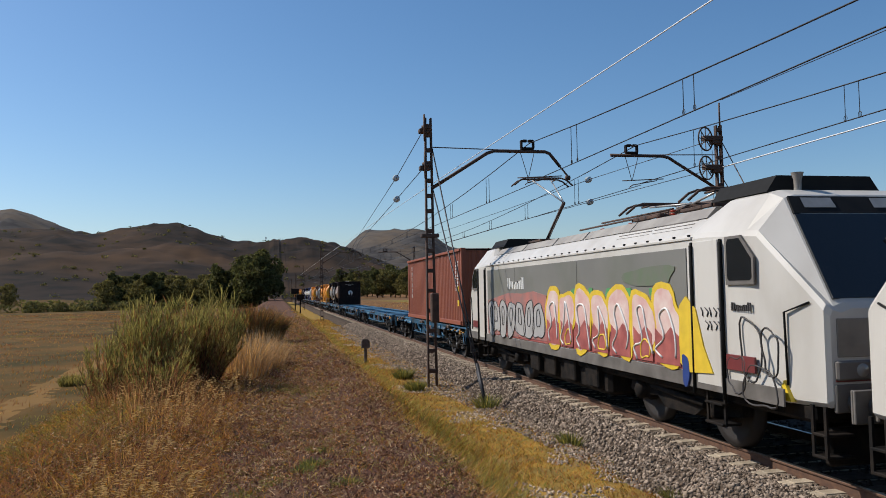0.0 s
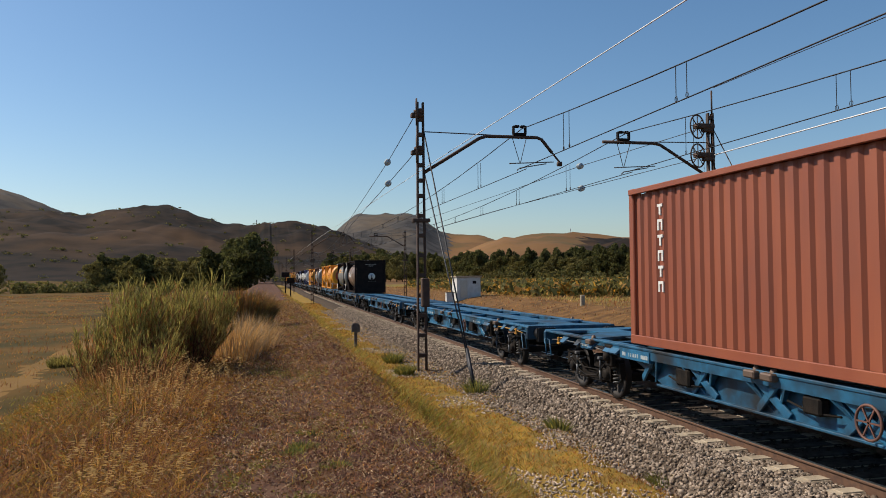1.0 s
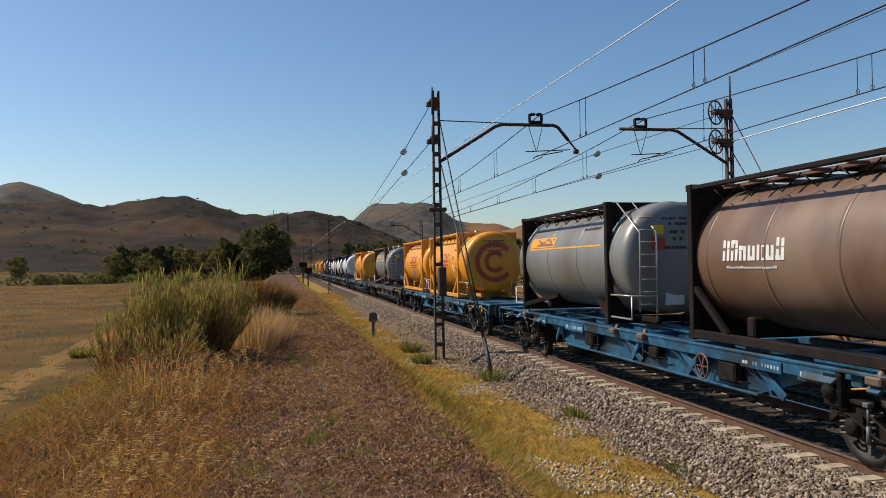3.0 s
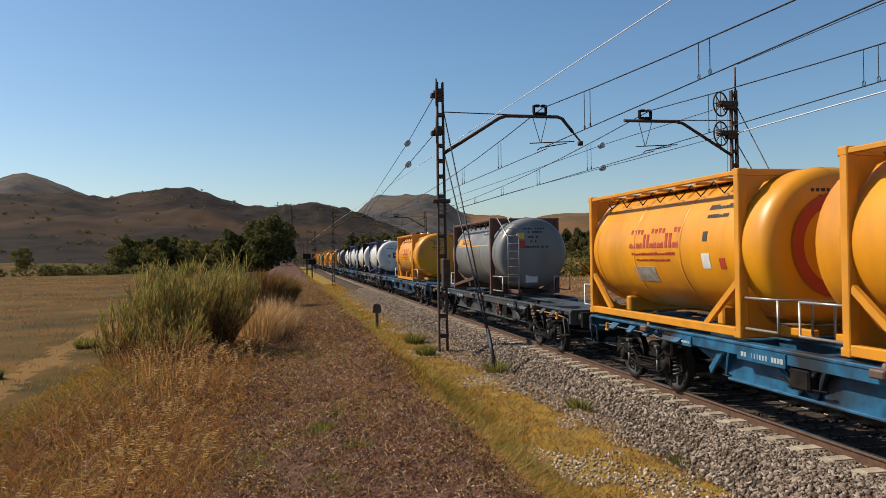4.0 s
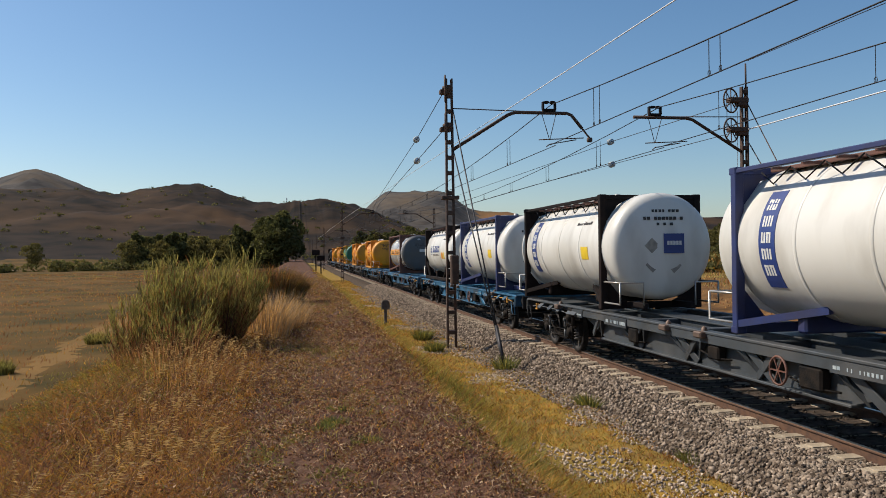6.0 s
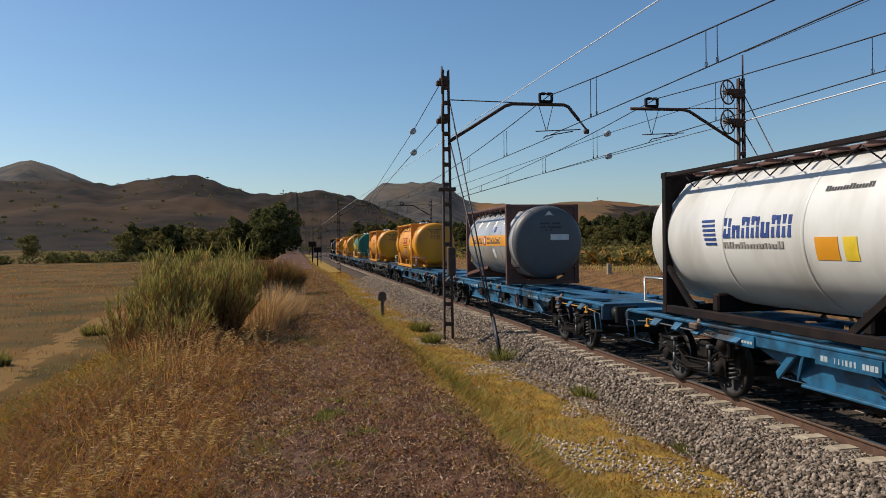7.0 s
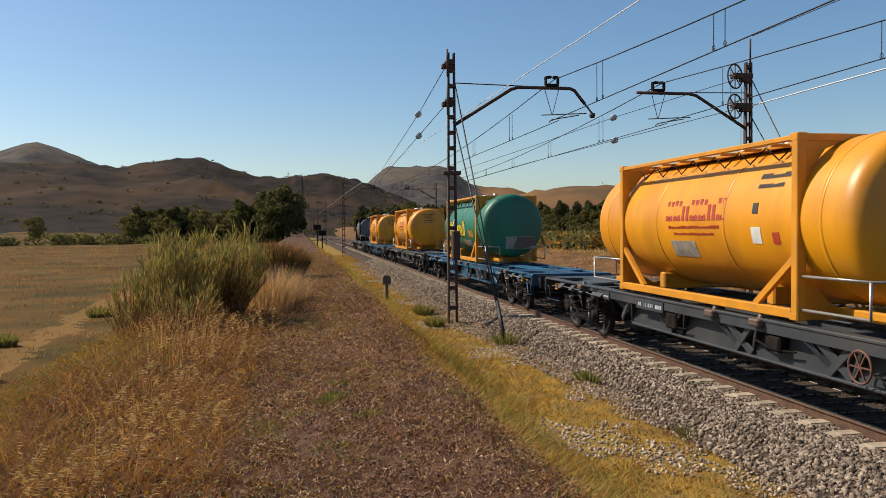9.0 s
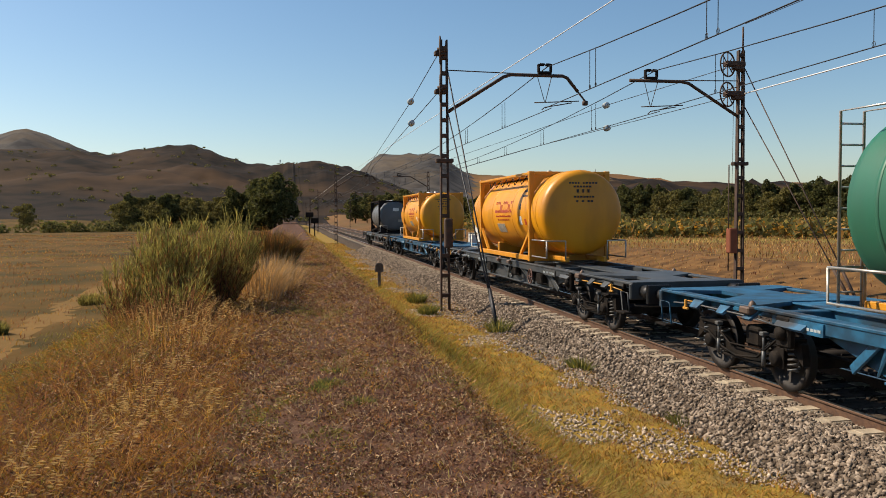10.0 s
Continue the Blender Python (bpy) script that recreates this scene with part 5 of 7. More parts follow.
    c = build_tank_container("green tank container in a yellow frame with a picture panel", M["green_tank"], M["frame_yellow"], 1.25, 1.19, rails=True, railing=True, ribs=3, back=1.15)
    side_bars(c, 5.6, 4.68, 1.02, 1.62, 2, M["mark_yellow"], "wordmark", 13, 0.035)
    side_bars(c, 4.1, 2.2, 1.02, 1.62, 4, M["mark_yellow"], "wordmark", 14, 0.035)
    arc = Shape()
    for k in range(12):
        a0, a1 = 1.9 + k * 0.2, 1.9 + (k + 1) * 0.2
        q = [(4.15 - rr * math.cos(a), 1.34 + rr * math.sin(a)) for rr, a in ((0.62, a0), (0.62, a1), (0.5, a1), (0.5, a0))]
        arc.add([(-1.0, y, z) for y, z in q], [(0, 1, 2, 3)])
    part("white_arc", curved(arc, c["r"], c["zc"], lift=0.012), M["mark_white"], c)
    side_bars(c, 1.6, 0.85, 0.98, 1.24, 4, M["band_orange"], "wordmark", 15)
    part("faded_label", band(1.75, 3.1, 0.56, 0.84, c["r"], c["zc"]), M["faded_plate"], c)
    part("white_label", band(0.7, 1.35, 0.50, 0.76, c["r"], c["zc"]), M["faded_plate"], c)
    end_mark(c, -0.32, 0.80, 0.54, 1.0, M["faded_plate"], name="picture_panel")
    part("panel_shape", Shape().plate([(-0.05, 0.56), (0.40, 0.55), (0.78, 0.68), (0.78, 0.97), (0.14, 0.98)], c["y0"] - 0.012, c["y0"] + 0.05, "y"), M["lock"], c)
    ld = Shape()
    for x in (-1.0, -0.66):
        ld.tube([(x, 7.22, 0.1), (x, 7.22, 2.62), (x, 6.05, 2.60)], 0.02, 6)
    for k in range(9):
        ld.tube([(-1.0, 7.22, 0.3 + 0.27 * k), (-0.66, 7.22, 0.3 + 0.27 * k)], 0.015, 5)
    part("ladder", ld, M["galvanised"], c)
    drop_marks(c, 0)
    place(c, 281.4)

    place(yellow_tank("yellow tank container with a square stain on its end"), 301.4)
    place(yellow_tank("yellow tank container with rope-tied walkway on a dark wagon", False, False), 321.4)
    c = build_tank_container("dark grey tank container with a white plate on its end", M["dark_tank"], M["black_frame"], 0.3, 1.15, ribs=4)
    end_mark(c, -0.1, 0.35, 1.75, 2.0, M["mark_white"])
    end_mark(c, 0.3, 0.6, 0.9, 1.1, M["faded_plate"])
    drop_marks(c, 0)
    place(c, 341.4)


build_containers()


# ------------------------------------------------------------------ train: locomotives
def build_loco(label):
    """An electric freight locomotive, nose at y = 0: lofted body with slanted cabs, roof gear, pantographs, bogies, doors and windows."""
    L = 18.9
    loco = thing("locomotive", label, "locomotive", "locomotives of the train")
    HW = 1.49
    # cross sections: y, half width, lowest, shoulder, roof height, roof half width
    sect = [(0.30, 1.24, 1.02, 2.10, 2.20, 1.08), (0.34, 1.30, 0.98, 2.18, 2.28, 1.16), (1.45, 1.45, 0.95, 3.18, 3.76, 1.0), (1.7, 1.47, 0.95, 3.2, 3.86, 1.02), (2.7, HW, 0.95, 3.25, 3.86, 1.04), (3.1, HW, 0.95, 3.25, 3.62, 1.2)]
    sect = sect + [(L - y, *q) for y, *q in sect[::-1]]
    verts = []
    for y, w, z0, z1, z2, rw in sect:
        half = [(w - 0.06, z0), (w, z0 + 0.06), (w, z1), (w - 0.04, z1 + 0.08), (rw, z2 - 0.05), (rw - 0.15, z2)]
        ring = half + [(-a, b) for a, b in half[::-1]]
        verts += [(a, y, b) for a, b in ring]
    n = 12
    faces = [(i * n + k, i * n + (k + 1) % n, (i + 1) * n + (k + 1) % n, (i + 1) * n + k) for i in range(len(sect) - 1) for k in range(n)]
    faces += [tuple(range(n)), tuple(range(len(verts) - n, len(verts)))]
    part("body", Shape().add(verts, faces), M["loco_white"], loco)
    part("underframe", Shape().box((-1.3, 0.6, 0.75), (1.3, L - 0.6, 1.0), 0.05), M["running"], loco)
    for s in (-1, 1):
        x = s * (HW + 0.004)
        # grey side panels with joints
        for ya, yb in ((3.28, 8.0), (8.02, 12.6), (12.62, 15.5)):
            part("side_panel", Shape().box((x - 0.012, ya, 1.18), (x + 0.012, yb, 3.12), 0.004), M["loco_grey"], loco)
        part("lower_panel", Shape().box((x - 0.016, 3.28, 1.18), (x + 0.016, 15.5, 1.95), 0.004), M["red_paint"], loco, "sprayed maroon lower panel")
        part("skirt", Shape().box((x - 0.014, 0.9, 0.93), (x + 0.014, L - 0.9, 1.16), 0.004), M["loco_skirt"], loco)
        part("gutter", Shape().box((x - 0.02, 3.1, 3.24), (x + 0.03, L - 3.1, 3.29), 0.01), M["loco_white"], loco)
        for e, o in ((1, 0), (-1, L)):
            def Y(y):
                return o + e * y
            def ybox(a, b):
                return min(Y(a), Y(b)), max(Y(a), Y(b))
            a, b = ybox(0.95, 1.75)
            part("stripe", Shape().box((x - 0.010 - 0.012, *ybox(1.5, 2.2)[:1], 1.30), (x + 0.010, ybox(1.5, 2.2)[1], 1.52), 0.003), M["maroon"], loco)
            a, b = ybox(2.35, 3.02)
            part("door", Shape().box((x - 0.018, a, 1.02), (x + 0.010, b, 3.2), 0.01), M["loco_white"], loco)
            for yd in (2.26, 3.10):
                a, b = ybox(yd, yd + 0.05)
                part("handrail", Shape().tube([(x + s * 0.035, Y(yd), 0.85), (x + s * 0.035, Y(yd), 3.15)], 0.022, 6).box((x - 0.016, a, 1.0), (x + 0.016, b, 3.2)), M["rubber"], loco)
            win = [(Y(1.54), 2.58), (Y(2.06), 2.58), (Y(2.10), 2.62), (Y(2.10), 3.13), (Y(2.06), 3.18), (Y(1.78), 3.18), (Y(1.50), 2.88), (Y(1.50), 2.62)]
            frame_out = [(Y(1.46), 2.52), (Y(2.15), 2.52), (Y(2.15), 3.22), (Y(1.75), 3.22), (Y(1.45), 2.90)]
            wf = part("window_frame", Shape().plate(frame_out, x - 0.016, x + 0.014, "x"), M["loco_skirt"], loco)
            part("pane", Shape().plate(win, x - 0.02, x + 0.02, "x"), M["glass"], wf)
            st = Shape()
            for z in (0.42, 0.72):
                st.box((s * 1.30 - 0.16, Y(2.7) - 0.25, z), (s * 1.30 + 0.16, Y(2.7) + 0.25, z + 0.04), 0.01)
            st.beam((s * 1.4, Y(2.7) - 0.24, 0.42), (s * 1.4, Y(2.7) - 0.24, 1.0), 0.03, 0.05).beam((s * 1.4, Y(2.7) + 0.24, 0.42), (s * 1.4, Y(2.7) + 0.24, 1.0), 0.03, 0.05)
            part("door_steps", st, M["running"], loco)
            fs = Shape()
            for z in (0.35, 0.62):
                fs.box((s * 1.15 - 0.2, Y(0.46) - 0.14, z), (s * 1.15 + 0.2, Y(0.46) + 0.14, z + 0.04), 0.01)
            fs.beam((s * 1.33, Y(0.34), 0.35), (s * 1.33, Y(0.34), 1.0), 0.03, 0.05).beam((s * 1.33, Y(0.58), 0.35), (s * 1.33, Y(0.58), 1.0), 0.03, 0.05)
            part("front_steps", fs, M["running"], loco)
            part("front_handrail", Shape().tube([(s * 1.40, Y(0.95), 1.2), (s * 1.42, Y(0.95), 2.15), (s * 1.34, Y(0.55), 2.28)], 0.016, 6), M["rubber"], loco)
            buf = Shape().tube([(s * 0.95, Y(0.36), 1.04), (s * 0.95, Y(-0.0), 1.04)], 0.13, 14).box((s * 0.95 - 0.3, min(Y(-0.04), Y(0.0)), 0.84), (s * 0.95 + 0.3, max(Y(-0.04), Y(0.0)), 1.24), 0.05)
            part("buffer", buf, M["loco_skirt"], loco)
            part("headlight", Shape().box((s * 0.95 - 0.26, min(Y(0.24), Y(0.34)), 1.32), (s * 0.95 + 0.26, max(Y(0.24), Y(0.34)), 1.56), 0.04), M["loco_skirt"], loco)
            part("lamp", Shape().lathe([(0, 0), (0, 0.085), (e * 0.03, 0.085)], (s * 0.86, Y(0.235), 1.44), "y", 16), M["lamp_glass"], loco)
    # roof: grey hatches, vents, side grilles
    for ya, yb in ((3.2, 6.0), (6.05, 8.4), (8.5, 10.4), (10.5, 12.9), (13.0, 15.6)):
        part("roof_hatch", Shape().plate([(-1.16, 3.60), (1.16, 3.60), (0.98, 3.78), (-0.98, 3.78)], ya, yb, "y"), M["loco_roof"], loco)
    for s in (-1, 1):
        for ya, yb in ((3.4, 4.8), (4.9, 6.3), (14.2, 15.3)):
            g = Shape()
            turn = Matrix.Rotation(s * 0.62, 3, "Y")
            for k in range(5):
                g.box((s * (1.40 - 0.06 * k) - 0.04, ya, 3.30 + 0.065 * k), (s * (1.40 - 0.06 * k) + 0.05, yb, 3.335 + 0.065 * k), 0.005)
            part("grille", g, M["loco_skirt"], loco)
        rivets = Shape()
        for k in range(26):
            y = 3.2 + k * 0.48
            rivets.box((s * 1.46 - 0.02, y, 3.30), (s * 1.46 + 0.02, y + 0.06, 3.33))
        part("rivet_row", rivets, M["rubber"], loco)
    for e, o in ((1, 0), (-1, L)):
        def Y(y):
            return o + e * y
        # windscreen lies on the slanted front
        f = Vector((0, Y(1.45) - Y(0.34), 1.48)).normalized()
        up = Vector((0, -f.z, f.y)) * e
        def on(u, v, h):
            p = Vector((u, Y(0.34), 2.28)) + f * v * 1.85 + Vector((0, -e * abs(f.z), abs(f.y))) * h
            return tuple(p)
        for nm, mt, q, h in (("windscreen", "glass", ((-1.13, 0.03), (1.13, 0.03), (1.0, 0.80), (-1.0, 0.80)), 0.012), ("lamp_visor", "rubber", ((-1.0, 0.81), (1.0, 0.81), (0.96, 0.98), (-0.96, 0.98)), 0.010)):
            a = [on(u, v, h) for u, v in q] + [on(u, v, -0.05) for u, v in q]
            part(nm, Shape().add(a, [(0, 1, 2, 3), (7, 6, 5, 4), (0, 4, 5, 1), (1, 5, 6, 2), (2, 6, 7, 3), (3, 7, 4, 0)]), M[mt], loco)
        for u in (-0.55, 0.55):
            part("top_lamp", Shape().add([on(u - 0.25, 0.86, 0.02), on(u + 0.25, 0.86, 0.02), on(u + 0.24, 0.96, 0.02), on(u - 0.24, 0.96, 0.02)], [(0, 1, 2, 3)]), M["lamp_glass"], loco)
        part("wiper", Shape().tube([on(0.35, 0.05, 0.03), on(0.15, 0.55, 0.035)], 0.014, 5), M["rubber"], loco)
        part("front_stripe", Shape().box((-1.2, min(Y(0.28), Y(0.31)), 1.30), (1.2, max(Y(0.28), Y(0.31)), 1.52), 0.004), M["maroon"], loco)
        # both nose plates carry the shade of the front face in their colour
        part("nose_panel", Shape().box((-1.16, min(Y(0.285), Y(0.32)), 1.60), (1.16, max(Y(0.285), Y(0.32)), 2.08), 0.012), M["loco_nose_shade"], loco, "dirty nose panel, greyed in colour to stand for shade")
        part("nose_skirt", Shape().box((-1.22, min(Y(0.27), Y(0.33)), 0.92), (1.22, max(Y(0.27), Y(0.33)), 1.27), 0.02), M["loco_skirt"], loco, "lower nose, coloured dark to stand for shade")
        part("coupling_hook", Shape().tube([(0, Y(0.34), 1.04), (0, Y(0.0), 1.04), (0, Y(-0.2), 0.92), (0, Y(-0.28), 1.0)], 0.045, 6), M["running"], loco)
        part("obstacle_guard", Shape().box((-1.15, min(Y(0.5), Y(0.65)), 0.22), (1.15, max(Y(0.5), Y(0.65)), 0.7), 0.04), M["running"], loco)
        cov = Shape().plate([(-0.95, 3.86), (0.95, 3.86), (0.78, 4.10), (-0.78, 4.10)], min(Y(1.9), Y(3.4)), max(Y(1.9), Y(3.4)), "y")
        part("roof_unit", cov, M["rubber"], loco)
        part("horn", Shape().lathe([(0, 0.05), (0.18, 0.055), (0.28, 0.09)], (-0.55, Y(1.75), 3.84), "z", 12), M["loco_roof"], loco)
    # roof-line insulators and conductor
    bar = Shape().tube([(0.0, 4.2, 4.05), (0.0, 11.5, 4.05)], 0.025, 6).tube([(-0.45, 5.6, 4.0), (-0.45, 9.0, 4.02)], 0.022, 6)
    part("roof_conductor", bar, M["mast"], loco)
    for y in (4.3, 5.6, 7.0, 8.4, 10.0):
        ins = Shape()
        for k in range(4):
            ins.lathe([(0, 0.03), (0.02, 0.075), (0.04, 0.03)], (0.0 if y != 5.6 else -0.45, y, 3.76 + 0.06 * k), "z", 10)
        part("insulator", ins, M["mark_red"], loco)

    def panto(y, raised, e):
        p = thing("pantograph", "", "")
        p.parent = loco
        p.location = (0, y, 3.80)
        part("base_frame", Shape().box((-0.55, -0.6, 0.08), (-0.47, 0.6, 0.14), 0.01).box((0.47, -0.6, 0.08), (0.55, 0.6, 0.14), 0.01).box((-0.55, -0.62, 0.08), (0.55, -0.54, 0.14), 0.01).box((-0.55, 0.54, 0.08), (0.55, 0.62, 0.14), 0.01), M["mast"], p)
        h = 2.06 if raised else 0.42
        knee = (0, -e * 1.05, 1.12) if raised else (0, -e * 1.15, 0.30)
        top = (0, e * (0.78 if raised else 0.25), h)
        part("lower_arm", Shape().tube([(0, e * 0.5, 0.14), knee], 0.05, 8), M["mast"], p)
        part("upper_arm", Shape().tube([knee, (-0.30, top[1], h - 0.06)], 0.022, 6).tube([knee, (0.30, top[1], h - 0.06)], 0.022, 6).tube([(0, e * 0.35, 0.14), (knee[0], knee[1] + e * 0.1, knee[2] - 0.08)], 0.018, 6), M["galvanised"], p)
        head = Shape()
        for d in (-0.17, 0.17):
            head.tube([(-0.92, top[1] + d, h - 0.22), (-0.72, top[1] + d, h - 0.06), (-0.55, top[1] + d, h), (0.55, top[1] + d, h), (0.72, top[1] + d, h - 0.06), (0.92, top[1] + d, h - 0.22)], 0.025, 6)
        head.tube([(-0.4, top[1] - 0.17, h - 0.05), (-0.4, top[1] + 0.17, h - 0.05)], 0.02, 5).tube([(0.4, top[1] - 0.17, h - 0.05), (0.4, top[1] + 0.17, h - 0.05)], 0.02, 5)
        part("collector_head", head, M["mast"], p)
    panto(13.7, True, 1)
    panto(4.6, False, -1)
    panto(6.6, False, 1)
    # running gear
    for yb in (4.3, L - 4.3):
        bogie = thing("bogie", "", "")
        bogie.parent = loco
        bogie.location = (0, yb, 0)
        for s in (-1, 1):
            x = s * 1.08
            out = [(-1.9, 0.55), (-1.85, 0.82), (-0.7, 0.82), (-0.4, 0.62), (0.4, 0.62), (0.7, 0.82), (1.85, 0.82), (1.9, 0.55), (1.5, 0.50), (0.8, 0.55), (0.5, 0.38), (-0.5, 0.38), (-0.8, 0.55), (-1.5, 0.50)]
            part("side_frame", Shape().plate(out, x - 0.07, x + 0.07, "x").tube([(x + s * 0.1, -0.9, 0.6), (x + s * 0.1, 0.9, 0.72)], 0.06, 8), M["running"], bogie)
            for yw in (-1.3, 1.3):
                part("axle_box", Shape().box((x - 0.1, yw - 0.2, 0.42), (x + 0.14, yw + 0.2, 0.80), 0.05).lathe([(0, 0.16), (s * 0.2, 0.16), (s * 0.24, 0.1), (s * 0.24, 0)], (x, yw, 0.60), "x", 14), M["running"], bogie)
                w = Shape().lathe([(0.05, 0), (0.05, 0.45), (0.07, 0.5), (0.07, 0.62), (-0.06, 0.625), (-0.09, 0.65), (-0.09, 0.5), (-0.03, 0.45), (-0.03, 0)] if s > 0 else [(-0.05, 0), (-0.05, 0.45), (-0.07, 0.5), (-0.07, 0.62), (0.06, 0.625), (0.09, 0.65), (0.09, 0.5), (0.03, 0.45), (0.03, 0)], (0, 0, 0), "x", 32)
                part("wheel", w, M["wheel"], bogie, at=pose(s * 0.87, yw, 0.625))
            for yw in (-0.35, 0.35):
                part("spring", Shape().tube([(x + 0.09 * math.cos(a), yw + 0.09 * math.sin(a), 0.62 + 0.36 * a / 31.4) for a in np.linspace(0, 31.4, 40)], 0.022, 4), M["wheel"], bogie)
        part("motor", Shape().box((-0.9, -1.0, 0.3), (0.9, 1.0, 0.75), 0.08), M["running"], bogie)
    part("transformer", Shape().box((-1.25, 7.0, 0.30), (1.25, 11.9, 0.98), 0.08), M["running"], loco)
    for y in (7.3, 8.6, 9.9, 11.1):
        part("equipment_box", Shape().box((-1.38, y, 0.42), (-1.2, y + 0.7, 0.9), 0.03), M["running"], loco)
    return loco


def bubble(cy, cz, w, h, seed, n=22):
    """A swollen rounded outline."""
    rnd = random.Random(seed)
    ph = [rnd.uniform(0, 6.28) for _ in range(3)]
    out = []
    for k in range(n):
        a = 2 * math.pi * k / n
        q = 1 + 0.13 * math.sin(2 * a + ph[0]) + 0.10 * math.sin(3 * a + ph[1]) + 0.05 * math.sin(5 * a + ph[2])
        out.append((cy + w * q * math.copysign(abs(math.cos(a)) ** 0.75, math.cos(a)), cz + h * q * math.copysign(abs(math.sin(a)) ** 0.75, math.sin(a))))
    return out


def spray(loco):
    """Sprayed lettering on the side that faces the path, as swollen shapes in layers a few millimetres apart."""
    x = -1.515
    def lay(name, out, k, mat, label=""):
        part(name, Shape().plate(out, x - 0.004 * k - 0.003, x + 0.004, "x"), M[mat], loco, label)
    # pale letters with a yellow edge, maroon below, white outlines
    for i, cy in enumerate((3.95, 4.85, 5.8, 6.75, 7.7, 8.65, 9.55)):
        w, h = (0.46, 0.60) if i % 2 == 0 else (0.40, 0.55)
        lay("paint_edge", bubble(cy, 1.84 + 0.03 * (i % 3), w + 0.10, h + 0.07, 20 + i), 2 + 0.3 * (i % 2), "yellow_paint")
        lay("paint_letter", bubble(cy, 1.84 + 0.03 * (i % 3), w, h * 0.95, 20 + i), 3 + 0.3 * (i % 2), "pink_paint")
        lay("paint_shade", [(cy - w * 0.95, 1.22), (cy + w * 0.95, 1.22), (cy + w * 0.9, 1.80), (cy + w * 0.3, 1.66), (cy - w * 0.3, 1.84), (cy - w * 0.9, 1.70)], 4 + 0.3 * (i % 2), "red_paint")
        rnd = random.Random(i)
        pts = [(cy - w * 0.8, 1.30), (cy - w * 0.6, 1.75), (cy - w * 0.1, 2.15), (cy + w * 0.4, 2.05), (cy + w * 0.2, 1.65), (cy + w * 0.7, 1.45), (cy + w * 0.3, 1.25)]
        pts = [(a + rnd.uniform(-0.1, 0.1), z + rnd.uniform(-0.08, 0.08)) for a, z in pts]
        fine = []
        for k in range(len(pts) - 1):
            p0, p1, p2, p3 = pts[max(k - 1, 0)], pts[k], pts[k + 1], pts[min(k + 2, len(pts) - 1)]
            for u in (0, 0.25, 0.5, 0.75):
                fine.append(tuple(0.5 * (2 * p1[q] + (p2[q] - p0[q]) * u + (2 * p0[q] - 5 * p1[q] + 4 * p2[q] - p3[q]) * u * u + (3 * p1[q] - p0[q] - 3 * p2[q] + p3[q]) * u ** 3) for q in (0, 1)))
        part("paint_line", Shape().tube([(x - 0.022, a, z) for a, z in fine], 0.022, 4), M["mark_white"], loco)
        if i % 2:
            ring = bubble(cy - 0.1, 1.42, w * 0.42, 0.17, 70 + i)
            part("paint_line", Shape().tube([(x - 0.016, a, z) for a, z in ring + ring[:1]], 0.022, 4, caps=False), M["yellow_paint"], loco)
    lay("paint_cloud", [(2.55, 1.2), (3.3, 1.15), (3.55, 1.3), (3.5, 2.2), (3.3, 2.35), (3.0, 2.15), (2.8, 1.6)], 3.7, "yellow_paint")
    lay("paint_cloud", bubble(3.35, 1.18, 0.12, 0.22, 6), 4.8, "mark_blue")
    # silver letters with black outlines on a pale red cloud
    lay("paint_cloud", [(10.0, 1.25), (15.4, 1.2), (15.4, 2.2), (14.4, 2.3), (13.2, 2.42), (12.0, 2.40), (11.0, 2.46), (10.0, 2.35)], 1, "coral_paint")
    for i, cy in enumerate((10.6, 11.35, 12.15, 12.95, 13.75, 14.5, 15.0)):
        out = bubble(cy, 1.70, 0.40, 0.48, 80 + i)
        lay("paint_letter", out, 2 + 0.35 * (i % 2), "silver_paint")
        for f, dz in ((1.0, 0), (0.5, 0.08)):
            ring = [(cy + (a - cy) * f * (0.6 if f < 1 else 1), 1.70 + dz + (b - 1.70) * f) for a, b in out]
            part("paint_line", Shape().tube([(x - 0.014, a, b) for a, b in ring + ring[:1]], 0.014, 4, caps=False), M["mark_dark"], loco)
    # green drips above the letters
    for i, cy in enumerate((4.4, 5.4, 6.3, 7.2, 8.2)):
        lay("paint_cloud", bubble(cy, 2.42, 0.14, 0.09, 90 + i), 1.3, "green_paint")
    lay("paint_cloud", bubble(4.6, 2.70, 0.9, 0.18, 99), 0.6, "loco_green")
    # white outlined figure and dark scribble on the cab
    for cy, cz, w, h, sd in ((1.60, 1.62, 0.22, 0.46, 1), (1.15, 1.62, 0.18, 0.30, 2), (1.42, 1.12, 0.34, 0.30, 3), (1.95, 1.25, 0.20, 0.28, 4)):
        ring = bubble(cy, cz, w, h, sd)
        part("paint_line", Shape().tube([(-1.508, a, b) for a, b in ring + ring[:1]], 0.016, 4, caps=False), M["mark_dark"], loco)
    rnd = random.Random(7)
    for k in range(9):
        a = 2.32 + 0.12 * (k % 5)
        z = 2.05 if k < 5 else 1.85
        part("paint_line", Shape().tube([(-1.52, a, z), (-1.52, a + rnd.uniform(-0.05, 0.05), z + 0.07), (-1.52, a + 0.05, z + 0.13)], 0.012, 4), M["mark_dark"], loco)
    # names as bars
    part("wordmark", word_bars(13.3, 11.75, 2.52, 2.84, 5, -1.508, 0.006, 3), M["mark_white"], loco)
    part("wordmark", word_bars(2.05, 1.55, 2.15, 2.27, 5, -1.494, 0.006, 3), M["mark_dark"], loco)
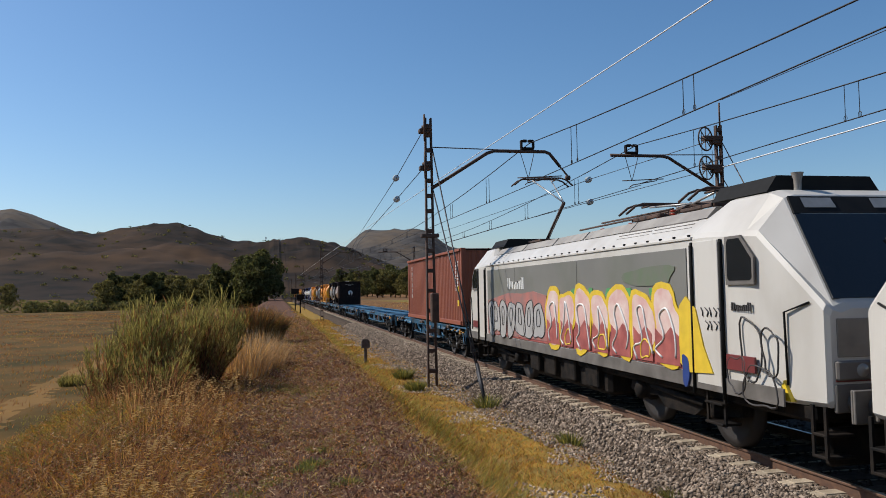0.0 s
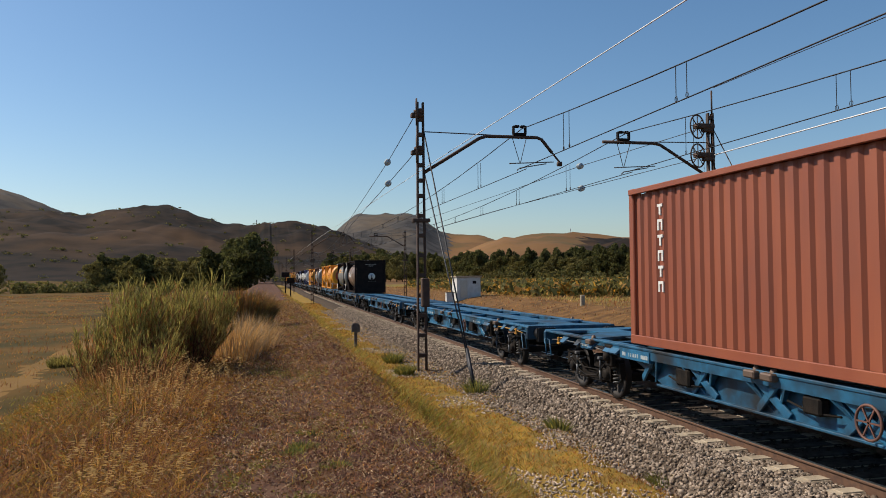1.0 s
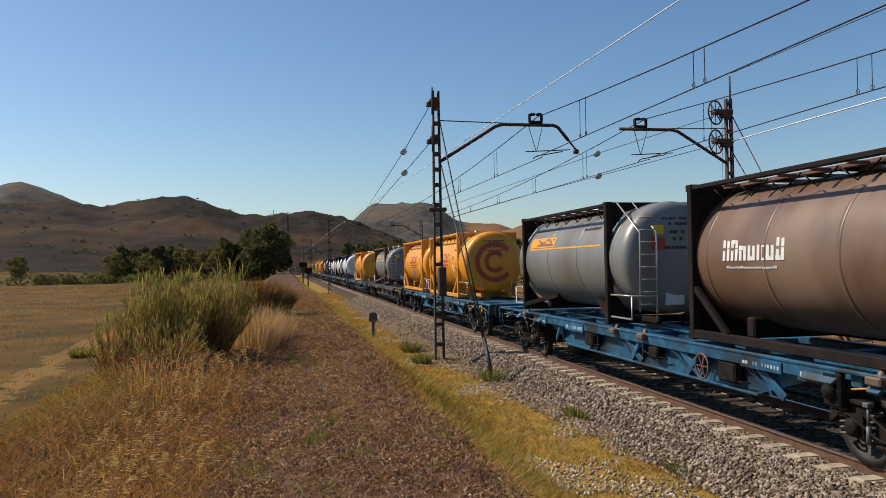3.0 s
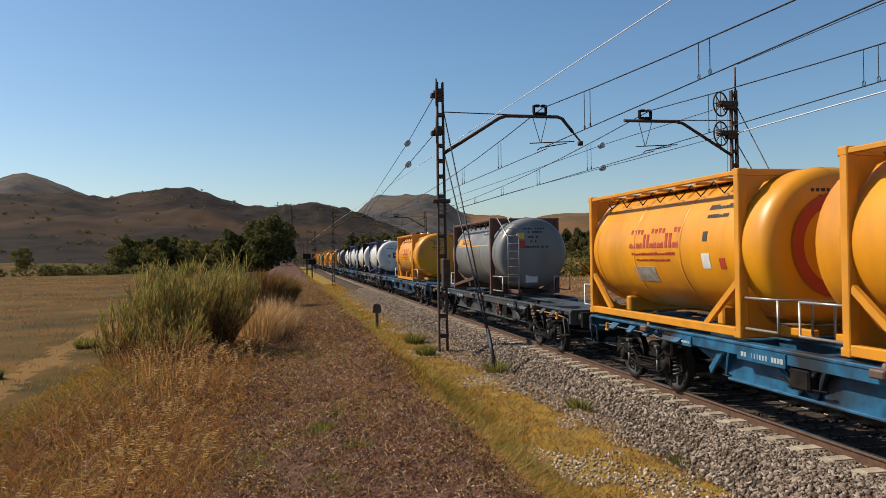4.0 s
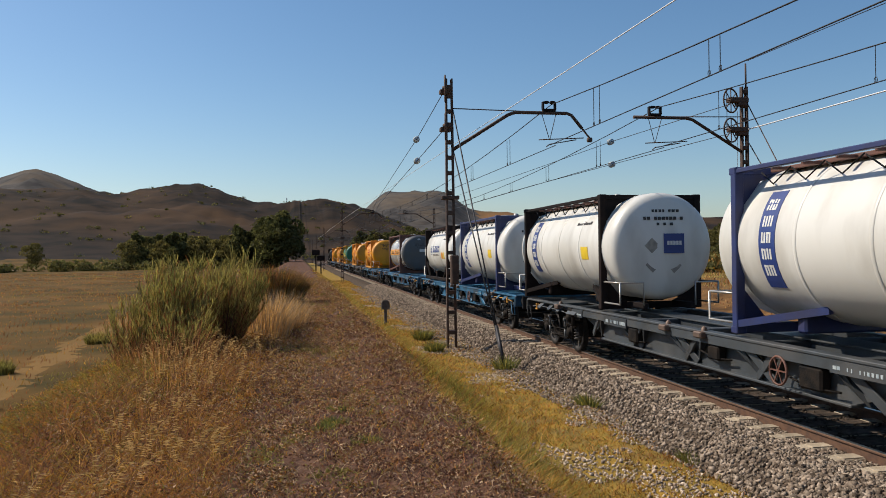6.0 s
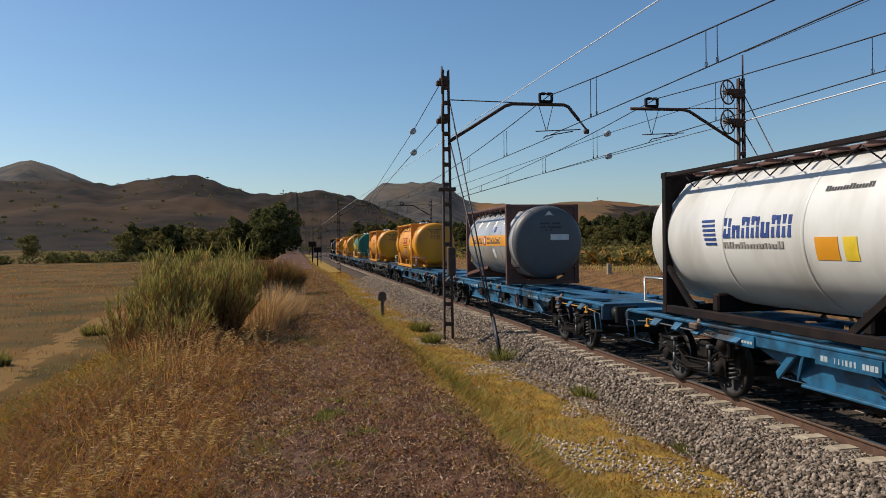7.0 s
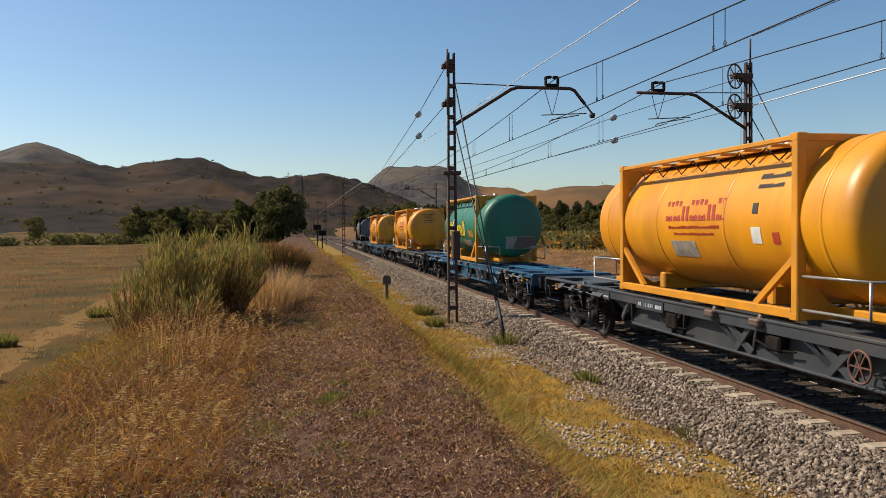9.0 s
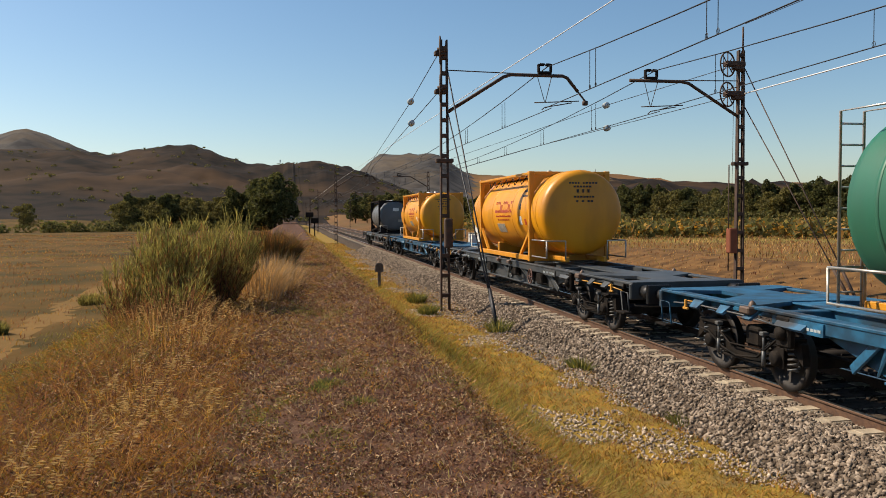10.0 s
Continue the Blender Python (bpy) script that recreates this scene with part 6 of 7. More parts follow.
    part("warning_sign", Shape().plate([(0.85, 1.0), (1.15, 1.0), (1.0, 1.26)], -1.43, -1.33, "x"), M["mark_yellow"], loco)


lead = build_loco("white electric locomotive leading the train")
on_train(lead, -9.62)
second = build_loco("white and grey electric locomotive covered in graffiti")
spray(second)
on_train(second, 9.36)


# ------------------------------------------------------------------ plants and stones
RNG = np.random.default_rng(7)


def blades(name, x, y, h, w, lean, mats, label, category, index=None, wind=(0.25, 0.0), z=None):
    """Grass blades: three-sided strips that bend over, one island each."""
    n = len(x)
    z = ground_height(x, y) if z is None else z
    a = RNG.uniform(0, 2 * np.pi, n)
    dx, dy = np.cos(a), np.sin(a)
    la = RNG.uniform(0, 2 * np.pi, n)
    lx, ly = lean * np.cos(la) + wind[0] * h * 0.5, lean * np.sin(la) + wind[1] * h
    base = np.stack([x, y, z - 0.02], -1)
    side = np.stack([dx, dy, np.zeros(n)], -1) * (w / 2)[:, None]
    mid = base + np.stack([lx * 0.3, ly * 0.3, h * 0.55], -1)
    tip = base + np.stack([lx, ly, h], -1)
    v = np.stack([base - side, base + side, mid + side * 0.8, mid - side * 0.8, tip], 1).reshape(-1, 3)
    o = (np.arange(n) * 5)[:, None]
    f = np.stack([np.concatenate([o, o + 1, o + 2], 1), np.concatenate([o, o + 2, o + 3], 1), np.concatenate([o + 3, o + 2, o + 4], 1)], 1).reshape(-1, 3)
    idx = None if index is None else np.repeat(index, 3)
    return bulk(name, v, f, [M[m] for m in mats], label, category, idx)


def clumped(n, x0, x1, y0, y1, power, clump=0.0):
    """Points whose density falls with distance, gathered in tufts."""
    u = RNG.uniform(0, 1, n)
    y = y0 * (y1 / y0) ** (u ** power)
    x = RNG.uniform(x0, x1, n)
    if clump:
        k = max(1, n // 9)
        c = RNG.integers(0, k, n)
        x, y = x[c] + RNG.normal(0, clump, n) * (1 + y[c] * 0.02), y[c] + RNG.normal(0, clump, n) * (1 + y[c] * 0.02)
    return x, y


LITTER = ("litter_plum", "litter_brown", "litter_pale", "litter_gold", "litter_green")


def litter(name, cx, cy, radius, height, each, length, width, pick, label, category):
    """Low cushions of curled dead leaves and broken stems: small bent slips gathered round tuft centres."""
    k = len(cx)
    own = np.repeat(np.arange(k), each)
    n = len(own)
    r = np.sqrt(RNG.uniform(0, 1, n))
    a = RNG.uniform(0, 2 * np.pi, n)
    x, y = cx[own] + radius[own] * r * np.cos(a), cy[own] + radius[own] * r * np.sin(a)
    z = ground_height(x, y) + height[own] * (1 - r ** 2) * RNG.uniform(0.15, 1.1, n) + 0.004
    d = RNG.normal(0, 1, (n, 3)) * np.array([1.0, 1.0, 0.75])
    d /= np.linalg.norm(d, axis=1)[:, None]
    e = RNG.normal(0, 1, (n, 3))
    e -= d * (d * e).sum(1)[:, None]
    e /= np.linalg.norm(e, axis=1)[:, None]
    far = 1 + 0.05 * np.hypot(x, y)
    d *= (length * RNG.uniform(0.4, 1.3, n) * far)[:, None]
    e *= (width * RNG.uniform(0.5, 1.3, n) * far)[:, None]
    p = np.stack([x, y, z], -1)
    bend = np.cross(d, e)
    bend *= (0.35 * np.linalg.norm(d, axis=1) / (np.linalg.norm(bend, axis=1) + 1e-9))[:, None]
    v = np.stack([p - d, p + e + bend, p + d, p - e + bend], 1).reshape(-1, 3)
    f = np.arange(4 * n).reshape(-1, 4)
    return bulk(name, v, f, [M[m] for m in LITTER], label, category, pick(own, x, y))


def choose(n, p):
    return RNG.choice(len(p), n, p=p)


def build_grass():
    # cushions of dead weeds on the path, broken by bare plum-brown strips
    cx, cy = clumped(5600, -2.6, 1.85, 2.6, 48, 1.0)
    bare = wobble(cx, cy * 0.35, 0.55, 61) + 0.9 * np.exp(-((cx - 1.25) / 0.35) ** 2)
    size = RNG.uniform(0.05, 0.15, len(cx)) * (1 + cy * 0.035)
    tall = size * RNG.uniform(0.35, 1.0, len(cx)) * np.where(bare > 0.45, 0.35, 1.0)
    tone = wobble(cx, cy, 0.9, 62)

    def path_pick(own, x, y):
        n = len(own)
        out = np.where(bare[own] > 0.45, choose(n, (0.44, 0.28, 0.26, 0.02, 0.0)), choose(n, (0.18, 0.34, 0.26, 0.13, 0.09)))
        return np.where((tone[own] > 0.55) & (RNG.uniform(0, 1, n) < 0.5), 4, out)
    litter("path_litter", cx, cy, size, tall, 42, 0.0150, 0.0046, path_pick, "curled brown dead weeds covering the trodden path", "dead weeds")
    # stubble on the path
    x, y = clumped(52000, -2.6, 1.85, 2.6, 60, 1.0, 0.05)
    d = np.hypot(x, y)
    h = RNG.uniform(0.03, 0.11, len(x)) * (0.8 + d * 0.02)
    idx = RNG.choice(4, len(x), p=(0.48, 0.16, 0.16, 0.20))
    blades("path_stubble", x, y, h, 0.0030 + 0.0007 * d, h * 1.4, ("grass_dry", "grass_gold", "grass_green", "stem_pale"), "short dry brown stubble covering the trodden path", "dry grass", idx, wind=(0, 0))
    # straws lying on the path
    x, y = clumped(9000, -2.2, 1.8, 2.6, 30, 1.0)
    n = len(x)
    blades("fallen_straw", x, y, RNG.uniform(0.02, 0.06, n), 0.003 + 0.0007 * y, RNG.uniform(0.1, 0.28, n), ("stem_pale", "grass_dry"), "pale broken straws scattered on the path", "straw", RNG.integers(0, 2, n), wind=(0, 0))
    # dead stems and leaves on the shoulder and slope left of the path
    cx, cy = clumped(4300, -6.2, -0.6, 2.8, 26, 0.95)
    size = RNG.uniform(0.07, 0.20, len(cx)) * (1 + cy * 0.025)
    tall = size * RNG.uniform(0.5, 1.5, len(cx))
    side = np.clip((-1.6 - cx) / 1.2 + 0.5 * wobble(cx, cy, 1.1, 21), 0, 1)

    def bank_pick(own, x, y):
        n = len(own)
        return np.where(RNG.uniform(0, 1, n) < side[own], choose(n, (0.02, 0.14, 0.06, 0.34, 0.44)), choose(n, (0.16, 0.30, 0.06, 0.42, 0.06)))
    litter("bank_litter", cx, cy, size, tall, 36, 0.024, 0.0036, bank_pick, "tangled golden and olive dead stems on the bank", "dead weeds")
    x, y = clumped(80000, -6.5, -0.6, 2.8, 26, 0.9, 0.07)
    d = np.hypot(x, y)
    h = RNG.uniform(0.05, 0.26, len(x)) * (0.65 + 0.45 * np.exp(-((x + 2.2) / 1.3) ** 2)) * (1 + 0.45 * wobble(x, y, 0.7, 23))
    green = (wobble(x, y, 1.3, 21) > 0.1) & (x < -1.8) | (x < -3.1)
    idx = np.where(green, RNG.choice(4, len(x), p=(0.20, 0.32, 0.46, 0.02)), RNG.choice(4, len(x), p=(0.52, 0.36, 0.08, 0.04)))
    blades("bank_grass", x, y, h, 0.0028 + 0.0006 * d, h * 1.2, ("grass_dry", "grass_gold", "grass_green", "stem_pale"), "golden and green dry grass on the bank", "grass", idx, wind=(0.1, 0))
    # verge between path and ballast
    x, y = clumped(70000, 1.7, 5.5, 3.8, 90, 1.0, 0.12)
    keep = ~((wobble(x, y, 0.9, 31) > 0.42) & (x > 3.5))
    x, y = x[keep], y[keep]
    d = np.hypot(x, y)
    strip = np.exp(-((x - 2.9 - 0.3 * wobble(x * 0, y, 3, 32)) / 0.7) ** 2)
    h = RNG.uniform(0.03, 0.12, len(x)) + strip * RNG.uniform(0.03, 0.30, len(x))
    g = np.clip(0.25 + 0.5 * strip, 0, 0.8)
    idx = np.where(RNG.uniform(0, 1, len(x)) < g, 2, RNG.choice(2, len(x), p=(0.2, 0.8)))
    blades("verge_grass", x, y, h * 0.85, 0.0045 + 0.0008 * d, h * 1.0, ("grass_dry", "grass_gold", "grass_green"), "yellow moss and greenish grass along the ballast", "grass", idx, wind=(0.05, 0))
    # meadow tufts
    x, y = clumped(110000, -110, -5.0, 6, 190, 0.9, 0.35)
    d = np.hypot(x, y)
    h = RNG.uniform(0.04, 0.16, len(x)) * (1 + 0.6 * wobble(x, y, 4.0, 42))
    idx = np.where(wobble(x, y, 6.0, 41) + 0.4 * wobble(x, y, 18.0, 43) > 0.55, 2, RNG.choice(2, len(x), p=(0.65, 0.35)))
    blades("meadow_grass", x, y, h, 0.008 + 0.0007 * d, h * 0.5, ("grass_dry", "grass_gold", "grass_green"), "stubble and low tufts on the wide meadow", "grass", idx)
    # straw fringe on the far bank
    x = RNG.uniform(16, 60, 36000)
    y = RNG.uniform(22, 150, 36000)
    h = RNG.uniform(0.1, 0.45, 36000) * np.where(x > 22, 0.7, 0.4)
    blades("field_straw", x, y, h, np.full(36000, 0.045), h * 0.5, ("straw_tall", "grass_dry", "grass_green"), "pale straw and dry weeds on the far bank", "dry grass", RNG.choice(3, 36000, p=(0.35, 0.55, 0.10)))


def build_shrub(name, cx, cy, rx, ry, height, n, mats, probs, label, category, thin=0.005, wind=0.35, spread=0.36):
    """A fan of thin stalks rising from one root stock."""
    r = np.sqrt(RNG.uniform(0, 1, n))
    a = RNG.uniform(0, 2 * np.pi, n)
    x, y = cx + rx * r * np.cos(a), cy + ry * r * np.sin(a)
    h = height * (0.55 + 0.5 * RNG.uniform(0, 1, n)) * (1.0 - 0.45 * r ** 2) * (1 + 0.15 * wobble(x, y, 0.5, 5))
    z = ground_height(x, y)
    base = np.stack([x, y, z], -1)
    out = np.stack([np.cos(a), np.sin(a), 0 * a], -1) * (r * h * spread)[:, None]
    out[:, 0] += wind * h * 0.35
    out += RNG.normal(0, 0.17, (n, 3)) * h[:, None]
    out[:, 2] = 0
    w = RNG.uniform(0.6, 1.3, n) * thin
    sa = RNG.uniform(0, 2 * np.pi, n)
    side = np.stack([np.cos(sa), np.sin(sa), 0 * sa], -1) * w[:, None]
    mid = base + out * 0.35 + np.stack([0 * h, 0 * h, h * 0.6], -1)
    tip = base + out + np.stack([0 * h, 0 * h, h], -1)
    pick = RNG.choice(len(mats), n, p=probs)
    bush = thing(name, label, category)
    quad = np.stack([base - side, base + side, mid + side, mid - side, tip], 1)
    for k, m in enumerate(mats):
        q = quad[pick == k].reshape(-1, 3)
        o = (np.arange(len(q) // 5) * 5)[:, None]
        f = np.stack([np.concatenate([o, o + 1, o + 2], 1), np.concatenate([o, o + 2, o + 3], 1), np.concatenate([o + 3, o + 2, o + 4], 1)], 1).reshape(-1, 3)
        ob = bulk(("stalk_mass", "dry_stalk_mass", "dead_stalk_mass")[k], q, f, [M[m]], "", "")
        ob.parent = bush
    return bush


def build_broom(cx, cy, spread, height, stems, twigs, label):
    """A broom bush: woody stems fan out from the root, each with sprays of fine upright green twigs."""
    bush = thing("broom_bush", label, "bush")
    root = np.array([cx, cy, float(ground_height(cx, cy))])
    wood = Shape()
    v, pick = [], []
    for k in range(stems):
        a, out = RNG.uniform(0, 2 * np.pi), spread * math.sqrt(RNG.uniform(0.02, 1))
        h = height * RNG.uniform(0.55, 1.0) * (1 - 0.30 * (out / spread) ** 2)
        foot = root + np.array([math.cos(a), math.sin(a), 0]) * out * 0.35
        foot[2] = float(ground_height(foot[0], foot[1])) - 0.03
        top = root + np.array([math.cos(a) * out + 0.10 * h, math.sin(a) * out, 0])
        top[2] = foot[2] + h
        mid = foot * 0.55 + top * 0.45
        mid[2] = foot[2] + 0.52 * h
        wood.tube([foot, mid, top], [0.008, 0.005, 0.002], 3, caps=False)
        u = RNG.uniform(0.18, 1.0, (twigs, 1))
        p = np.where(u < 0.5, foot + (mid - foot) * u * 2, mid + (top - mid) * (u * 2 - 1)) + RNG.normal(0, 0.012, (twigs, 3))
        d = (top - foot) / h * 0.45 + RNG.normal(0, 0.34, (twigs, 3)) + np.array([0.06, 0, 0.55])
        d /= np.linalg.norm(d, axis=1)[:, None]
        d *= (h * RNG.uniform(0.06, 0.22, (twigs, 1)))
        w = RNG.normal(0, 1, (twigs, 3)) * np.array([1, 1, 0.1])
        w /= np.linalg.norm(w, axis=1)[:, None]
        w *= RNG.uniform(0.0013, 0.0026, (twigs, 1))
        v.append(np.stack([p - w, p + w, p + d * 0.6 + w * 0.9 + np.array([0.01, 0, 0]), p + d], 1))
        pick.append(np.where(RNG.uniform(0, 1, twigs) < 0.05 + 0.95 * u[:, 0], 0, 1))
    v, pick = np.concatenate(v), np.concatenate(pick)
    part("wood", wood, M["bark"], bush)
    for k, (nm, m) in enumerate((("green_sprays", "broom"), ("dry_sprays", "grass_dry"))):
        q = v[pick == k].reshape(-1, 3)
        ob = bulk(nm, q, np.arange(len(q)).reshape(-1, 4), [M[m]], "", "")
        ob.parent = bush
    return bush


def build_oats():
    """Bending oat stalks with pale spikelets that stand off to one side."""
    v, f, idx = [], [], []
    for k in range(240):
        if k % 3:
            y = RNG.choice((4.2, 5.4, 6.6, 7.3, 8.8, 10.2, 11.5)) + RNG.normal(0, 0.35)
            x = -1.35 + 0.35 * math.sin(y * 2.1) + RNG.normal(0, 0.30)
        else:
            x, y = -1.55 + RNG.normal(0, 0.55), RNG.normal(13.2, 0.8)
        z = float(ground_height(x, y))
        h = RNG.uniform(0.22, 0.50) + (0.30 * RNG.uniform(0, 1) if y > 11.5 else 0)
        wx, wy = RNG.uniform(-0.15, 0.50), RNG.uniform(-0.35, 0.35)
        bow = RNG.uniform(0.05, 0.35)

        def at(u):
            return Vector((x + wx * u * u * h, y + wy * u * u * h, z + h * (u - bow * u ** 3)))
        pts = [at(u) for u in np.linspace(0, 1, 7)]
        wide = 0.0016 + 0.00010 * y
        for a, b in zip(pts[:-1], pts[1:]):
            o = len(v)
            v += [a + Vector((-wide, 0, 0)), a + Vector((wide, 0, 0)), b]
            f.append((o, o + 1, o + 2))
            idx.append(0)
        m = int(RNG.integers(5, 11))
        for q in range(m):
            p = at(0.50 + 0.50 * q / m + RNG.uniform(-0.02, 0.02))
            sgn = 1 if RNG.uniform(0, 1) < 0.8 else -1
            d = Vector((sgn * RNG.uniform(0.028, 0.055), RNG.uniform(-0.015, 0.015), RNG.uniform(-0.012, 0.010)))
            t = RNG.uniform(0.0026, 0.0042) + 0.00015 * y
            o = len(v)
            v += [p, p + d * 0.5 + Vector((0, 0, t)), p + d, p, p + d, p + d * 0.5 - Vector((0, 0.002, t))]
            f += [(o, o + 1, o + 2), (o + 3, o + 4, o + 5)]
            idx += [1, 1]
    bulk("wild_oats", np.array([tuple(p) for p in v]), np.array(f), [M["straw_tall"], M["ear"]], "wild oats with pale shining spikelets on the bank", "wild oats", idx)


def pebbles(name, x, y, z, s, label, mat="stone"):
    """Crushed stones: sharp, uneven eight-sided lumps, each its own island."""
    n = len(x)
    axes = np.array([(1, 0, 0), (-1, 0, 0), (0, 1, 0), (0, -1, 0), (0, 0, 1), (0, 0, -1)], float)
    v = axes[None] * RNG.uniform(0.6, 1.35, (n, 1, 3)) + RNG.normal(0, 0.25, (n, 6, 3))
    q = RNG.normal(0, 1, (n, 4))
    q /= np.linalg.norm(q, axis=1)[:, None]
    w_, a, b, c = q.T
    R = np.stack([np.stack([1 - 2 * (b * b + c * c), 2 * (a * b - c * w_), 2 * (a * c + b * w_)], -1),
                  np.stack([2 * (a * b + c * w_), 1 - 2 * (a * a + c * c), 2 * (b * c - a * w_)], -1),
                  np.stack([2 * (a * c - b * w_), 2 * (b * c + a * w_), 1 - 2 * (a * a + b * b)], -1)], 1)
    v = np.einsum("nij,nkj->nki", R, v) * s[:, None, None] + np.stack([x, y, z], -1)[:, None]
    faces = np.array([(0, 2, 4), (2, 1, 4), (1, 3, 4), (3, 0, 4), (2, 0, 5), (1, 2, 5), (3, 1, 5), (0, 3, 5)])
    f = (faces[None] + (np.arange(n) * 6)[:, None, None]).reshape(-1, 3)
    return bulk(name, v.reshape(-1, 3), f, [M[mat]], label, "ballast")


def bed_height(x):
    return np.interp(x - TRACK_A, [-2.75, -1.9, -1.5, 1.5, 1.9, 2.2], [-0.78, -0.22, -0.17, -0.17, -0.22, -0.78])


def build_stones():
    n = 36000
    y = 4.5 * (70 / 4.5) ** (RNG.uniform(0, 1, n) ** 0.85)
    toe = np.interp(y, [5, 10, 14, 20, 27, 60], [5.75, 5.5, 5.1, 4.85, 4.6, 4.6])
    x = toe - 0.15 + (6.98 - toe + 0.15) * RNG.uniform(0, 1, n) ** 0.85
    z = np.maximum(bed_height(x), ground_height(x, y))
    s = RNG.uniform(0.020, 0.040, n) * (1 + y * 0.010)
    on_sleeper = (np.abs(((y - 3.0 + 0.3) % 0.6) - 0.3) < 0.14) & (x > 6.58)
    z = np.where(on_sleeper, z - 0.06, z)
    pebbles("ballast_stones", x, y, z + 0.005, s, "grey-brown crushed ballast stones heaped beside the rail")
    # stones inside the track, coloured dark for the shade under the train
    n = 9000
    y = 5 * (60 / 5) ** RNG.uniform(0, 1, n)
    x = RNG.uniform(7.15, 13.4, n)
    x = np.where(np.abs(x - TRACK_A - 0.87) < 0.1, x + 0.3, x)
    pebbles("ballast_stones", x, y, np.maximum(bed_height(x), bed_height(x - (TRACK_B - TRACK_A))) + 0.0, RNG.uniform(0.025, 0.045, n) * (1 + y * 0.012), "ballast stones between the rails, shade of the train put into their colour", "shade_stone")
    n = 16000
    y = 5 * (60 / 5) ** RNG.uniform(0, 1, n)
    x = RNG.uniform(3.3, 5.7, n)
    keep = wobble(x, y, 0.9, 31) + 0.30 * (x - 4.6) > 0.10
    x, y = x[keep], y[keep]
    pebbles("scattered_gravel", x, y, ground_height(x, y) + 0.008, RNG.uniform(0.012, 0.028, len(x)) * (1 + y * 0.012), "pale stones scattered over the mossy verge", "pale_stone")


def leaf_cloud(centres, radii, n, size, seed):
    """Small leaf clumps spread through several uneven lobes."""
    rng = np.random.default_rng(seed)
    k = rng.integers(0, len(centres), n)
    d = rng.normal(0, 1, (n, 3))
    d /= np.linalg.norm(d, axis=1)[:, None]
    p = np.array(centres)[k] + d * np.array(radii)[k] * (0.55 + 0.5 * rng.uniform(0, 1, (n, 1)) ** 0.6)
    a, b = rng.normal(0, 1, (n, 3)), rng.normal(0, 1, (n, 3))
    a /= np.linalg.norm(a, axis=1)[:, None]
    b -= a * (a * b).sum(1)[:, None]
    b /= np.linalg.norm(b, axis=1)[:, None]
    s = (size * rng.uniform(0.5, 1.4, n))[:, None]
    v = np.stack([p - a * s, p + b * s * 0.55, p + a * s, p - b * s * 0.55], 1).reshape(-1, 3)
    f = np.arange(4 * n).reshape(-1, 4)
    return v, f


def build_tree(height, slim, seed, mat, label, group):
    rng = random.Random(seed)
    t = thing("tree", label, "tree", group)
    trunk = Shape().tube([(0, 0, -0.3), (0.05, 0.0, height * 0.3), (0.0, 0.1, height * 0.62), (0.1, 0.05, height * 0.9)], [0.022 * height, 0.017 * height, 0.010 * height, 0.003 * height], 8)
    part("trunk", trunk, M["bark"], t)
    centres, radii = [], []
    for k in range(9):
        z = height * (0.22 + 0.70 * k / 8)
        w = slim * height * (0.55 + 0.55 * math.sin(math.pi * min(1, 0.15 + k / 9.5)))
        a = rng.uniform(0, 6.28)
        c = (w * 0.6 * math.cos(a), w * 0.6 * math.sin(a), z)
        centres.append(c)
        radii.append((w * rng.uniform(0.6, 0.95), w * rng.uniform(0.6, 0.95), height * rng.uniform(0.10, 0.16)))
        if k % 2 == 0 and k < 8:
            part("limb", Shape().tube([(0, 0, z * 0.75), (c[0] * 0.6, c[1] * 0.6, z * 0.9), c], [0.010 * height, 0.006 * height, 0.002 * height], 6), M["bark"], t)
    v, f = leaf_cloud(centres, radii, 2600, height * 0.034, seed)
    me = bpy.data.meshes.new("crown")
    me.from_pydata(v.tolist(), [], f.tolist())
    me.materials.append(M[mat])
    part("crown", me, M[mat], t)
    return t


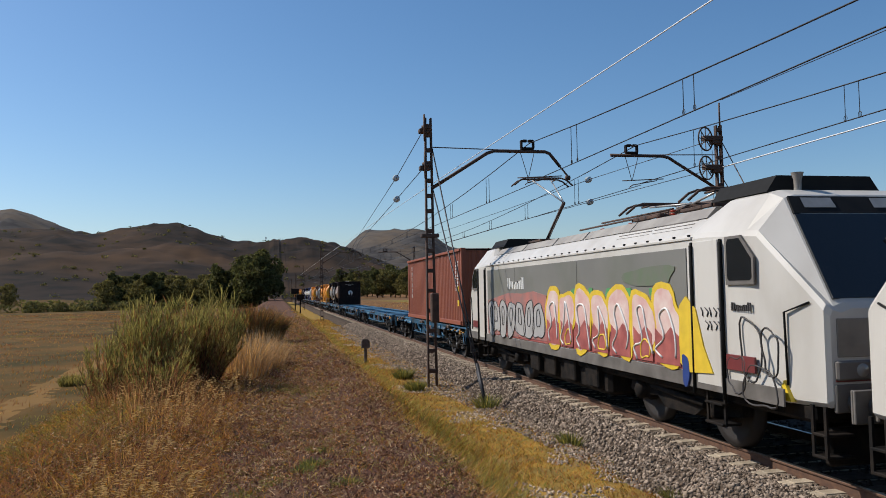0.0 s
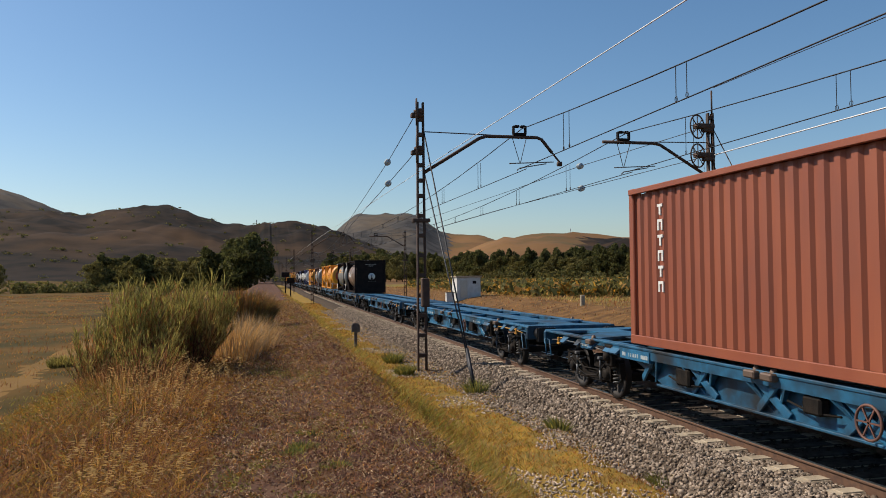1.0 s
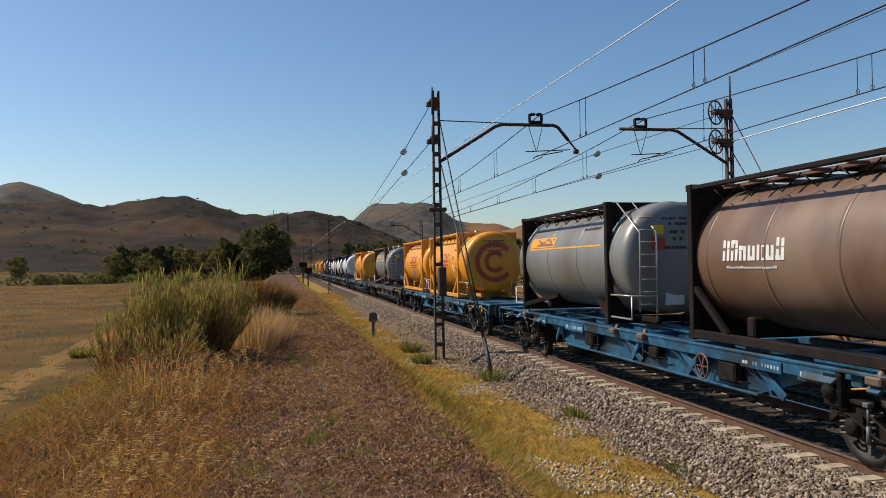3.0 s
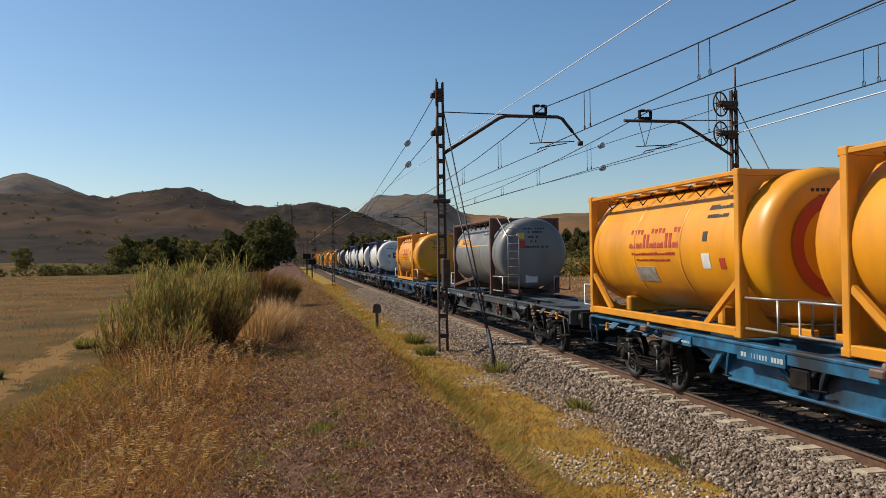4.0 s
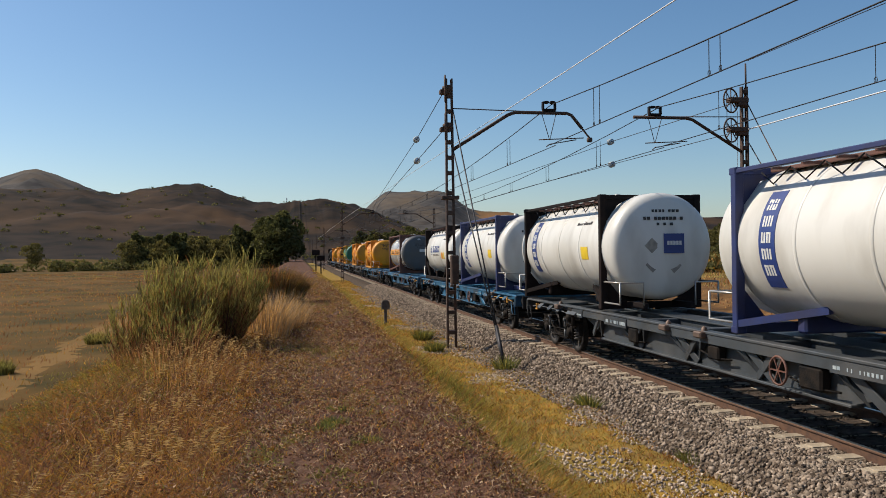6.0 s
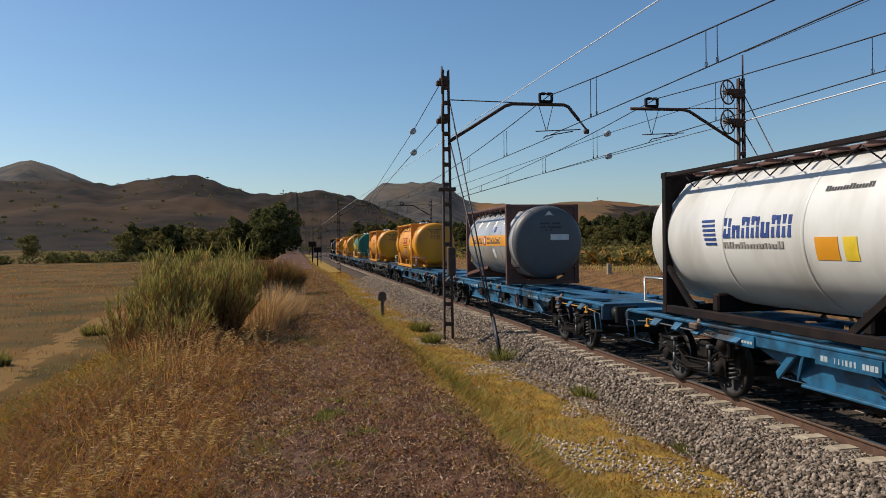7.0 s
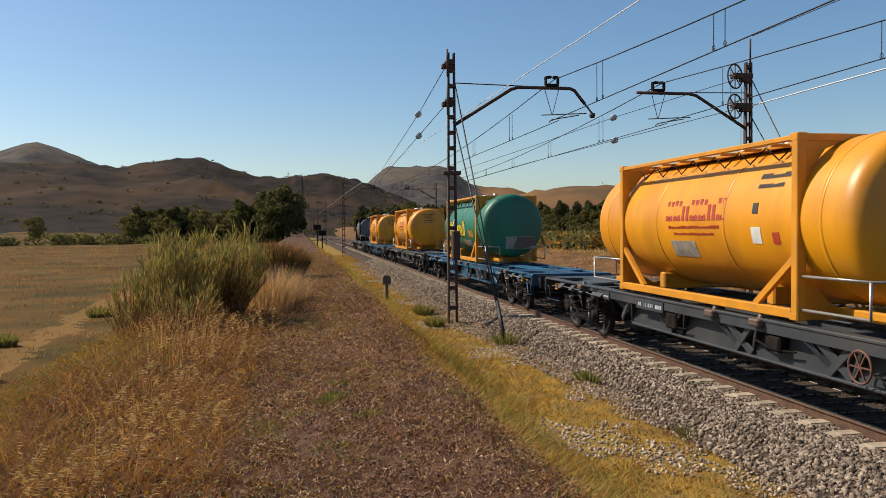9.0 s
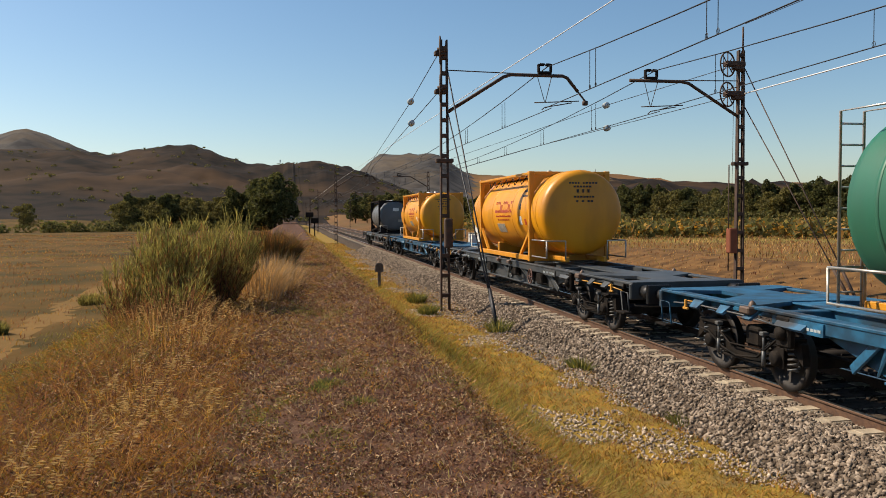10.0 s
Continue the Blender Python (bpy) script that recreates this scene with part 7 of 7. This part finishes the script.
def build_trees():
    rng = random.Random(11)
    kinds = [build_tree(10.5, 0.26, 1, "leaf", "slender dark green poplar at the field's edge", "trees of the belt"), build_tree(9.5, 0.32, 2, "leaf_dry", "olive green broad tree at the field's edge", "trees of the belt"),
             build_tree(11.8, 0.22, 3, "leaf", "tall slim dark green poplar at the field's edge", "trees of the belt"), build_tree(8.2, 0.38, 4, "leaf_dry", "low bushy olive green tree at the field's edge", "trees of the belt"),
             build_tree(14.0, 0.30, 5, "leaf", "large dark round tree beside the railway", "trees by the meadow")]
    used = set()

    def plant(k, x, y):
        z = float(ground_height(x, y)) - 0.2
        m = pose(x, y, z, 0, 0, rng.uniform(0, 360))
        if k not in used:
            used.add(k)
            kinds[k].matrix_basis = m
        else:
            copy_thing(kinds[k], m)
    for i in range(96):                       # belt beyond the sunflowers
        u = -0.9 + 2.5 * i / 95
        for row in range(2):
            plant(rng.choice((0, 1, 2, 3, 3)) if row == 0 else rng.choice((0, 1, 2)), 91 + 50 * u + rng.uniform(-2, 2) + 9 * row, 301 - 127 * u + rng.uniform(-3, 3) + 9 * row)
    for i in range(30):                       # wood at the far end of the meadow
        az = radians(-11.3 + 0.25 * i + rng.uniform(-0.15, 0.15))
        r = rng.uniform(235, 262)
        plant(rng.choice((1, 3, 1, 0)), r * math.sin(az), r * math.cos(az))
    for az, r, k in ((-4.6, 238, 1), (-4.0, 232, 2), (-3.3, 236, 0), (-2.6, 240, 1), (-1.9, 225, 4), (-1.2, 222, 4), (-0.7, 230, 4), (-2.2, 236, 4), (-3.0, 244, 2), (-3.7, 246, 1), (-1.6, 240, 2), (-17.1, 275, 3)):
        plant(k, r * math.sin(radians(az)), r * math.cos(radians(az)))
    for i in range(16):                       # trees behind the tracks in the distance
        az = radians(4.6 + 0.42 * i + rng.uniform(-0.1, 0.1))
        r = rng.uniform(270, 330)
        plant(rng.choice((1, 3, 0)), r * math.sin(az), r * math.cos(az))
    # hedge line at the meadow's end and scrub on the hillside
    n = 5200
    rg = np.random.default_rng(5)
    az = np.radians(rg.uniform(-20, -1.0, 60))
    r = rg.uniform(222, 236, 60)
    c = np.stack([r * np.sin(az), r * np.cos(az), ground_height(r * np.sin(az), r * np.cos(az)) + 0.8], -1)
    rad = np.stack([rg.uniform(1.5, 3.2, 60), rg.uniform(1.5, 3, 60), rg.uniform(0.9, 2.2, 60)], -1)
    v, f = leaf_cloud(c, rad, 9000, 0.42, 3)
    bulk("hedge", v, f, [M["leaf"], M["leaf_dry"]], "dark low hedge along the end of the meadow", "hedge", rg.integers(0, 2, len(f)))
    az = np.radians(rg.uniform(-19, 12, 260))
    r = rg.uniform(330, 840, 260)
    c = np.stack([r * np.sin(az), r * np.cos(az), ground_height(r * np.sin(az), r * np.cos(az)) + 0.5], -1)
    rad = rg.uniform(0.8, 2.0, (260, 1)) * np.array([[1.3, 1.3, 0.7]])
    v, f = leaf_cloud(c, rad, 8000, 0.6, 4)
    bulk("hill_scrub", v, f, [M["leaf"], M["leaf_dry"]], "scattered dark shrubs on the brown hillside", "scrub", rg.integers(0, 2, len(f)))
    # undergrowth of the belt
    u = rg.uniform(-1.0, 1.7, 160)
    px, py = 86 + 50 * u, 296 - 127 * u
    c = np.stack([px, py, ground_height(px, py) + 0.9], -1)
    v, f = leaf_cloud(c, rg.uniform(1.8, 3.6, (160, 1)) * np.array([[1.3, 1.3, 0.9]]), 20000, 0.55, 6)
    bulk("undergrowth", v, f, [M["leaf"], M["leaf_dry"]], "olive bushes under the belt of trees", "bushes", rg.integers(0, 2, len(f)))
    # sunflowers: a leafy stalk clump with a drooping head each
    n = 11000
    az = np.radians(rg.uniform(10, 44, n))
    r = 74 * (225 / 74) ** rg.uniform(0, 1, n)
    px, py = r * np.sin(az), r * np.cos(az)
    keep = px > 24
    px, py = px[keep], py[keep]
    c = np.stack([px, py, ground_height(px, py) + 0.7], -1)
    n = len(px)
    d = rg.normal(0, 0.28, (n * 4, 3))
    p = np.repeat(c, 4, 0) + d
    p[:, 2] += 0.0
    a = rg.normal(0, 0.20, (n * 4, 3))
    b = rg.normal(0, 0.15, (n * 4, 3))
    v = np.stack([p - a, p + b, p + a, p - b], 1).reshape(-1, 3)
    bulk("sunflowers", v, np.arange(len(v)).reshape(-1, 4), [M["leaf_dry"], M["leaf"], M["grass_gold"]], "ripe drooping sunflowers in a wide field", "sunflowers", rg.choice(3, n * 4, p=(0.55, 0.20, 0.25)))


def build_plants():
    build_broom(-2.25, 15.2, 0.80, 1.78, 120, 80, "tall wispy green broom bush bending in the wind")
    build_broom(-1.45, 16.0, 0.75, 1.86, 120, 80, "grey-green broom bush with feathery tips")
    build_broom(-2.9, 14.7, 0.60, 1.25, 60, 60, "thin broom bush mixed with dry stalks")
    build_broom(-2.0, 14.0, 0.60, 1.05, 45, 55, "low straggling broom bush among dead stalks")
    build_shrub("dead_stalks", -1.95, 13.4, 0.95, 0.6, 0.75, 700, ("grass_dry", "straw_tall", "broom_brown"), (0.45, 0.25, 0.3), "rusty brown dead stalks at the foot of the broom", "dry stalks", 0.0032, 0.1, 0.5)
    build_shrub("straw_tuft", -0.66, 17.7, 0.45, 1.1, 1.15, 1300, ("straw_tall", "stem_pale"), (0.45, 0.55), "tall tuft of pale dry straw on the bank", "dry grass", 0.0035, 0.2, 0.5)
    build_shrub("straw_tuft", -0.40, 19.5, 0.6, 1.2, 1.05, 1200, ("straw_tall", "stem_pale"), (0.4, 0.6), "tall tuft of golden straw behind the broom", "dry grass", 0.004, 0.2, 0.5)
    build_shrub("round_bush", -0.75, 30.0, 0.9, 0.9, 1.55, 6500, ("broom_brown", "grass_gold", "grass_dry"), (0.6, 0.2, 0.2), "round brownish bush beside the path", "bush", 0.010, 0.1, 0.45)
    build_shrub("straw_tuft", -1.65, 11.2, 0.8, 1.5, 0.45, 420, ("grass_dry", "broom_brown", "straw_tall"), (0.45, 0.25, 0.30), "reddish gold grass tuft on the bank", "dry grass", 0.003, 0.1, 0.6)
    build_shrub("straw_tuft", -1.5, 8.4, 0.8, 1.5, 0.34, 420, ("grass_dry", "grass_gold", "straw_tall"), (0.5, 0.25, 0.25), "rusty gold grass tuft on the bank", "dry grass", 0.0028, 0.1, 0.7)
    for x, y, h in ((-7.6, 20.0, 0.55), (-9.0, 26.0, 0.5), (-8.0, 34.0, 0.5)):
        build_shrub("meadow_bush", x, y, 0.45, 0.45, h, 900, ("broom", "leaf_dry"), (0.6, 0.4), "small grey-green bush on the meadow", "bush", 0.009, 0.1, 0.5)
    for x, y, h, n in ((6.55, 13.0, 0.55, 120), (5.5, 14.5, 0.35, 260), (5.6, 10.6, 0.30, 260), (5.1, 19.3, 0.45, 260), (4.2, 27.0, 0.5, 500), (4.0, 23.5, 0.4, 500), (0.34, 8.2, 0.10, 150), (0.22, 8.0, 0.08, 90), (0.6, 7.3, 0.07, 90), (0.45, 9.0, 0.09, 110), (-0.2, 4.7, 0.09, 120)):
        build_shrub("weed", x, y, 0.12 + 0.35 * h, 0.12 + 0.35 * h, h, n, ("weed", "grass_green"), (0.7, 0.3), "small green weed growing among stones and dry grass", "weed", 0.0065, 0.0, 0.9)


# ------------------------------------------------------------------ small things by the line
def build_lineside():
    z = float(ground_height(3.55, 32.8))
    post = thing("marker_post", "weathered grey marker post with a wider head in the verge", "post")
    post.location = (3.55, 32.8, z - 0.02)
    part("stem", Shape().box((-0.06, -0.06, -0.2), (0.06, 0.06, 0.85), 0.012), M["post_grey"], post)
    part("head", Shape().plate([(-0.17, 0.68), (0.17, 0.68), (0.17, 0.95), (0.10, 1.06), (-0.10, 1.06), (-0.17, 0.95)], -0.07, 0.05, "y"), M["post_grey"], post)
    for x, y in ((2.0, 92.0), (2.6, 93.0)):
        z = float(ground_height(x, y))
        sig = thing("trackside_box", "dark trackside box on a post near the rails", "signal box", "trackside boxes")
        sig.location = (x, y, z)
        part("post", Shape().box((-0.07, -0.07, -0.3), (0.07, 0.07, 2.0), 0.01), M["black_frame"], sig)
        part("box", Shape().box((-0.45, -0.3, 1.9), (0.45, 0.3, 2.5), 0.05), M["black_frame"], sig)
    z = float(ground_height(20.2, 80.0))
    hut = thing("lineside_hut", "small white plastered hut with a flat roof beyond the tracks", "hut")
    hut.location = (20.2, 80.0, z)
    part("wall", Shape().box((-1.25, -1.1, -0.3), (1.25, 1.1, 2.15), 0.02), M["plaster"], hut)
    part("roof", Shape().box((-1.38, -1.22, 2.15), (1.38, 1.22, 2.30), 0.03), M["concrete"], hut)
    part("door", Shape().box((-0.9, -1.125, 0.0), (-0.15, -1.08, 1.85), 0.01), M["galvanised"], hut)
    part("vent", Shape().box((0.4, -1.125, 1.5), (0.8, -1.08, 1.8), 0.01), M["black_frame"], hut)
    z = float(ground_height(18.2, 79.0))
    cab = thing("cable_cabinet", "white cable cabinet beside the hut", "cabinet")
    cab.location = (18.2, 79.0, z)
    part("case", Shape().box((-0.4, -0.3, -0.2), (0.4, 0.3, 1.1), 0.03), M["plaster"], cab)
    part("lid", Shape().box((-0.45, -0.35, 1.1), (0.45, 0.35, 1.18), 0.02), M["concrete"], cab)
    for x, y in ((21.5, 52.0), (26.0, 90.0)):
        z = float(ground_height(x, y))
        mk = thing("boundary_stone", "pale square boundary stone in the field", "boundary stone", "boundary stones")
        mk.location = (x, y, z)
        part("stone", Shape().box((-0.14, -0.14, -0.2), (0.14, 0.14, 0.7), 0.03), M["concrete"], mk)
    for az, r, h in ((-0.75, 850, 9.0), (21.7, 1290, 18.0), (12.6, 1290, 14.0)):
        x, y = r * math.sin(radians(az)), r * math.cos(radians(az))
        z = float(ground_height(x, y))
        am = thing("radio_mast", "thin distant radio mast on the ridge", "radio mast", "radio masts")
        am.location = (x, y, z)
        part("pole", Shape().tube([(0, 0, -2), (0, 0, h)], [0.45, 0.25], 6), M["plaster"], am)
        part("antenna", Shape().box((-0.6, -0.4, h * 0.75), (0.6, 0.4, h * 0.95), 0.1), M["plaster"], am)


build_lineside()
build_plants()
build_oats()
build_trees()
build_grass()
build_stones()


# ------------------------------------------------------------------ what moves
def motions():
    for ob, s in MOVING:
        x, _, z = ob.location
        rows = [(0.0, s - 1.07)] + [(t, s - SPEED * t) for t in (0.1, 0.2, 0.5, 1.0, 2.5, 5.0, 7.5, 10.0)]
        walk(ob, [(t, pose(x, y, z)) for t, y in rows])


motions()
